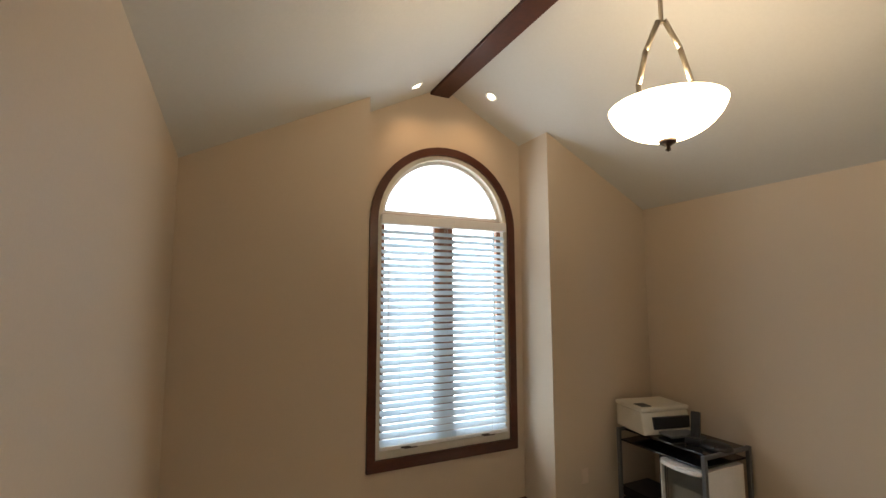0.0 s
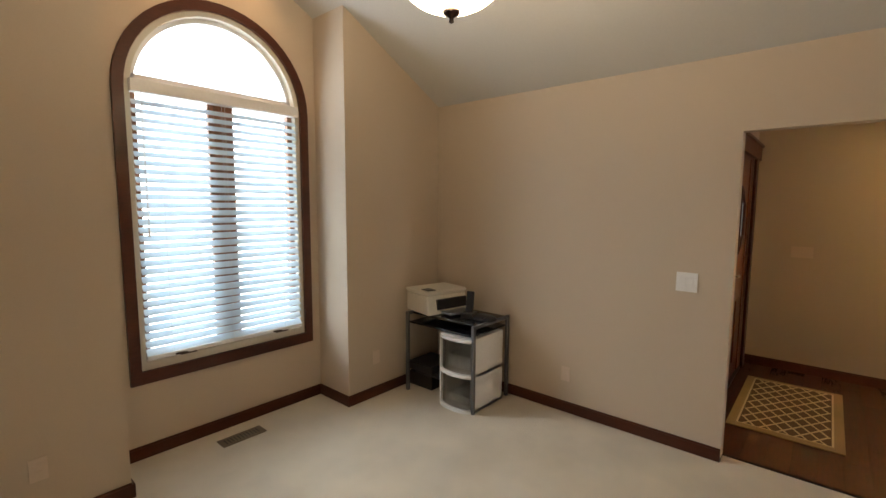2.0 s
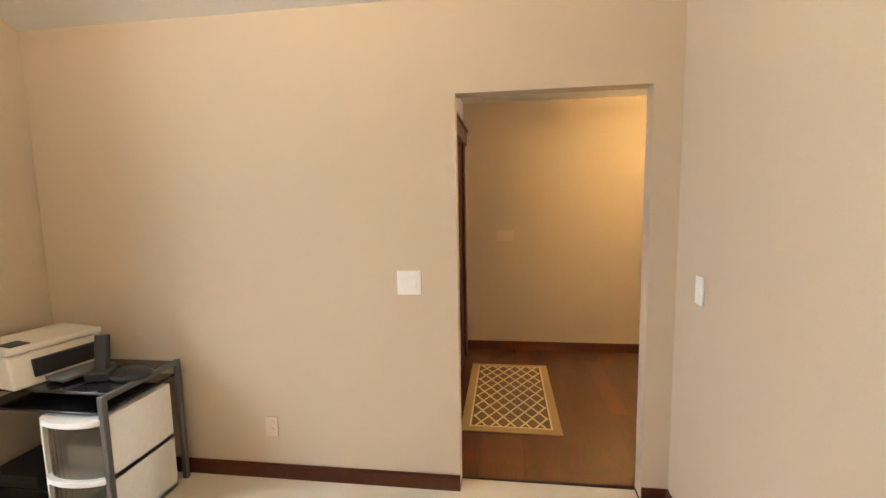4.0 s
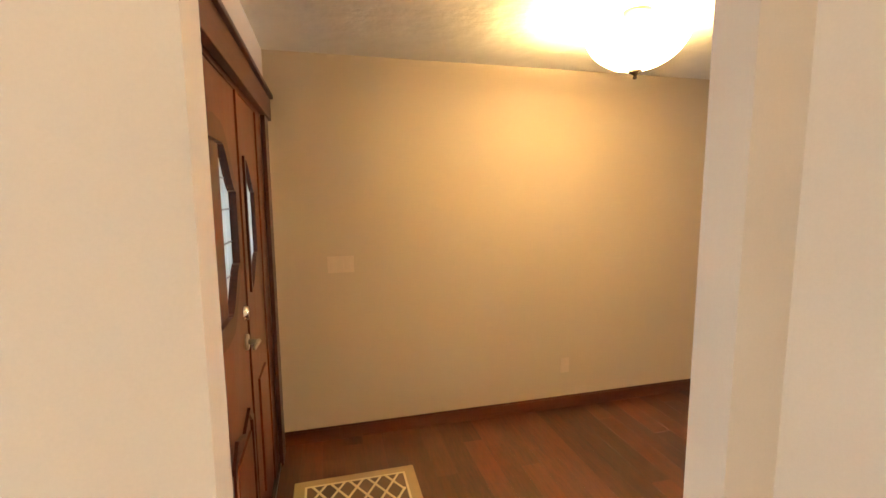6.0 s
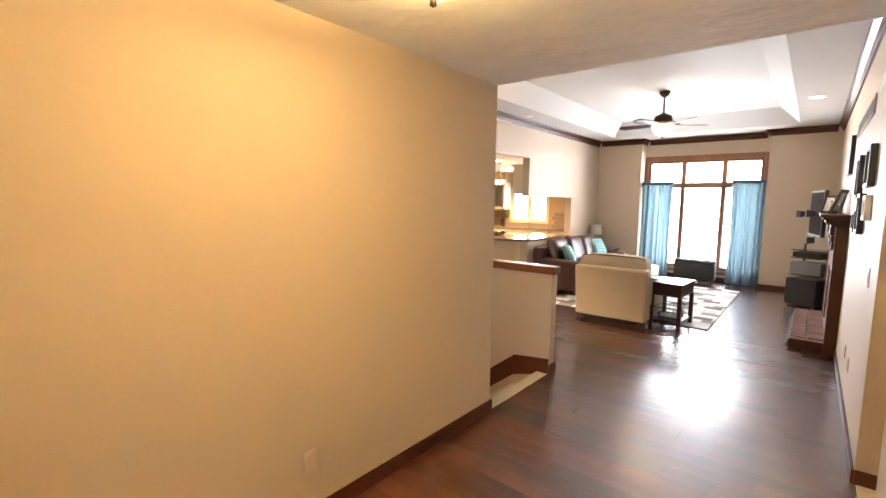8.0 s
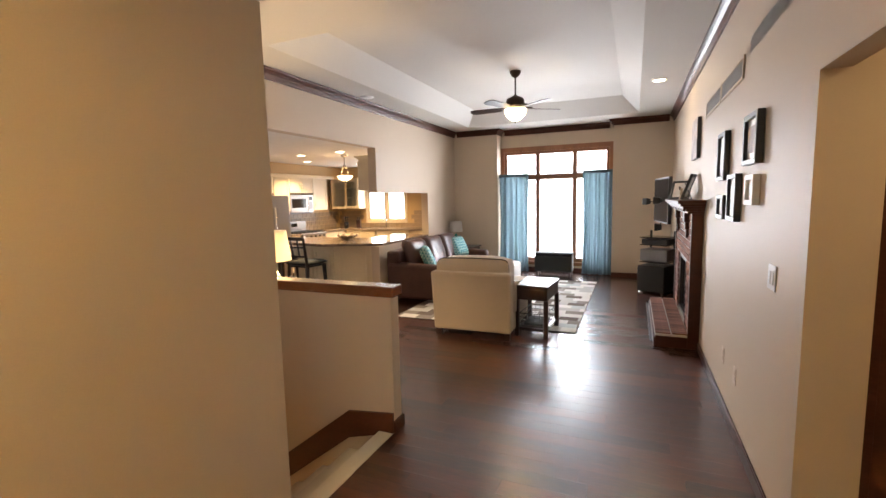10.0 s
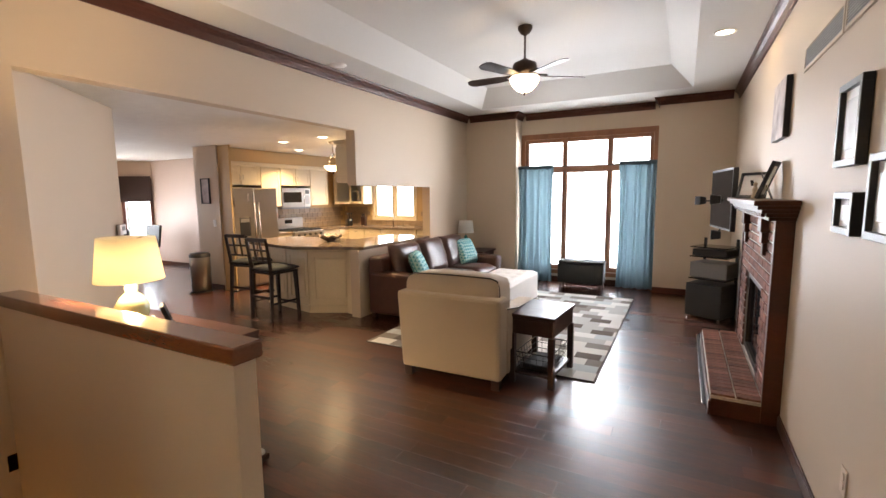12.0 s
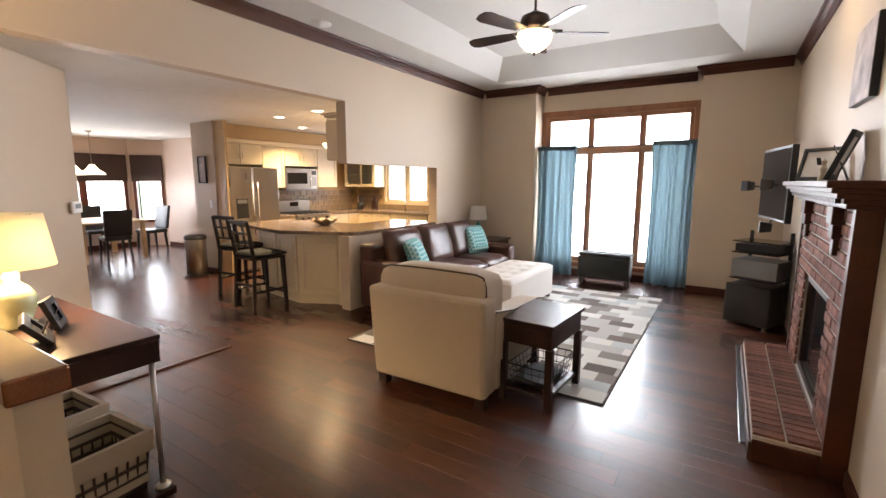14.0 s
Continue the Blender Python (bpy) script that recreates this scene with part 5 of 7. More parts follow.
row = mth("FLOOR", mth("DIVIDE", sep.outputs["Y"], 0.165))
shift = mth("MULTIPLY", mth("FRACT", mth("MULTIPLY", row, 0.437)), 0.30)
col = mth("FLOOR", mth("DIVIDE", mth("ADD", sep.outputs["X"], shift), 0.24))
cmb = n.new("ShaderNodeCombineXYZ")
k.new(row, cmb.inputs[0])
k.new(col, cmb.inputs[1])
wnoise = n.new("ShaderNodeTexWhiteNoise")
k.new(cmb.outputs[0], wnoise.inputs["Vector"])
cr = n.new("ShaderNodeValToRGB")
cr.color_ramp.interpolation = "CONSTANT"
for pos, c in ((0.0, (0.12, 0.095, 0.08)), (0.18, (0.52, 0.53, 0.52)), (0.40, (0.76, 0.76, 0.73)), (0.64, (0.24, 0.22, 0.20)), (0.78, (0.56, 0.61, 0.62)), (0.90, (0.80, 0.80, 0.78))):
    e = cr.color_ramp.elements[0] if pos == 0.0 else cr.color_ramp.elements.new(pos)
    e.position, e.color = pos, (*c, 1)
cr.color_ramp.elements.remove(cr.color_ramp.elements[-1])
k.new(wnoise.outputs[0], cr.inputs[0])
k.new(cr.outputs[0], p.inputs["Base Color"])
pile = n.new("ShaderNodeTexNoise")
pile.inputs["Scale"].default_value = 350
bp = n.new("ShaderNodeBump")
bp.inputs["Strength"].default_value, bp.inputs["Distance"].default_value = 0.8, 0.006
k.new(pile.outputs[0], bp.inputs["Height"])
k.new(bp.outputs[0], p.inputs["Normal"])
p.inputs["Roughness"].default_value = 0.95
rug = thing("area_rug", pose(-2.53, 7.92, 0.001), "patchwork area rug in white, grey and brown blocks", "rug")
bx("woven_top", (-1.19, 1.19, -1.66, 1.66, 0.0, 0.012), rugm, rug, bevel=0.004)
bm = bmesh.new()
band_xz(bm, [(-1.20, -1.67), (1.20, -1.67), (1.20, 1.67), (-1.20, 1.67)], [(-1.189, -1.659), (1.189, -1.659), (1.189, 1.659), (-1.189, 1.659)], -0.011, 0)
bmesh.ops.rotate(bm, verts=bm.verts, cent=(0, 0, 0), matrix=Matrix.Rotation(radians(-90), 3, "X"))
part("bound_edge", bm, PIPING, rug)

# ---- fireplace ----
FX, FY0, FY1, FH, FT = -0.195, 6.07, 7.86, 0.15, 1.395
OY0, OY1, OZ = 6.51, 7.42, 0.86
fire = tagged(new("fireplace"), "brick fireplace with raised brick hearth and dark wood mantel", "fireplace", "", "structure")
bm = bmesh.new()
wall_run(bm, "y", FX + 0.006, XR, FY0 + 0.06, FY1 - 0.06, 0, FT, [(OY0, OY1, FH, OZ)])
part("mortar_bed", bm, MORTAR, fire, "pale mortar")
for s, y0, y1 in ((0, FY0, FY0 + 0.06), (1, FY1 - 0.06, FY1)):
    bx("side_panel", (FX - 0.012, XR, y0, y1, 0, FT), TRIM, fire)
bm = bmesh.new()
box(bm, FX - 0.31, FX + 0.005, FY0 + 0.012, FY1 - 0.012, 0.0, FH - 0.012)
part("hearth_bed", bm, MORTAR, fire)
bx("hearth_end", (FX - 0.31, FX - 0.012, FY0, FY0 + 0.012, 0.0, FH - 0.03), TRIM, fire)
bx("hearth_front", (FX - 0.325, FX - 0.31, FY0, FY1, 0.0, FH - 0.045), TRIM, fire)
bx("floor_strip", (FX - 0.352, FX - 0.326, FY0 + 0.16, FY1 + 0.25, 0.0, 0.012), BLACK, fire, "dark metal floor strip")
bx("strip_edge", (FX - 0.358, FX - 0.352, FY0 + 0.16, FY1 + 0.25, 0.0, 0.016), CHROME, fire)
bm = bmesh.new()
box(bm, FX + 0.03, XR - 0.004, OY0 - 0.01, OY0 + 0.001, FH, OZ)
box(bm, XR - 0.012, XR - 0.004, OY0, OY1, FH, OZ)
part("firebox", bm, BLACK, fire)
bm = bmesh.new()
box(bm, FX + 0.045, FX + 0.055, OY0, OY1, FH, OZ)
part("glass_door", bm, DARKGLASS, fire)
bm = bmesh.new()
band_xz(bm, [(OY0, FH), (OY1, FH), (OY1, OZ), (OY0, OZ)], [(OY0 + 0.05, FH + 0.05), (OY1 - 0.05, FH + 0.05), (OY1 - 0.05, OZ - 0.05), (OY0 + 0.05, OZ - 0.05)], 0, 0.03)
bmesh.ops.transform(bm, matrix=Matrix.Translation((FX + 0.05, 0, 0)) @ Matrix.Rotation(radians(90), 4, "Z"), verts=bm.verts)
part("door_surround", bm, BRONZE, fire)
mantel = thing("mantel_shelf", pose(XR, (FY0 + FY1) / 2, FT), "dark stained wooden mantel with dentil moulding over the brick", "mantel")
ML = (FY1 - FY0) / 2
bx("shelf", (-0.245, 0, -ML - 0.13, ML + 0.13, 0.10, 0.135), TRIM, mantel, bevel=0.008)
for i, (dx, z0, z1) in enumerate(((0.222, 0.075, 0.10), (0.196, 0.050, 0.075), (0.166, 0.025, 0.050), (0.15, 0.0, 0.025))):
    bx("moulding_step", (-dx, 0, -ML - 0.105 + 0.026 * i, ML + 0.105 - 0.026 * i, z0, z1), TRIM, mantel, bevel=0.005)
dent = None
for i in range(52):
    y = -ML + 0.0 + i * (2 * ML / 52)
    if dent is None:
        dent = bx("dentil", (-0.012, 0.012, -0.010, 0.010, 0, 0.024), TRIM, mantel, bevel=0)
        ob = dent
    else:
        ob = new("dentil", dent.data)
        ob.parent = mantel
    ob.location = (-0.176, y + 0.017, 0.025)
for y in (-0.52, 0.52):
    bm = bmesh.new()
    for j, (w, z0, z1) in enumerate(((0.16, -0.10, 0.0), (0.12, -0.18, -0.10), (0.085, -0.27, -0.18))):
        box(bm, -0.148 + 0.012 * j, -0.08, y - w / 2, y + w / 2, z0, z1)
    part("corbel", bm, TRIM, mantel, bevel=0.006)


TEALPRINT = surface("pale_teal_print", (0.42, 0.56, 0.56), 0.35, grain=9, var=0.3, bump=0, blotch=4)
GREENPRINT = surface("pale_green_print", (0.50, 0.62, 0.42), 0.35, grain=9, var=0.3, bump=0, blotch=4)


def photo_frame(m, w, h, lean, label, mat=BLACK, inner=PAPER, depth=0.025, border=0.035, wall_hung=False, mount=None):
    """A frame standing on its lower edge, its picture facing local -y."""
    ob = thing("picture_frame", m, label, "picture frame")
    R = Matrix.Rotation(radians(-lean), 4, "X")
    bm = bmesh.new()
    band_xz(bm, [(-w / 2, 0), (w / 2, 0), (w / 2, h), (-w / 2, h)], [(-w / 2 + border, border), (w / 2 - border, border), (w / 2 - border, h - border), (-w / 2 + border, h - border)], -depth, 0)
    bmesh.ops.transform(bm, matrix=R, verts=bm.verts)
    part("frame", bm, mat, ob, bevel=0.003)
    bm = bmesh.new()
    box(bm, -w / 2 + border, w / 2 - border, -depth * 0.45, -depth * 0.2, border, h - border)
    bmesh.ops.transform(bm, matrix=R, verts=bm.verts)
    part("mount", bm, mount or WPLASTIC, ob)
    bm = bmesh.new()
    b2 = border + min(w, h) * 0.14
    box(bm, -w / 2 + b2, w / 2 - b2, -depth * 0.60, -depth * 0.45, b2, h - b2)
    bmesh.ops.transform(bm, matrix=R, verts=bm.verts)
    part("print", bm, inner, ob)
    if not wall_hung:
        bm = bmesh.new()
        extrude_xz(bm, [(-0.03, 0.0), (0.03, 0.0), (0.012, h * 0.75), (-0.012, h * 0.75)], -0.004, 0.0)
        bmesh.ops.transform(bm, matrix=Matrix.Translation((0, h * 0.26, 0)) @ Matrix.Rotation(radians(22), 4, "X"), verts=bm.verts)
        part("easel_back", bm, BLACK, ob)
    return ob


photo_frame(pose(XR - 0.135, 7.12, FT + 0.136, 0, 0, -48), 0.27, 0.22, 14, "black photo frame with a pale print on the mantel", border=0.022, inner=WHITEPRINT)
photo_frame(pose(XR - 0.125, 6.66, FT + 0.136, 0, 0, -108), 0.20, 0.29, 20, "tall black photo frame standing on the mantel")
fig = tagged(bx("figurine", (-0.02, 0.02, -0.03, 0.03, 0, 0.06), LINEN, None), "small pale ceramic figurine on the mantel", "figurine")
bm = bmesh.new()
lathe(bm, [(0.024, 0), (0.026, 0.015), (0.016, 0.045), (0.02, 0.075), (0.012, 0.095), (0.016, 0.12), (0.001, 0.135)], 14)
bm.to_mesh(fig.data)
bm.free()
fig.location = (XR - 0.14, 6.86, FT + 0.1365)
for y, z, w, h, label, inner, mt in ((5.03, 1.69, 0.31, 0.36, "tall black wall frame with a white mat", PAPER, BLACK), (4.095, 1.755, 0.33, 0.29, "black wall frame with a misty grey print", CANVAS, BLACK),
                             (4.99, 1.40, 0.26, 0.18, "small black wall frame", PAPER, BLACK), (4.57, 1.405, 0.29, 0.315, "black wall frame with pale teal print", TEALPRINT, BLACK),
                             (4.075, 1.523, 0.21, 0.175, "white-fronted wall frame with a green print", GREENPRINT, WPLASTIC)):
    photo_frame(pose(XR - 0.002, y, z, 0, 0, -90), w, h, 0, label, mat=mt, inner=inner, depth=0.04 if mt is BLACK else 0.036, border=0.03, wall_hung=True)
cv = thing("canvas_print", pose(XR - 0.003, 6.76, 1.974, 0, 0, -90), "gallery-wrapped canvas print above the mantel", "canvas")
bm = bmesh.new()
box(bm, -0.235, 0.235, -0.035, 0, 0, 0.43)
part("stretcher", bm, BLACK, cv)
bx("painting", (-0.233, 0.233, -0.039, -0.0352, 0.002, 0.428), CANVAS, cv, bevel=0)
for y in (5.755, 4.925):
    vt = thing("wall_vent", pose(XR - 0.002, y, 2.405, 0, 0, -90), "wall-painted return air grille with louvres greyed for shade, high on the wall", "vent")
    bm = bmesh.new()
    band_xz(bm, [(-0.405, -0.075), (0.405, -0.075), (0.405, 0.075), (-0.405, 0.075)], [(-0.385, -0.058), (0.385, -0.058), (0.385, 0.058), (-0.385, 0.058)], -0.010, 0)
    part("frame", bm, PAINT, vt)
    # grey plate paints the shaded gaps between the louvres
    bx("backing", (-0.385, 0.385, -0.0015, 0, -0.058, 0.058), GREYMETAL, vt, bevel=0)
    for i in range(8):
        bm = bmesh.new()
        vs = box(bm, -0.385, 0.385, -0.009, -0.002, -0.055 + i * 0.0145, -0.051 + i * 0.0145)
        part("louvre", bm, GRILLE, vt)
tv = thing("television", pose(-0.35, 8.47, 1.17, 0, 0, -81), "dark flat television on an angled wall mount", "television")
bx("cabinet", (-0.46, 0.46, -0.025, 0.025, 0, 0.67), BLACK, tv, bevel=0.006)
bx("screen", (-0.44, 0.44, -0.028, -0.0255, 0.025, 0.645), SCREEN, tv, "dark screen", bevel=0)
bm = bmesh.new()
rod(bm, (0.0, 0.02, 0.33), (0.22, 0.20, 0.33), 0.02)
box(bm, -0.12, 0.12, 0.02, 0.04, 0.2, 0.46)
part("mount_arm", bm, BLACK, tv)
for x, y, z, ax, rz in ((-0.52, -0.123, 0.26, -0.44, 30), (0.15, -0.106, 0.28, 0.15, -20), (0.057, -0.065, -0.12, 0.02, -10)):
    bm = bmesh.new()
    box(bm, -0.05, 0.05, -0.05, 0.05, 0, 0.11)
    for v in bm.verts:
        if v.co.y > 0:
            v.co.x *= 0.7
            v.co.z = 0.055 + (v.co.z - 0.055) * 0.75
    bmesh.ops.transform(bm, matrix=pose(x, y, z, 0, 0, rz), verts=bm.verts)
    sp = part("satellite_speaker", bm, BLACK, tv, "small black satellite speaker", bevel=0.01)
    bm = bmesh.new()
    rod(bm, (x, y, z + 0.05), (ax, 0.0, max(z + 0.05, 0.02)), 0.008)
    part("speaker_arm", bm, BLACK, sp)
rack = thing("media_rack", pose(-0.36, 9.02, 0, 0, 0, -26), "black media rack with electronics beside the fireplace", "media rack")
for a in (-0.19, 0.19):
    bx("post", (a - 0.015, a + 0.015, 0.14, 0.17, 0, 1.0), BLACK, rack)
for z in (0.50, 0.56 + 0.22, 0.90):
    bx("shelf", (-0.22, 0.22, -0.20, 0.17, z, z + 0.012), DARKGLASS, rack)
rc = thing("av_receiver", pose(-0.36, 9.02, 0.512, 0, 0, -26), "silver stereo receiver on the rack", "receiver")
bx("case", (-0.21, 0.21, -0.17, 0.17, 0.012, 0.20), GREYMETAL, rc, bevel=0.006)
bx("front_panel", (-0.215, 0.215, -0.182, -0.17, 0.012, 0.20), GREYMETAL, rc)
for i in range(4):
    bx("cooling_slot", (-0.2105, -0.2095, -0.12, 0.14, 0.05 + 0.03 * i, 0.062 + 0.03 * i), BLACK, rc, bevel=0)
dp = thing("disc_player", pose(-0.36, 9.02, 0.792, 0, 0, -26), "black disc player on the rack", "disc player")
bx("case", (-0.20, 0.20, -0.17, 0.15, 0.006, 0.085), BLACK, dp, bevel=0.004)
sw = thing("subwoofer", pose(-0.36, 9.02, 0, 0, 0, -26), "black subwoofer box on small feet on the floor", "subwoofer")
bx("case", (-0.23, 0.20, -0.24, 0.24, 0.03, 0.45), BLACK, sw, bevel=0.015)
for a in (-0.19, 0.16):
    for b in (-0.2, 0.2):
        bm = bmesh.new()
        rod(bm, (a, b, 0), (a, b, 0.03), 0.02)
        part("foot", bm, CHROME, sw)

# ---- console table behind the half wall ----
ct = thing("console_table", pose(-3.51, 3.975, 0), "dark wood console table on metal caster legs behind the half wall", "console table")
bx("tabletop", (-0.615, 0.615, -0.275, 0.24, 0.79, 0.815), ESPRESSO, ct)
bx("fascia", (-0.61, 0.61, -0.27, 0.235, 0.685, 0.789), ESPRESSO, ct)
bx("base_shelf", (-0.615, 0.63, -0.265, 0.245, 0.012, 0.05), ESPRESSO, ct, "low dark wood base shelf")
for a in (-0.57, 0.585):
    for b in (-0.22, 0.205):
        bm = bmesh.new()
        rod(bm, (a, b, 0.055), (a, b, 0.685), 0.0125, n=16)
        lg = part("leg", bm, GREYROD, ct, "satin silver metal leg", smooth=True)
        bm = bmesh.new()
        lathe(bm, [(0.013, 0.075), (0.030, 0.068), (0.036, 0.060), (0.036, 0.0505), (0.001, 0.0505)], 20, at=(a, b, 0))
        part("foot_flange", bm, GREYROD, lg, smooth=True)
        bm = bmesh.new()
        rod(bm, (a, b, 0.0), (a, b, 0.012), 0.02, n=12)
        part("foot_pad", bm, BLACK, lg)
table_lamp(pose(-3.60, 3.90, 0.815), 0.178, 0.146, 0.292, 0.545, [(0.075, 0), (0.078, 0.015), (0.06, 0.03), (0.085, 0.09), (0.09, 0.14), (0.06, 0.19), (0.03, 0.22), (0.035, 0.25), (0.012, 0.28)],
           CERAMIC, SHADE, "lit table lamp with yellow glowing shade and pale green ceramic base")
photo_frame(pose(-3.20, 3.90, 0.816, 0, 0, 165), 0.22, 0.14, 40, "small dark photo frame lying back on the console table", inner=BLACK, mount=BLACK)
photo_frame(pose(-3.40, 4.00, 0.816, 0, 0, 150), 0.14, 0.15, 20, "dark photo frame standing beside the lamp", inner=BLACK, mount=BLACK)
for x, w, hgt in ((-3.13, 0.34, 0.28), (-3.60, 0.34, 0.28)):
    bs = thing("storage_basket", pose(x, 3.96, 0.051, 0, 0, 4), "wicker storage basket with pale cloth liner under the console", "basket", "baskets under the console")
    for j in range(5):
        z = 0.02 + j * (hgt / 5)
        kk = 0.86 + 0.14 * j / 5
        bm = bmesh.new()
        c = [(-w / 2 * kk, -0.19 * kk), (w / 2 * kk, -0.19 * kk), (w / 2 * kk, 0.19 * kk), (-w / 2 * kk, 0.19 * kk)]
        for i in range(4):
            rod(bm, (*c[i], z), (*c[(i + 1) % 4], z), 0.011, n=6)
        part("weave_band", bm, WICKER, bs)
    bm = bmesh.new()
    for i in range(9):
        t = -1 + 2 * i / 8
        for sy in (-1, 1):
            rod(bm, (t * w / 2 * 0.86, sy * 0.19 * 0.86, 0), (t * w / 2, sy * 0.19, hgt), 0.006, n=5)
        for sx in (-1, 1):
            rod(bm, (sx * w / 2 * 0.86, t * 0.19 * 0.86, 0), (sx * w / 2, t * 0.19, hgt), 0.006, n=5)
    part("stakes", bm, WICKER, bs)
    bm = bmesh.new()
    c0 = [(-w / 2 - 0.012, -0.202), (w / 2 + 0.012, -0.202), (w / 2 + 0.012, 0.202), (-w / 2 - 0.012, 0.202)]
    c1 = [(-w / 2 + 0.012, -0.178), (w / 2 - 0.012, -0.178), (w / 2 - 0.012, 0.178), (-w / 2 + 0.012, 0.178)]
    for pts, z0, z1 in ((c0, hgt - 0.09, hgt + 0.01), (c1, 0.03, hgt + 0.01)):
        lo = [bm.verts.new((*q, z0)) for q in pts]
        hi = [bm.verts.new((*q, z1)) for q in pts]
        for i in range(4):
            bm.faces.new((lo[i], lo[(i + 1) % 4], hi[(i + 1) % 4], hi[i]))
        if pts is c1:
            bm.faces.new(lo)
            inner = hi
        else:
            outer = hi
    for i in range(4):
        bm.faces.new((outer[i], outer[(i + 1) % 4], inner[(i + 1) % 4], inner[i]))
    part("liner", bm, LINEN, bs, "pale cloth liner")
tm = thing("thermostat", pose(-5.562, 4.828, 1.285, 0, 0, 134), "white wall thermostat on the diagonal wall", "thermostat")
bx("case", (-0.07, 0.07, -0.03, 0.0, -0.05, 0.05), WPLASTIC, tm, bevel=0.008)
bx("display", (-0.035, 0.045, -0.032, -0.030, -0.01, 0.03), GREYMETAL, tm, bevel=0)
bm = bmesh.new()
box(bm, -4.53, -4.475, 3.80, 5.53, 0.002, 0.012)
shell("threshold_strip", bm, TRIM, "dark wooden floor transition strip", category="trim", bevel=0.004)
hd = tagged(new("door_2"), "dark stained hall door with casing, closed", "door", "", "structure")
bm = bmesh.new()
box(bm, 0.125, 0.21, 3.325, 3.35, 0, 2.09)
box(bm, 1.22, 1.30, 3.325, 3.35, 0, 2.09)
box(bm, 0.125, 1.30, 3.325, 3.35, 2.091, 2.17)
part("casing", bm, TRIM, hd, bevel=0.004)
bm = bmesh.new()
box(bm, 0.21, 1.22, 3.335, 3.349, 0.01, 2.09)
part("door_leaf", bm, TRIM, hd)


# ---- kitchen ----
def cabinet(m, w, h, d, doors, label, name="wall_cabinet", arched=True, mat=CREAMCAB, drawer=False, glass_door=False):
    """A cabinet unit: local x along the wall, front at -y, bottom at z 0."""
    ob = thing(name, m, label, "cabinet")
    bm = bmesh.new()
    if glass_door:
        bm.free()
        for a, b, c, e, z0, z1 in ((-w / 2, -w / 2 + 0.018, -d, 0, 0, h), (w / 2 - 0.018, w / 2, -d, 0, 0, h), (-w / 2 + 0.018, w / 2 - 0.018, -d, 0, 0, 0.018), (-w / 2 + 0.018, w / 2 - 0.018, -d, 0, h - 0.018, h), (-w / 2 + 0.018, w / 2 - 0.018, -0.012, 0, 0.018, h - 0.018),
                                   (-w / 2 + 0.018, w / 2 - 0.018, -d + 0.02, -0.012, h * 0.36, h * 0.36 + 0.015), (-w / 2 + 0.018, w / 2 - 0.018, -d + 0.02, -0.012, h * 0.68, h * 0.68 + 0.015)):
            bx("shelf" if z1 - z0 < 0.03 else "side_panel", (a, b, c, e, z0, z1), mat, ob, bevel=0)
    else:
        box(bm, -w / 2, w / 2, -d, 0, 0, h)
        part("body", bm, mat, ob, bevel=0.002)
    dz = 0.16 if drawer else 0.0
    dw = w / doors
    for i in range(doors):
        x0 = -w / 2 + i * dw + 0.006
        x1 = x0 + dw - 0.012
        z0, z1 = 0.010, h - 0.012 - dz
        bm = bmesh.new()
        n = 8
        inner = [(x0 + 0.055, z0 + 0.055), (x1 - 0.055, z0 + 0.055)] + [(x1 - 0.055 - (x1 - x0 - 0.11) * j / n, z1 - 0.055 - (0.045 * (1 - math.sin(math.pi * j / n)) if arched else 0)) for j in range(n + 1)]
        outer = [(x0, z0), (x1, z0)] + [(x1 - (x1 - x0) * j / n, z1) for j in range(n + 1)]
        band_xz(bm, outer, inner, -d - 0.020, -d - 0.001)
        dd = part("door", bm, mat, ob)
        if glass_door:
            bm = bmesh.new()
            extrude_xz(bm, inner, -d - 0.012, -d - 0.009)
            part("pane", bm, GLASS, dd)
        else:
            bm = bmesh.new()
            extrude_xz(bm, inner, -d - 0.012, -d - 0.001)
            part("raised_panel", bm, mat, dd)
        bm = bmesh.new()
        hx = x1 - 0.028 if i % 2 == 0 and doors > 1 else x0 + 0.028
        hz = z1 - 0.14 if name == "base_cabinet" else z0 + 0.09
        rod(bm, (hx, -d - 0.040, hz), (hx, -d - 0.040, hz + 0.08), 0.005, n=8)
        for q in (hz + 0.005, hz + 0.075):
            rod(bm, (hx, -d - 0.040, q), (hx, -d - 0.018, q), 0.004, n=6)
        part("handle", bm, NICKEL, dd, "brass-toned bar handle")
        if drawer:
            dr2 = bx("drawer_front", (x0, x1, -d - 0.020, -d - 0.001, h - dz, h - 0.012), mat, ob)
            bm = bmesh.new()
            rod(bm, ((x0 + x1) / 2 - 0.05, -d - 0.038, h - dz / 2), ((x0 + x1) / 2 + 0.05, -d - 0.038, h - dz / 2), 0.005, n=8)
            part("handle", bm, NICKEL, dr2)
    return ob


KW = -8.05


def west(y, z, rz=90):
    return pose(KW + 0.001, y, z, 0, 0, rz)


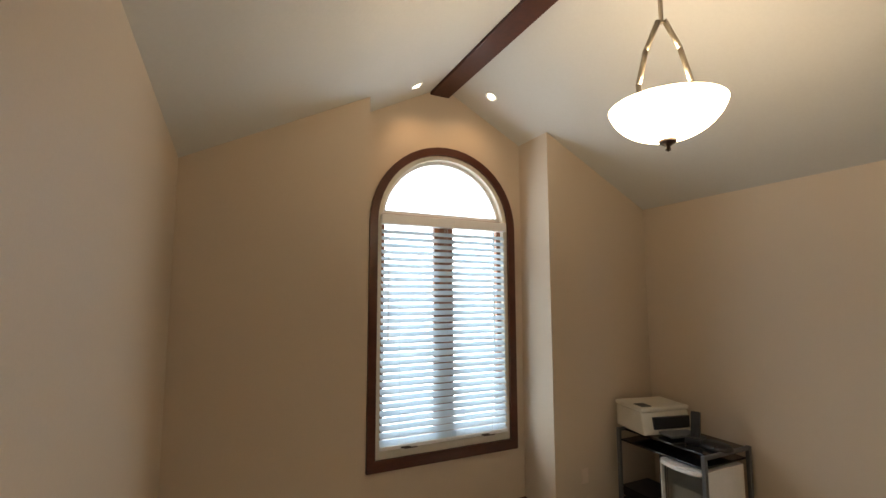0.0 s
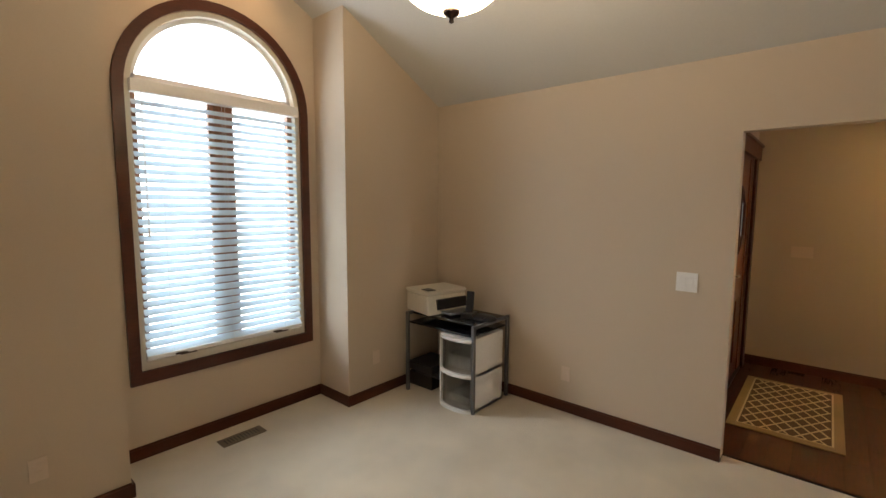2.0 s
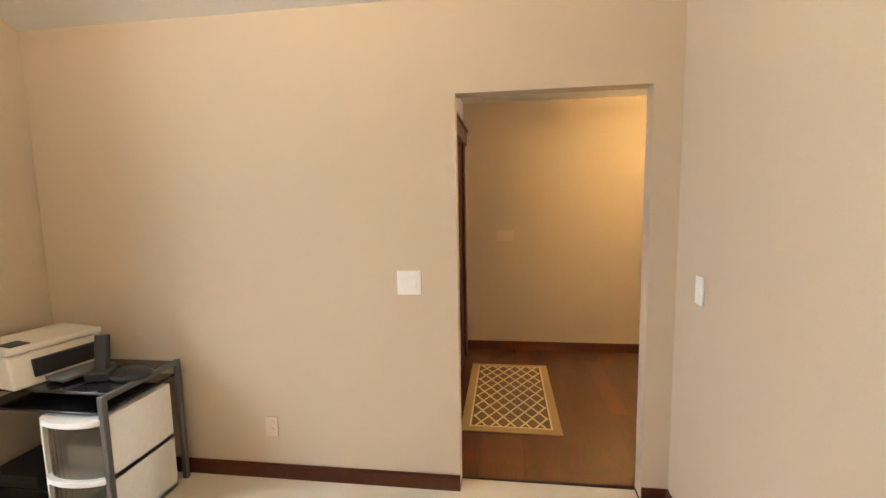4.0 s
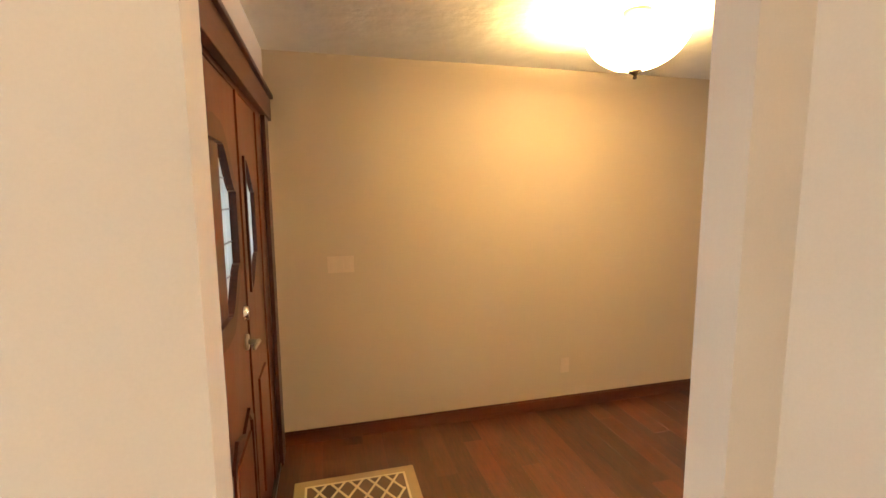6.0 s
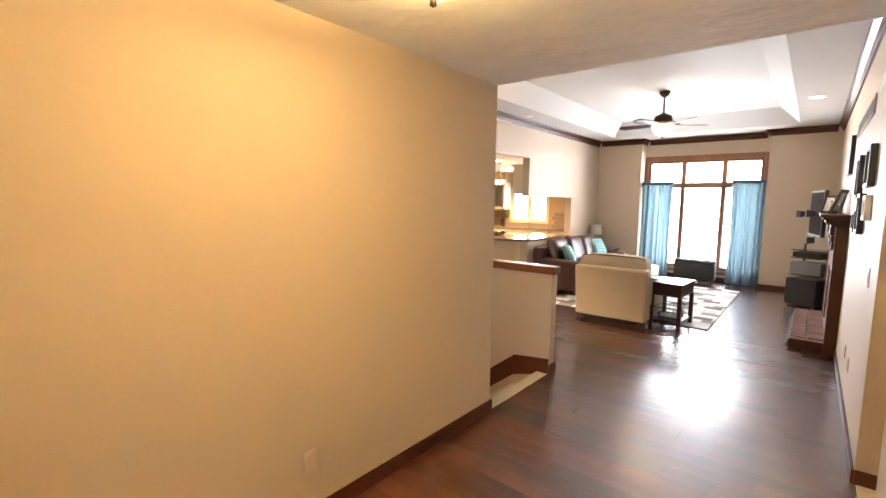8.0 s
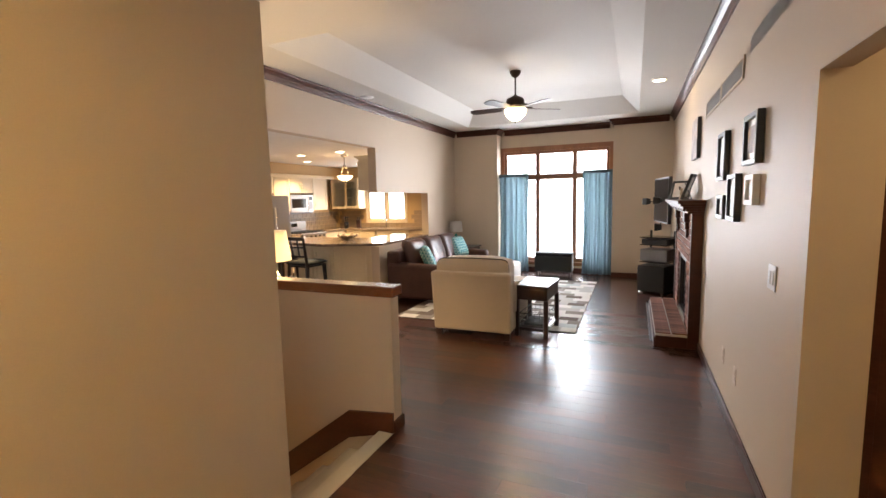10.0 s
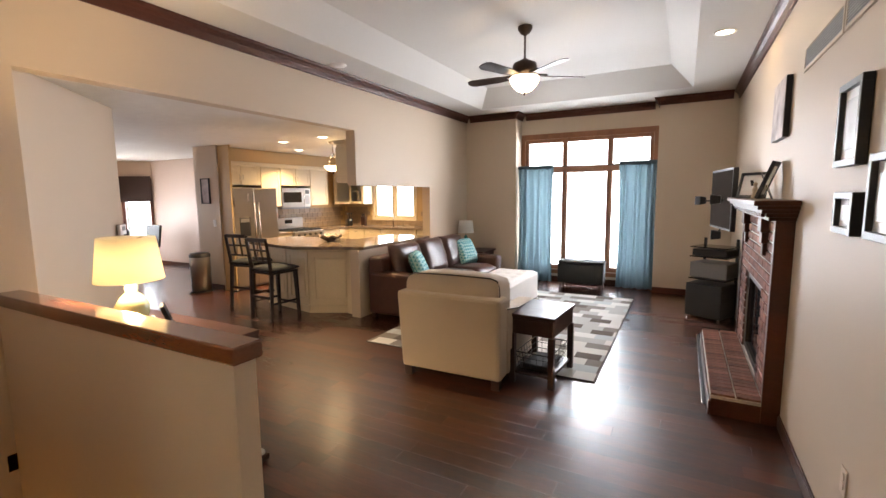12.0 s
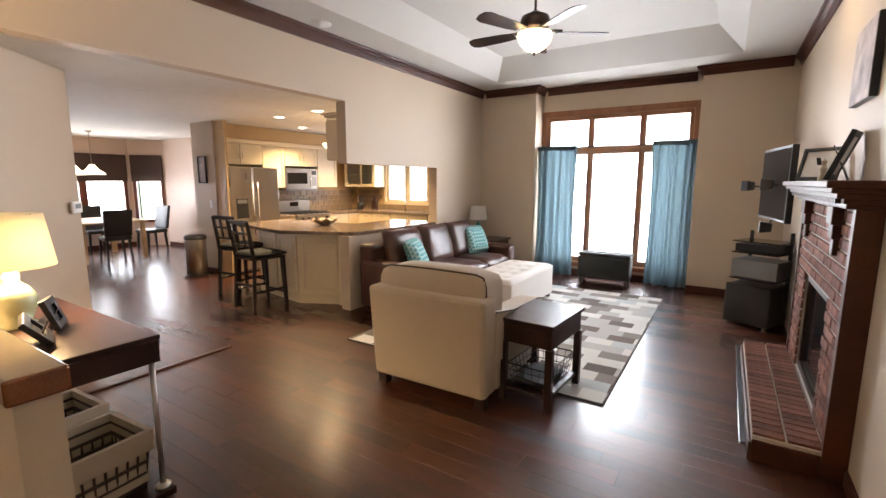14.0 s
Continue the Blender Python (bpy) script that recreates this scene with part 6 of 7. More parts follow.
cabinet(west(7.875, 1.80), 0.85, 0.36, 0.34, 2, "cream arched-door cabinet above the refrigerator")
cabinet(west(8.535, 1.40), 0.46, 0.76, 0.34, 1, "cream arched-door wall cabinet")
cabinet(west(9.16, 1.80), 0.78, 0.36, 0.34, 2, "cream arched-door cabinet above the microwave")
cabinet(west(9.82, 1.40), 0.52, 0.76, 0.34, 1, "cream arched-door wall cabinet")
cabinet(pose(-7.86, 10.88, 1.40, 0, 0, 45), 0.58, 0.76, 0.30, 1, "cream corner cabinet with glass door", glass_door=True)
cabinet(pose(-7.40, 11.048, 1.40), 0.42, 0.76, 0.34, 1, "cream wall cabinet with glass door beside the window", glass_door=True, arched=False)
cabinet(pose(XL - 0.142, 7.30, 1.76, 0, 0, -90), 0.52, 0.46, 0.20, 1, "cream cabinet hung behind the pass-through header")
bm = bmesh.new()
box(bm, -8.05, -7.68, 7.44, 11.05, 2.165, 2.439)
box(bm, -7.68, -7.15, 10.68, 11.05, 2.165, 2.439)
shell("kitchen_soffit", bm, OCHRE, "ochre painted soffit over the cabinets", category="soffit")
hc = thing("cabinet_crown", pose(XL - 0.142, 7.30, 2.2205), "cream crown moulding on the cabinet behind the header", "moulding")
for k, (o, z) in enumerate(((0.0, 0.0), (0.02, 0.025), (0.045, 0.05))):
    bx("moulding", (-0.20 - o, 0.0, -0.26 - o, 0.26 + o, z + 0.0005, z + 0.025), CREAMCAB, hc, bevel=0.003)
cm = thing("cabinet_crown", pose(KW, 0, 2.165), "cream crown moulding along the cabinet tops", "moulding")
for dims in ((0.372, 0.42, 7.445, 10.30, -0.03, 0.045),):
    bx("moulding", dims, CREAMCAB, cm, bevel=0.012)
for y, w, dr_ in ((8.54, 0.42, True), (9.84, 0.54, True), (10.41, 0.58, True)):
    cabinet(west(y, 0.09), w, 0.78, 0.60, 1 if w < 0.6 else 2, "cream base cabinet with drawer", "base_cabinet", arched=False, drawer=dr_)
for x, w in ((-7.0, 0.86), (-6.1, 0.90), (-5.2, 0.86)):
    cabinet(pose(x, 11.048, 0.09), w, 0.78, 0.60, 2, "cream base cabinet under the sink window", "base_cabinet", arched=False, drawer=True)
bm = bmesh.new()
prism(bm, [(-8.049, 8.34), (-7.41, 8.34), (-7.41, 8.755), (-8.049, 8.755)], 0.875, 0.912)
prism(bm, [(-8.049, 9.565), (-7.41, 9.565), (-7.41, 10.40), (-4.54, 10.40), (-4.54, 11.049), (-8.049, 11.049)], 0.875, 0.912)
tagged(part("worktop", bm, GRANITE, bevel=0.006), "polished brown granite kitchen worktop", "worktop")

# backsplash tiles follow at the end with the other pieces
fr = thing("refrigerator", pose(-7.33, 7.88, 0), "stainless steel side-by-side refrigerator with ice dispenser", "refrigerator")
bx("body", (-0.70, -0.06, -0.455, 0.455, 0.02, 1.74), GREYMETAL, fr)
for y0, y1 in ((-0.455, -0.045), (-0.037, 0.455)):
    d_ = bx("door", (-0.055, 0.0, y0, y1, 0.06, 1.745), STEEL, fr, bevel=0.012)
    hy = -0.085 if y0 < -0.1 else 0.005
    bm = bmesh.new()
    rod(bm, (0.05, hy, 0.55), (0.05, hy, 1.50), 0.014, n=10)
    for z in (0.58, 1.47):
        rod(bm, (0.0, hy, z), (0.05, hy, z), 0.010, n=8)
    part("handle", bm, CHROME, d_, "chrome bar handle", smooth=True)
    if y0 < -0.1:
        bx("dispenser", (0.0005, 0.004, -0.36, -0.15, 0.92, 1.24), BLACK, d_, "black ice and water dispenser", bevel=0)
        bx("dispenser_panel", (0.004, 0.006, -0.34, -0.17, 1.16, 1.22), GREYMETAL, d_, bevel=0)
mw = thing("microwave", pose(-7.71, 9.16, 1.34), "stainless over-the-range microwave under the cabinets", "microwave")
bx("body", (-0.335, 0.0, -0.38, 0.38, 0, 0.42), GREYMETAL, mw)
bx("door", (0.0, 0.02, -0.38, 0.20, 0.03, 0.42), STEEL, mw, bevel=0.006)
bx("window", (0.0205, 0.023, -0.335, 0.125, 0.13, 0.335), DARKGLASS, mw, bevel=0)
bx("control_panel", (0.0, 0.02, 0.205, 0.38, 0.03, 0.42), STEEL, mw, bevel=0.004)
bx("display", (0.0205, 0.022, 0.235, 0.35, 0.30, 0.38), BLACK, mw, bevel=0)
bx("keypad", (0.0205, 0.022, 0.235, 0.35, 0.09, 0.27), GREYMETAL, mw, bevel=0)
bm = bmesh.new()
rod(bm, (0.05, 0.17, 0.07), (0.05, 0.17, 0.38), 0.011, n=10)
rod(bm, (0.02, 0.17, 0.08), (0.05, 0.17, 0.08), 0.008)
rod(bm, (0.02, 0.17, 0.37), (0.05, 0.17, 0.37), 0.008)
part("handle", bm, CHROME, mw, smooth=True)
rg_ = thing("range", pose(-7.40, 9.16, 0), "stainless gas range with black grates", "range")
bx("body", (-0.62, -0.02, -0.40, 0.40, 0.02, 0.90), STEEL, rg_)
bx("oven_door", (-0.02, 0.02, -0.39, 0.39, 0.16, 0.74), STEEL, rg_, bevel=0.006)
bx("oven_window", (0.0205, 0.023, -0.27, 0.27, 0.30, 0.60), DARKGLASS, rg_, bevel=0)
bx("control_rail", (-0.02, 0.03, -0.40, 0.40, 0.75, 0.90), STEEL, rg_, bevel=0.01)
for i in range(5):
    bm = bmesh.new()
    rod(bm, (0.03, -0.30 + 0.15 * i, 0.83), (0.06, -0.30 + 0.15 * i, 0.83), 0.022, 0.018, n=14)
    part("knob", bm, BLACK, rg_)
bx("back_guard", (-0.62, -0.56, -0.40, 0.40, 0.90, 1.15), STEEL, rg_, bevel=0.01)
bx("clock", (-0.559, -0.557, -0.10, 0.10, 1.03, 1.11), DARKGLASS, rg_, bevel=0)
for y in (-0.26, 0.0, 0.26):
    bm = bmesh.new()
    for u in (-0.50, -0.40, -0.28, -0.16, -0.06):
        box(bm, u - 0.006, u + 0.006, y - 0.12, y + 0.12, 0.915, 0.935)
    for v in (-0.115, 0.0, 0.115):
        box(bm, -0.52, -0.04, y + v - 0.006, y + v + 0.006, 0.903, 0.921)
    part("grate", bm, BLACK, rg_)
# peninsula
pen = thing("peninsula_cabinet", pose(0, 0, 0), "maple panelled kitchen peninsula with angled end", "cabinet")
base = [(-6.20, 7.10), (-5.19, 6.92), (-4.65, 7.19), (-4.56, 7.24), (-4.56, 8.80), (-5.12, 8.80), (-5.12, 7.85), (-6.20, 7.85)]
bm = bmesh.new()
prism(bm, base, 0.0, 0.875)
part("body", bm, CREAMCAB, pen)


def face_panels(a, b, count, parent):
    a, b = Vector(a), Vector(b)
    L = (b - a).length
    ang = math.atan2(b.y - a.y, b.x - a.x)
    M = Matrix.Translation((a.x, a.y, 0)) @ Matrix.Rotation(ang, 4, "Z")
    for i in range(count):
        x0, x1 = L * i / count + 0.02, L * (i + 1) / count - 0.02
        bm = bmesh.new()
        band_xz(bm, [(x0, 0.12), (x1, 0.12), (x1, 0.84), (x0, 0.84)], [(x0 + 0.06, 0.19), (x1 - 0.06, 0.19), (x1 - 0.06, 0.77), (x0 + 0.06, 0.77)], -0.018, -0.001)
        bmesh.ops.transform(bm, matrix=M, verts=bm.verts)
        fp = part("panel_frame", bm, CREAMCAB, parent)
        bm = bmesh.new()
        box(bm, x0 + 0.085, x1 - 0.085, -0.012, -0.001, 0.215, 0.745)
        bmesh.ops.transform(bm, matrix=M, verts=bm.verts)
        part("raised_panel", bm, CREAMCAB, fp, bevel=0.004)
    bm = bmesh.new()
    box(bm, 0, L, -0.022, -0.001, 0.0, 0.10)
    bmesh.ops.transform(bm, matrix=M, verts=bm.verts)
    part("toe_board", bm, CREAMCAB, parent)


face_panels(base[0], base[1], 2, pen)
face_panels(base[1], base[2], 1, pen)
bm = bmesh.new()
box(bm, -4.70, -4.56, 7.10, 7.22, 0, 0.875)
part("corner_post", bm, CREAMCAB, pen, bevel=0.006)
bm = bmesh.new()
prism(bm, [(-6.60, 7.02), (-5.30, 6.74), (-4.60, 7.02), (-4.39, 7.10), (-4.39, 8.825), (-5.16, 8.825), (-5.16, 7.92), (-6.60, 7.92)], 0.885, 0.925)
tagged(part("bar_worktop", bm, GRANITE, bevel=0.010), "polished brown granite breakfast bar top", "worktop")
bwl = thing("decorative_bowl", pose(-5.33, 7.50, 0.926), "scalloped bronze and cream bowl on the bar", "bowl")
bm = bmesh.new()
prof = [(0.05, 0.0), (0.07, 0.01), (0.13, 0.05), (0.175, 0.085), (0.17, 0.088), (0.12, 0.055), (0.05, 0.014), (0.001, 0.012)]
lathe(bm, prof, 32)
for v in bm.verts:
    r = math.hypot(v.co.x, v.co.y)
    v.co.z += 0.018 * math.sin(8 * math.atan2(v.co.y, v.co.x)) * (r / 0.17) ** 3
part("dish", bm, GRANITE, bwl, smooth=True)
for i in range(5):
    bm = bmesh.new()
    bmesh.ops.create_icosphere(bm, subdivisions=2, radius=0.036, matrix=Matrix.Translation((0.06 * math.cos(1.3 * i), 0.06 * math.sin(1.3 * i), 0.06)))
    part("filler_ball", bm, LINEN, bwl, smooth=True)
ut = thing("utensil_crock", pose(-7.55, 10.62, 0.913), "dark crock holding cooking utensils", "utensil holder")
bm = bmesh.new()
lathe(bm, [(0.001, 0.0), (0.055, 0.0), (0.06, 0.15), (0.052, 0.15), (0.05, 0.02)], 20)
part("crock", bm, BLACK, ut, smooth=True)
for i in range(5):
    bm = bmesh.new()
    rod(bm, (0, 0, 0.03), (0.05 * math.cos(i * 1.3), 0.05 * math.sin(i * 1.3), 0.26), 0.006)
    bmesh.ops.create_icosphere(bm, subdivisions=1, radius=0.022, matrix=Matrix.Translation((0.05 * math.cos(i * 1.3), 0.05 * math.sin(i * 1.3), 0.27)))
    part("utensil", bm, STEEL if i % 2 else BLACK, ut)
kb = thing("knife_block", pose(-7.25, 10.75, 0.913, 0, 0, 20), "dark wooden knife block", "knife block")
bx("block", (-0.05, 0.05, -0.08, 0.08, 0, 0.20), ESPRESSO, kb, bevel=0.008)
for i in range(4):
    bx("knife_handle", (-0.035 + 0.02 * i, -0.022 + 0.02 * i, -0.05, -0.03, 0.20, 0.27), BLACK, kb)
fc = thing("faucet", pose(-6.55, 10.93, 0.913), "chrome gooseneck kitchen faucet at the sink", "faucet")
bm = bmesh.new()
pts = [(0, 0, 0), (0, 0, 0.22)] + [(0, -0.07 + 0.07 * math.cos(a), 0.22 + 0.07 * math.sin(a)) for a in (0.6, 1.2, 1.9, 2.6, 3.14)] + [(0, -0.14, 0.17)]
for a, b in zip(pts, pts[1:]):
    rod(bm, a, b, 0.011, n=8)
part("spout", bm, CHROME, fc, smooth=True)
kw = tagged(new("window_3"), "white-lit oak kitchen casement window over the sink", "window", "", "structure")
bm = bmesh.new()
band_xz(bm, [(-7.21, 1.02), (-5.99, 1.02), (-5.99, 2.04), (-7.21, 2.04)], [(-7.15, 1.08), (-6.05, 1.08), (-6.05, 1.98), (-7.15, 1.98)], 11.028, 11.049)
part("casing", bm, CREAMCAB, kw)
for a, b in ((-7.15, -6.62), (-6.58, -6.05)):
    bm = bmesh.new()
    band_xz(bm, [(a, 1.08), (b, 1.08), (b, 1.98), (a, 1.98)], [(a + 0.05, 1.13), (b - 0.05, 1.13), (b - 0.05, 1.93), (a + 0.05, 1.93)], 11.07, 11.12)
    s_ = part("sash", bm, CREAMCAB, kw)
    bm = bmesh.new()
    box(bm, a + 0.045, b - 0.045, 11.09, 11.095, 1.125, 1.935)
    g = part("pane", bm, GLASS, s_)
    g.visible_shadow = False
bx("mullion", (-6.62, -6.58, 11.055, 11.13, 1.08, 1.98), CREAMCAB, kw)


def pendant(x, y, zb, r, label):
    ob = thing("pendant_lamp", pose(x, y, zb), label, "pendant light")
    bm = bmesh.new()
    lathe(bm, [(r, 0), (r * 0.93, 0.03), (r * 0.5, 0.10), (r * 0.28, 0.16), (r * 0.22, 0.19), (r * 0.18, 0.19), (r * 0.45, 0.10), (r * 0.88, 0.03), (r * 0.97, 0)], 32)
    part("glass_shade", bm, BOWL, ob, "lit white glass shade", smooth=True)
    bm = bmesh.new()
    rod(bm, (0, 0, 0.18), (0, 0, H1 - zb), 0.006)
    part("stem", bm, NICKEL, ob)
    bm = bmesh.new()
    lathe(bm, [(0.055, H1 - zb), (0.05, H1 - zb - 0.02), (0.01, H1 - zb - 0.03)], 16)
    part("canopy", bm, NICKEL, ob, smooth=True)


hanging_bowl("kitchen_pendant", pose(-5.75, 8.10, 1.98, 0, 0, 30), 0.145, H1 - 1.98, "small lit glass bowl pendant hung over the breakfast bar", scale=0.55)
pendant(-11.05, 6.99, 1.63, 0.21, "lit white glass pendant lamp over the dining table")
pendant(-11.80, 6.95, 1.63, 0.21, "lit white glass pendant lamp over the dining table")


# ---- bar stools ----
def bar_stool(m):
    ob = thing("bar_stool", m, "dark wood counter stool with lattice back and black seat pad", "bar stool", "stools at the breakfast bar")
    bm = bmesh.new()
    box(bm, -0.21, 0.21, -0.20, 0.22, 0.60, 0.625)
    part("seat_frame", bm, BLACKWOOD, ob, bevel=0.008)
    bm = bmesh.new()
    cushion(bm, 0.44, 0.44, 0.075, Matrix.Translation((0, 0.01, 0.658)), puff=0.3)
    part("seat", bm, BLACKCLOTH, ob, smooth=True)
    for sx in (-1, 1):
        bm = bmesh.new()
        rod(bm, (sx * 0.20, 0.21, 0), (sx * 0.185, 0.19, 0.60), 0.024, 0.031, n=4)
        part("leg", bm, BLACKWOOD, ob)
        bm = bmesh.new()
        rod(bm, (sx * 0.20, -0.22, 0), (sx * 0.185, -0.18, 0.62), 0.024, 0.031, n=4)
        rod(bm, (sx * 0.185, -0.18, 0.60), (sx * 0.195, -0.25, 1.06), 0.031, 0.024, n=4)
        part("leg", bm, BLACKWOOD, ob)
        bm = bmesh.new()
        rod(bm, (sx * 0.195, -0.21, 0.22), (sx * 0.195, 0.20, 0.22), 0.016, n=6)
        part("stretcher", bm, BLACKWOOD, ob)
    for y, z in ((0.20, 0.17), (-0.21, 0.30)):
        bm = bmesh.new()
        rod(bm, (-0.195, y, z), (0.195, y, z), 0.016, n=6)
        part("stretcher", bm, BLACKWOOD, ob)
    for z, y in ((1.02, -0.245), (0.90, -0.226), (0.76, -0.206)):
        bx("back_rail", (-0.19, 0.19, y - 0.012, y + 0.012, z, z + (0.05 if z > 1 else 0.025)), BLACKWOOD, ob)
    for u in (-0.065, 0.065):
        bm = bmesh.new()
        rod(bm, (u, -0.206, 0.76), (u, -0.245, 1.03), 0.015, n=6)
        part("back_slat", bm, BLACKWOOD, ob)
    return ob


s1 = bar_stool(pose(-5.47, 6.57, 0, 0, 0, -4))
copy_thing(s1, pose(-6.27, 6.86, 0, 0, 0, 4))
tc = thing("trash_can", pose(-7.86, 7.11, 0), "brushed stainless steel step trash can by the wall", "trash can")
bm = bmesh.new()
lathe(bm, [(0.001, 0.02), (0.155, 0.02), (0.158, 0.60), (0.15, 0.62)], 32)
part("bin", bm, STEEL, tc, smooth=True)
bm = bmesh.new()
lathe(bm, [(0.162, 0.60), (0.162, 0.64), (0.14, 0.665), (0.001, 0.672)], 32)
part("lid", bm, BLACK, tc, "black lid", smooth=True)
bm = bmesh.new()
lathe(bm, [(0.16, 0.0), (0.162, 0.03), (0.15, 0.03)], 32)
box(bm, -0.04, 0.04, -0.21, -0.14, 0.005, 0.02)
part("pedal_base", bm, BLACK, tc)
photo_frame(pose(-7.96, 7.378, 1.48), 0.23, 0.43, 0, "narrow dark framed picture on the kitchen wall", inner=CANVAS, border=0.018, wall_hung=True, mount=CANVAS)

# ---- dining nook ----
nw = tagged(new("window_4"), "stained wood dining windows with dark roman shades", "window", "", "structure")


def nook_sash(M, L, z0=0.55, z1=2.05, split=1):
    for i in range(split):
        a, b = L * i / split, L * (i + 1) / split
        bm = bmesh.new()
        band_xz(bm, [(a, z0), (b, z0), (b, z1), (a, z1)], [(a + 0.07, z0 + 0.07), (b - 0.07, z0 + 0.07), (b - 0.07, z1 - 0.07), (a + 0.07, z1 - 0.07)], -0.02, 0.06)
        bmesh.ops.transform(bm, matrix=M, verts=bm.verts)
        s_ = part("sash", bm, DOORWOOD, nw)
        bm = bmesh.new()
        box(bm, a + 0.06, b - 0.06, 0.02, 0.025, z0 + 0.06, z1 - 0.06)
        bmesh.ops.transform(bm, matrix=M, verts=bm.verts)
        g = part("pane", bm, GLASS, s_)
        g.visible_shadow = False
    sh = thing("roman_shade", M @ Matrix.Translation((L / 2, -0.04, 1.50)), "dark woven roman shade half raised", "window shade", "shades in the dining nook")
    for j in range(4):
        bx("fold", (-L / 2, L / 2, -0.03 - 0.006 * (j % 2), 0.0, j * 0.15, j * 0.15 + 0.15), ROMAN, sh, bevel=0.0)


nook_sash(Matrix.Translation((-12.5, 5.6, 0)) @ Matrix.Rotation(radians(90), 4, "Z"), 2.56, split=3)
ang = math.atan2(8.76 - 8.24, -11.9 + 12.5)
nook_sash(Matrix.Translation((-12.5, 8.24, 0)) @ Matrix.Rotation(ang, 4, "Z") @ Matrix.Translation((0.06, 0, 0)), 0.66)
dt = thing("dining_table", pose(-11.15, 6.95, 0), "light oak dining table in the nook", "dining table")
bx("tabletop", (-0.75, 0.75, -0.50, 0.65, 0.72, 0.755), CABINET, dt, bevel=0.008)
for a in (-0.66, 0.66):
    for b in (-0.42, 0.57):
        bx("leg", (a - 0.04, a + 0.04, b - 0.04, b + 0.04, 0, 0.72), CABINET, dt)


def dining_chair(m):
    ob = thing("dining_chair", m, "black leather parsons dining chair", "dining chair", "chairs round the dining table")
    bm = bmesh.new()
    box(bm, -0.22, 0.22, -0.22, 0.22, 0.40, 0.48)
    part("seat", bm, BLACK, ob, bevel=0.02)
    bm = bmesh.new()
    box(bm, -0.22, 0.22, -0.25, -0.19, 0.48, 0.98)
    for v in bm.verts:
        if v.co.z > 0.8:
            v.co.y -= 0.07
            v.co.x *= 1.08
    part("backrest", bm, BLACK, ob, bevel=0.02)
    for sx in (-1, 1):
        for sy in (-1, 1):
            bm = bmesh.new()
            rod(bm, (sx * 0.20, sy * 0.20, 0), (sx * 0.18, sy * 0.18, 0.40), 0.022, 0.030, n=4)
            part("leg", bm, BLACKWOOD, ob)
    return ob


dc = dining_chair(pose(-10.55, 7.05, 0, 0, 0, 85))
copy_thing(dc, pose(-11.3, 8.05, 0, 0, 0, 185))
copy_thing(dc, pose(-10.75, 6.4, 0, 0, 0, 60))
copy_thing(dc, pose(-12.05, 7.3, 0, 0, 0, -90))

# ---- outside: far trees ----
def far_tree(x, y, s, seed):
    rng = random.Random(seed)
    ob = thing("tree", pose(x, y, -0.45), "leafy green tree at the end of the lawn", "tree", "trees beyond the lawn")
    bm = bmesh.new()
    rod(bm, (0, 0, 0), (0.1 * s, 0, 2.6 * s), 0.22 * s, 0.10 * s, n=8)
    for i in range(5):
        a = rng.uniform(0, 6.28)
        rod(bm, (0.05, 0, 1.6 * s + 0.2 * i), (1.3 * s * math.cos(a), 1.3 * s * math.sin(a), 3.2 * s + 0.3 * i), 0.07 * s, 0.02 * s, n=6)
    part("trunk", bm, ESPRESSO, ob)
    pts, faces = [], []
    for i in range(900):
        u = Vector((rng.gauss(0, 1), rng.gauss(0, 1), rng.gauss(0, 1))).normalized()
        r = rng.uniform(0.35, 1.0) ** 0.6 * (1 + 0.35 * noise.noise(u * 2.2 + Vector((seed, 0, 0))))
        c = Vector((u.x * 2.0 * s * r, u.y * 2.0 * s * r, 4.2 * s + u.z * 2.2 * s * r))
        e1 = Vector((rng.gauss(0, 1), rng.gauss(0, 1), rng.gauss(0, 1))).normalized() * 0.22 * s
        e2 = e1.cross(u).normalized() * 0.16 * s
        b0 = len(pts)
        pts += [c - e1, c + e2, c + e1, c - e2]
        faces.append((b0, b0 + 1, b0 + 2, b0 + 3))
    me = bpy.data.meshes.new("crown")
    me.from_pydata([tuple(q) for q in pts], [], faces)
    me.materials.append(LEAF)
    cr_ = new("crown", me)
    cr_.parent = ob


for i, (x, y, s) in enumerate(((-14, 62, 1.6), (-4, 70, 1.9), (7, 64, 1.5), (17, 74, 2.0), (-26, 66, 1.8), (-10, -58, 1.7), (3, -64, 1.9), (14, -56, 1.5), (-60, 20, 1.7), (-64, 6, 1.9))):
    far_tree(x, y, s, i + 1)

# ---- pieces: backsplash tiles, bricks, planks ----
def pieces(name, items, mats, parent, dims):
    """Objects on shared meshes: items of (mesh key, matrix)."""
    cache = {}
    for key, m in items:
        if key not in cache:
            bm = bmesh.new()
            d = dims[key]
            box(bm, -d[0] / 2, d[0] / 2, -d[1] / 2, d[1] / 2, 0, d[2])
            top = [e for e in bm.edges if all(v.co.z > d[2] * 0.5 for v in e.verts)]
            bmesh.ops.bevel(bm, geom=top, offset=d[3], segments=1, affect="EDGES")
            me = bpy.data.meshes.new(name)
            bm.to_mesh(me)
            bm.free()
            me.materials.append(mats)
            cache[key] = me
        ob = new(name, cache[key])
        ob.parent = parent
        ob.matrix_basis = m


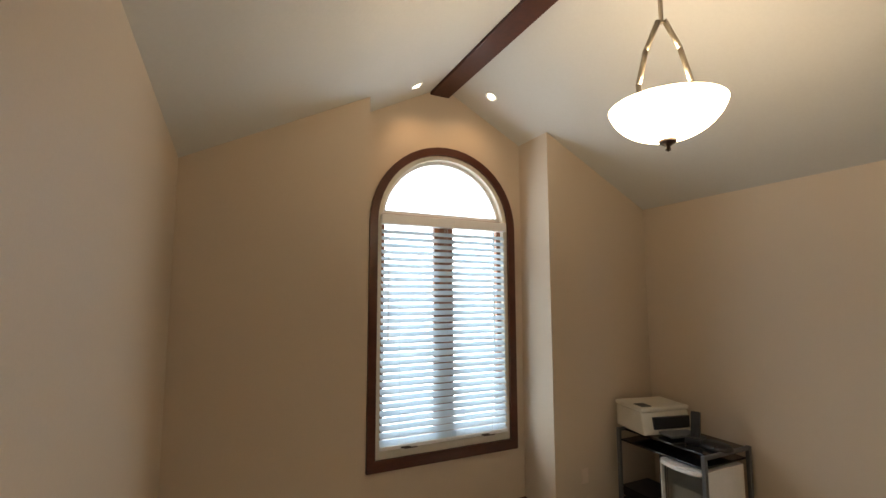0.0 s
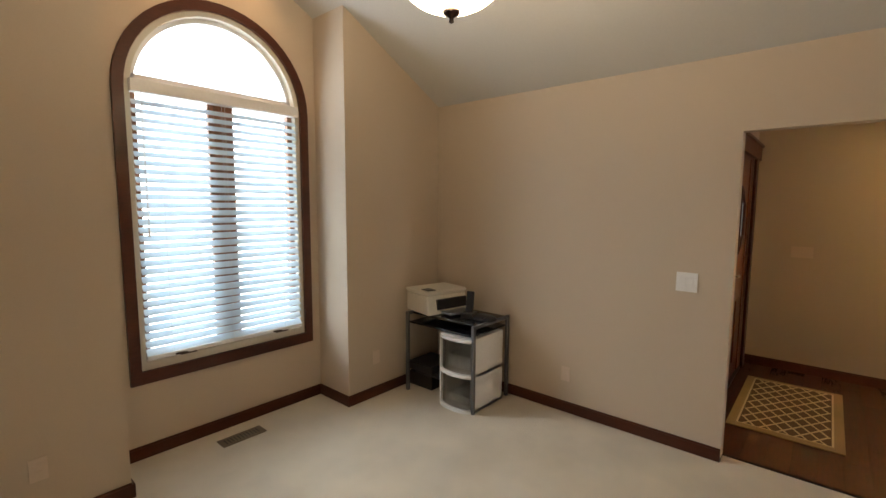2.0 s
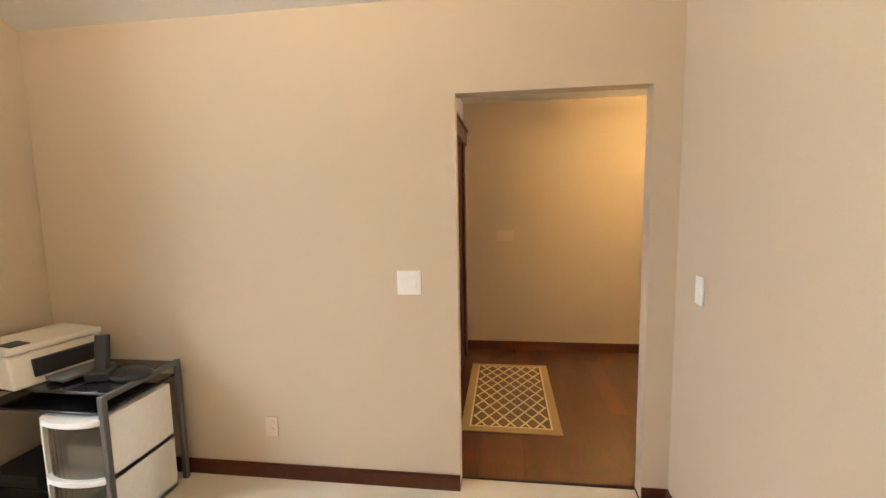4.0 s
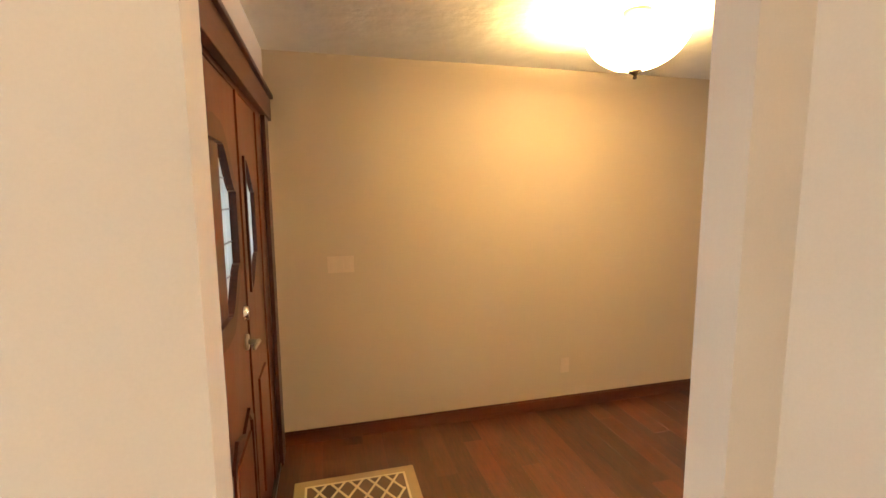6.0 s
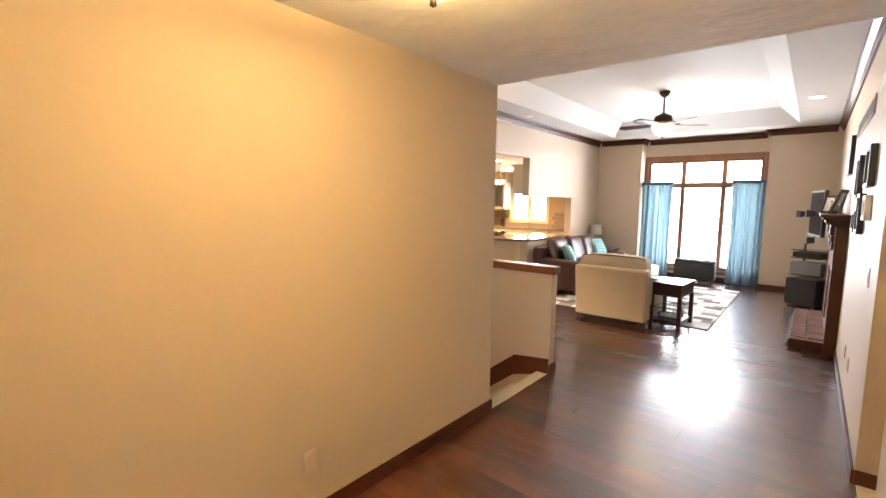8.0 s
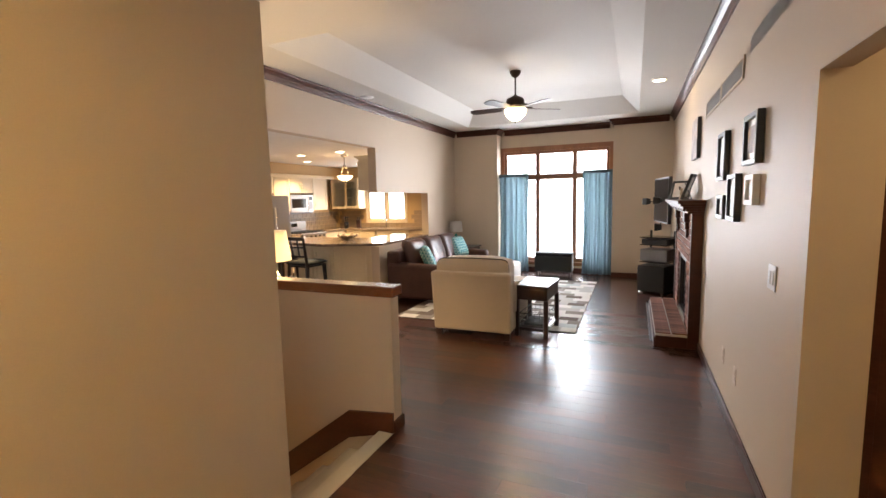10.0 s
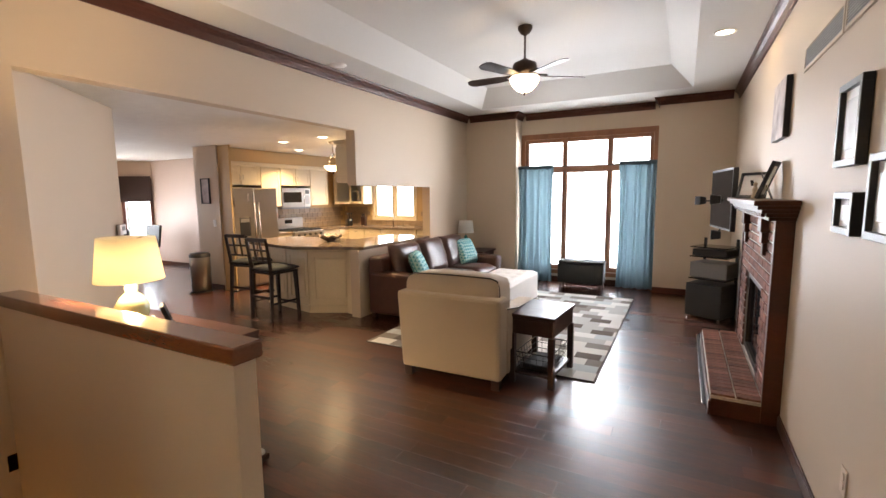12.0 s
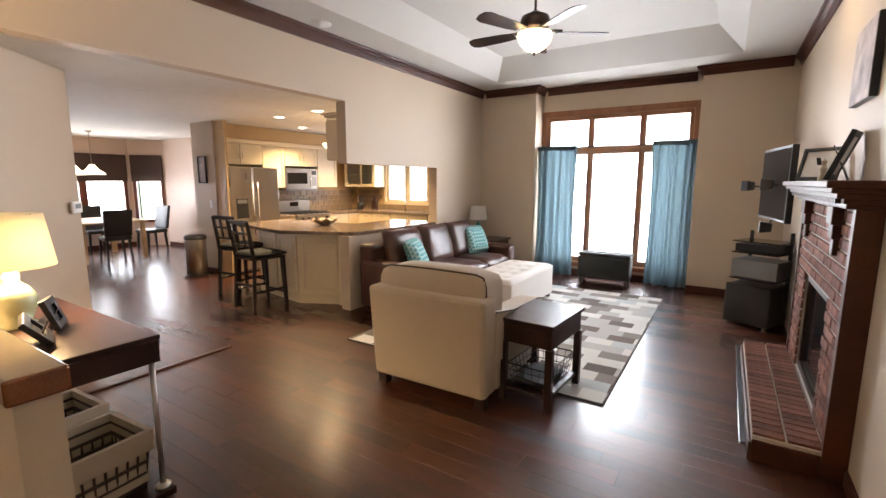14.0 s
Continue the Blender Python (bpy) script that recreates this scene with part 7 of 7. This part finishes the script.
splash = tagged(new("backsplash"), "tan stone tile backsplash behind the worktop", "backsplash", "", "structure")
items = []
for r in range(4):
    for c_ in range(17):
        y = 8.47 + 0.155 * c_ + (0.077 if r % 2 else 0)
        if y < 10.95:
            items.append(("t", pose(KW + 0.0005, y, 0.965 + 0.105 * r, 0, 90, 0)))
    for c_ in range(23):
        x = -7.98 + 0.155 * c_ + (0.077 if r % 2 else 0)
        if x < -4.6 and not (-7.32 < x < -5.88 and 0.965 + 0.105 * r > 1.0):
            items.append(("u", pose(x, 11.0495, 0.965 + 0.105 * r, 90, 0, 0)))
pieces("tile", items, TILE, splash, {"t": (0.10, 0.15, 0.008, 0.002), "u": (0.15, 0.10, 0.008, 0.002)})

rb = random.Random(5)
items = []
BL, BH = 0.195, 0.060
rows_n = int((FT - FH - 0.004) / (BH + 0.0125))
for r in range(rows_n):
    z = FH + 0.004 + BH / 2 + r * (BH + 0.0125)
    y = FY0 + 0.062 - (0.10 if r % 2 else 0.0)
    while y < FY1 - 0.06:
        a, b = max(y, FY0 + 0.062), min(y + BL, FY1 - 0.062)
        spans = [(a, b)]
        if z - BH / 2 < OZ:
            spans = []
            if a < OY0:
                spans.append((a, min(b, OY0)))
            if b > OY1:
                spans.append((max(a, OY1), b))
        for a, b in spans:
            if b - a > 0.03:
                L = round((b - a) / 0.02) * 0.02
                items.append((max(0.04, L), pose(FX + 0.010 + rb.uniform(-0.002, 0.002), (a + b) / 2, z, 0, -90, 0) @ pose(0, 0, 0, 0, 0, rb.uniform(-0.6, 0.6))))
        y += BL + 0.0125
pieces("brick", items, BRICK, fire, {k: (BH, k - 0.002, 0.014, 0.004) for k, _ in items})
items = []
hy = FY0 + 0.03
i = 0
while hy < FY1 - 0.03:
    for cx, w in ((FX - 0.235, 0.145), (FX - 0.078, 0.145)):
        items.append(("h", pose(cx, hy + 0.03, FH - 0.014 + rb.uniform(-0.001, 0.0015), 0, 0, rb.uniform(-0.8, 0.8))))
    hy += 0.0735
pieces("brick", items, BRICK, fire, {"h": (0.145, 0.063, 0.018, 0.004)})

# hardwood planks run along x; the nearest stretch of the plan as single boards
plan_floor = bpy.data.objects["floor"]
rp = random.Random(11)
PW = 0.127
near, rest = [], []


def lay(x0, x1, y0, y1):
    y = y0
    while y < y1 - 1e-4:
        w = min(PW, y1 - y)
        x = x0 - rp.uniform(0, 1.0)
        while x < x1:
            L = rp.choice((0.9, 1.05, 1.2))
            a, b = max(x, x0), min(x + L, x1)
            if b - a > 0.02:
                (near if b > -4.7 else rest).append((a, b, y, y + w))
            x += L
        y += w


lay(XF, XR, YF - 0.004, YS)
lay(XF, XR, YS, 3.665)
lay(-4.50, XR, 3.665, YB)
lay(-3.43, -1.13, YB, YW)
lay(-12.6, -4.501, 3.62, 11.05)
near.sort(key=lambda q: abs((q[2] + q[3]) / 2 - 4.6))
rest += near[300:]
near = near[:300]
cache = {}
for a, b, y0, y1 in near:
    key = (round(b - a, 2), round(y1 - y0, 3))
    if key not in cache:
        L, W = key
        bm = bmesh.new()
        box(bm, -L / 2 + 0.0004, L / 2 - 0.0004, -W / 2 + 0.0003, W / 2 - 0.0003, -0.012, 0.0)
        top = [e for e in bm.edges if all(v.co.z > -0.001 for v in e.verts)]
        bmesh.ops.bevel(bm, geom=top, offset=0.0004, segments=1, affect="EDGES")
        me = bpy.data.meshes.new("plank")
        bm.to_mesh(me)
        bm.free()
        me.materials.append(PLANK)
        cache[key] = me
    ob = new("plank", cache[key])
    ob.parent = plan_floor
    ob.location = ((a + b) / 2, (y0 + y1) / 2, 0)
verts, faces = [], []
for a, b, y0, y1 in rest:
    i0 = len(verts)
    c_ = 0.0004
    a, b, y0, y1 = a + 0.0004, b - 0.0004, y0 + 0.0003, y1 - 0.0003
    verts += [(a, y0, -c_), (b, y0, -c_), (b, y1, -c_), (a, y1, -c_), (a + c_, y0 + c_, 0), (b - c_, y0 + c_, 0), (b - c_, y1 - c_, 0), (a + c_, y1 - c_, 0)]
    faces += [(i0 + 4, i0 + 5, i0 + 6, i0 + 7)] + [(i0 + j, i0 + (j + 1) % 4, i0 + 4 + (j + 1) % 4, i0 + 4 + j) for j in range(4)]
me = bpy.data.meshes.new("far_planks")
me.from_pydata(verts, [], faces)
me.materials.append(PLANK)
fp = new("far_planks", me)
fp.parent = plan_floor
fp["kind"] = "stuff"
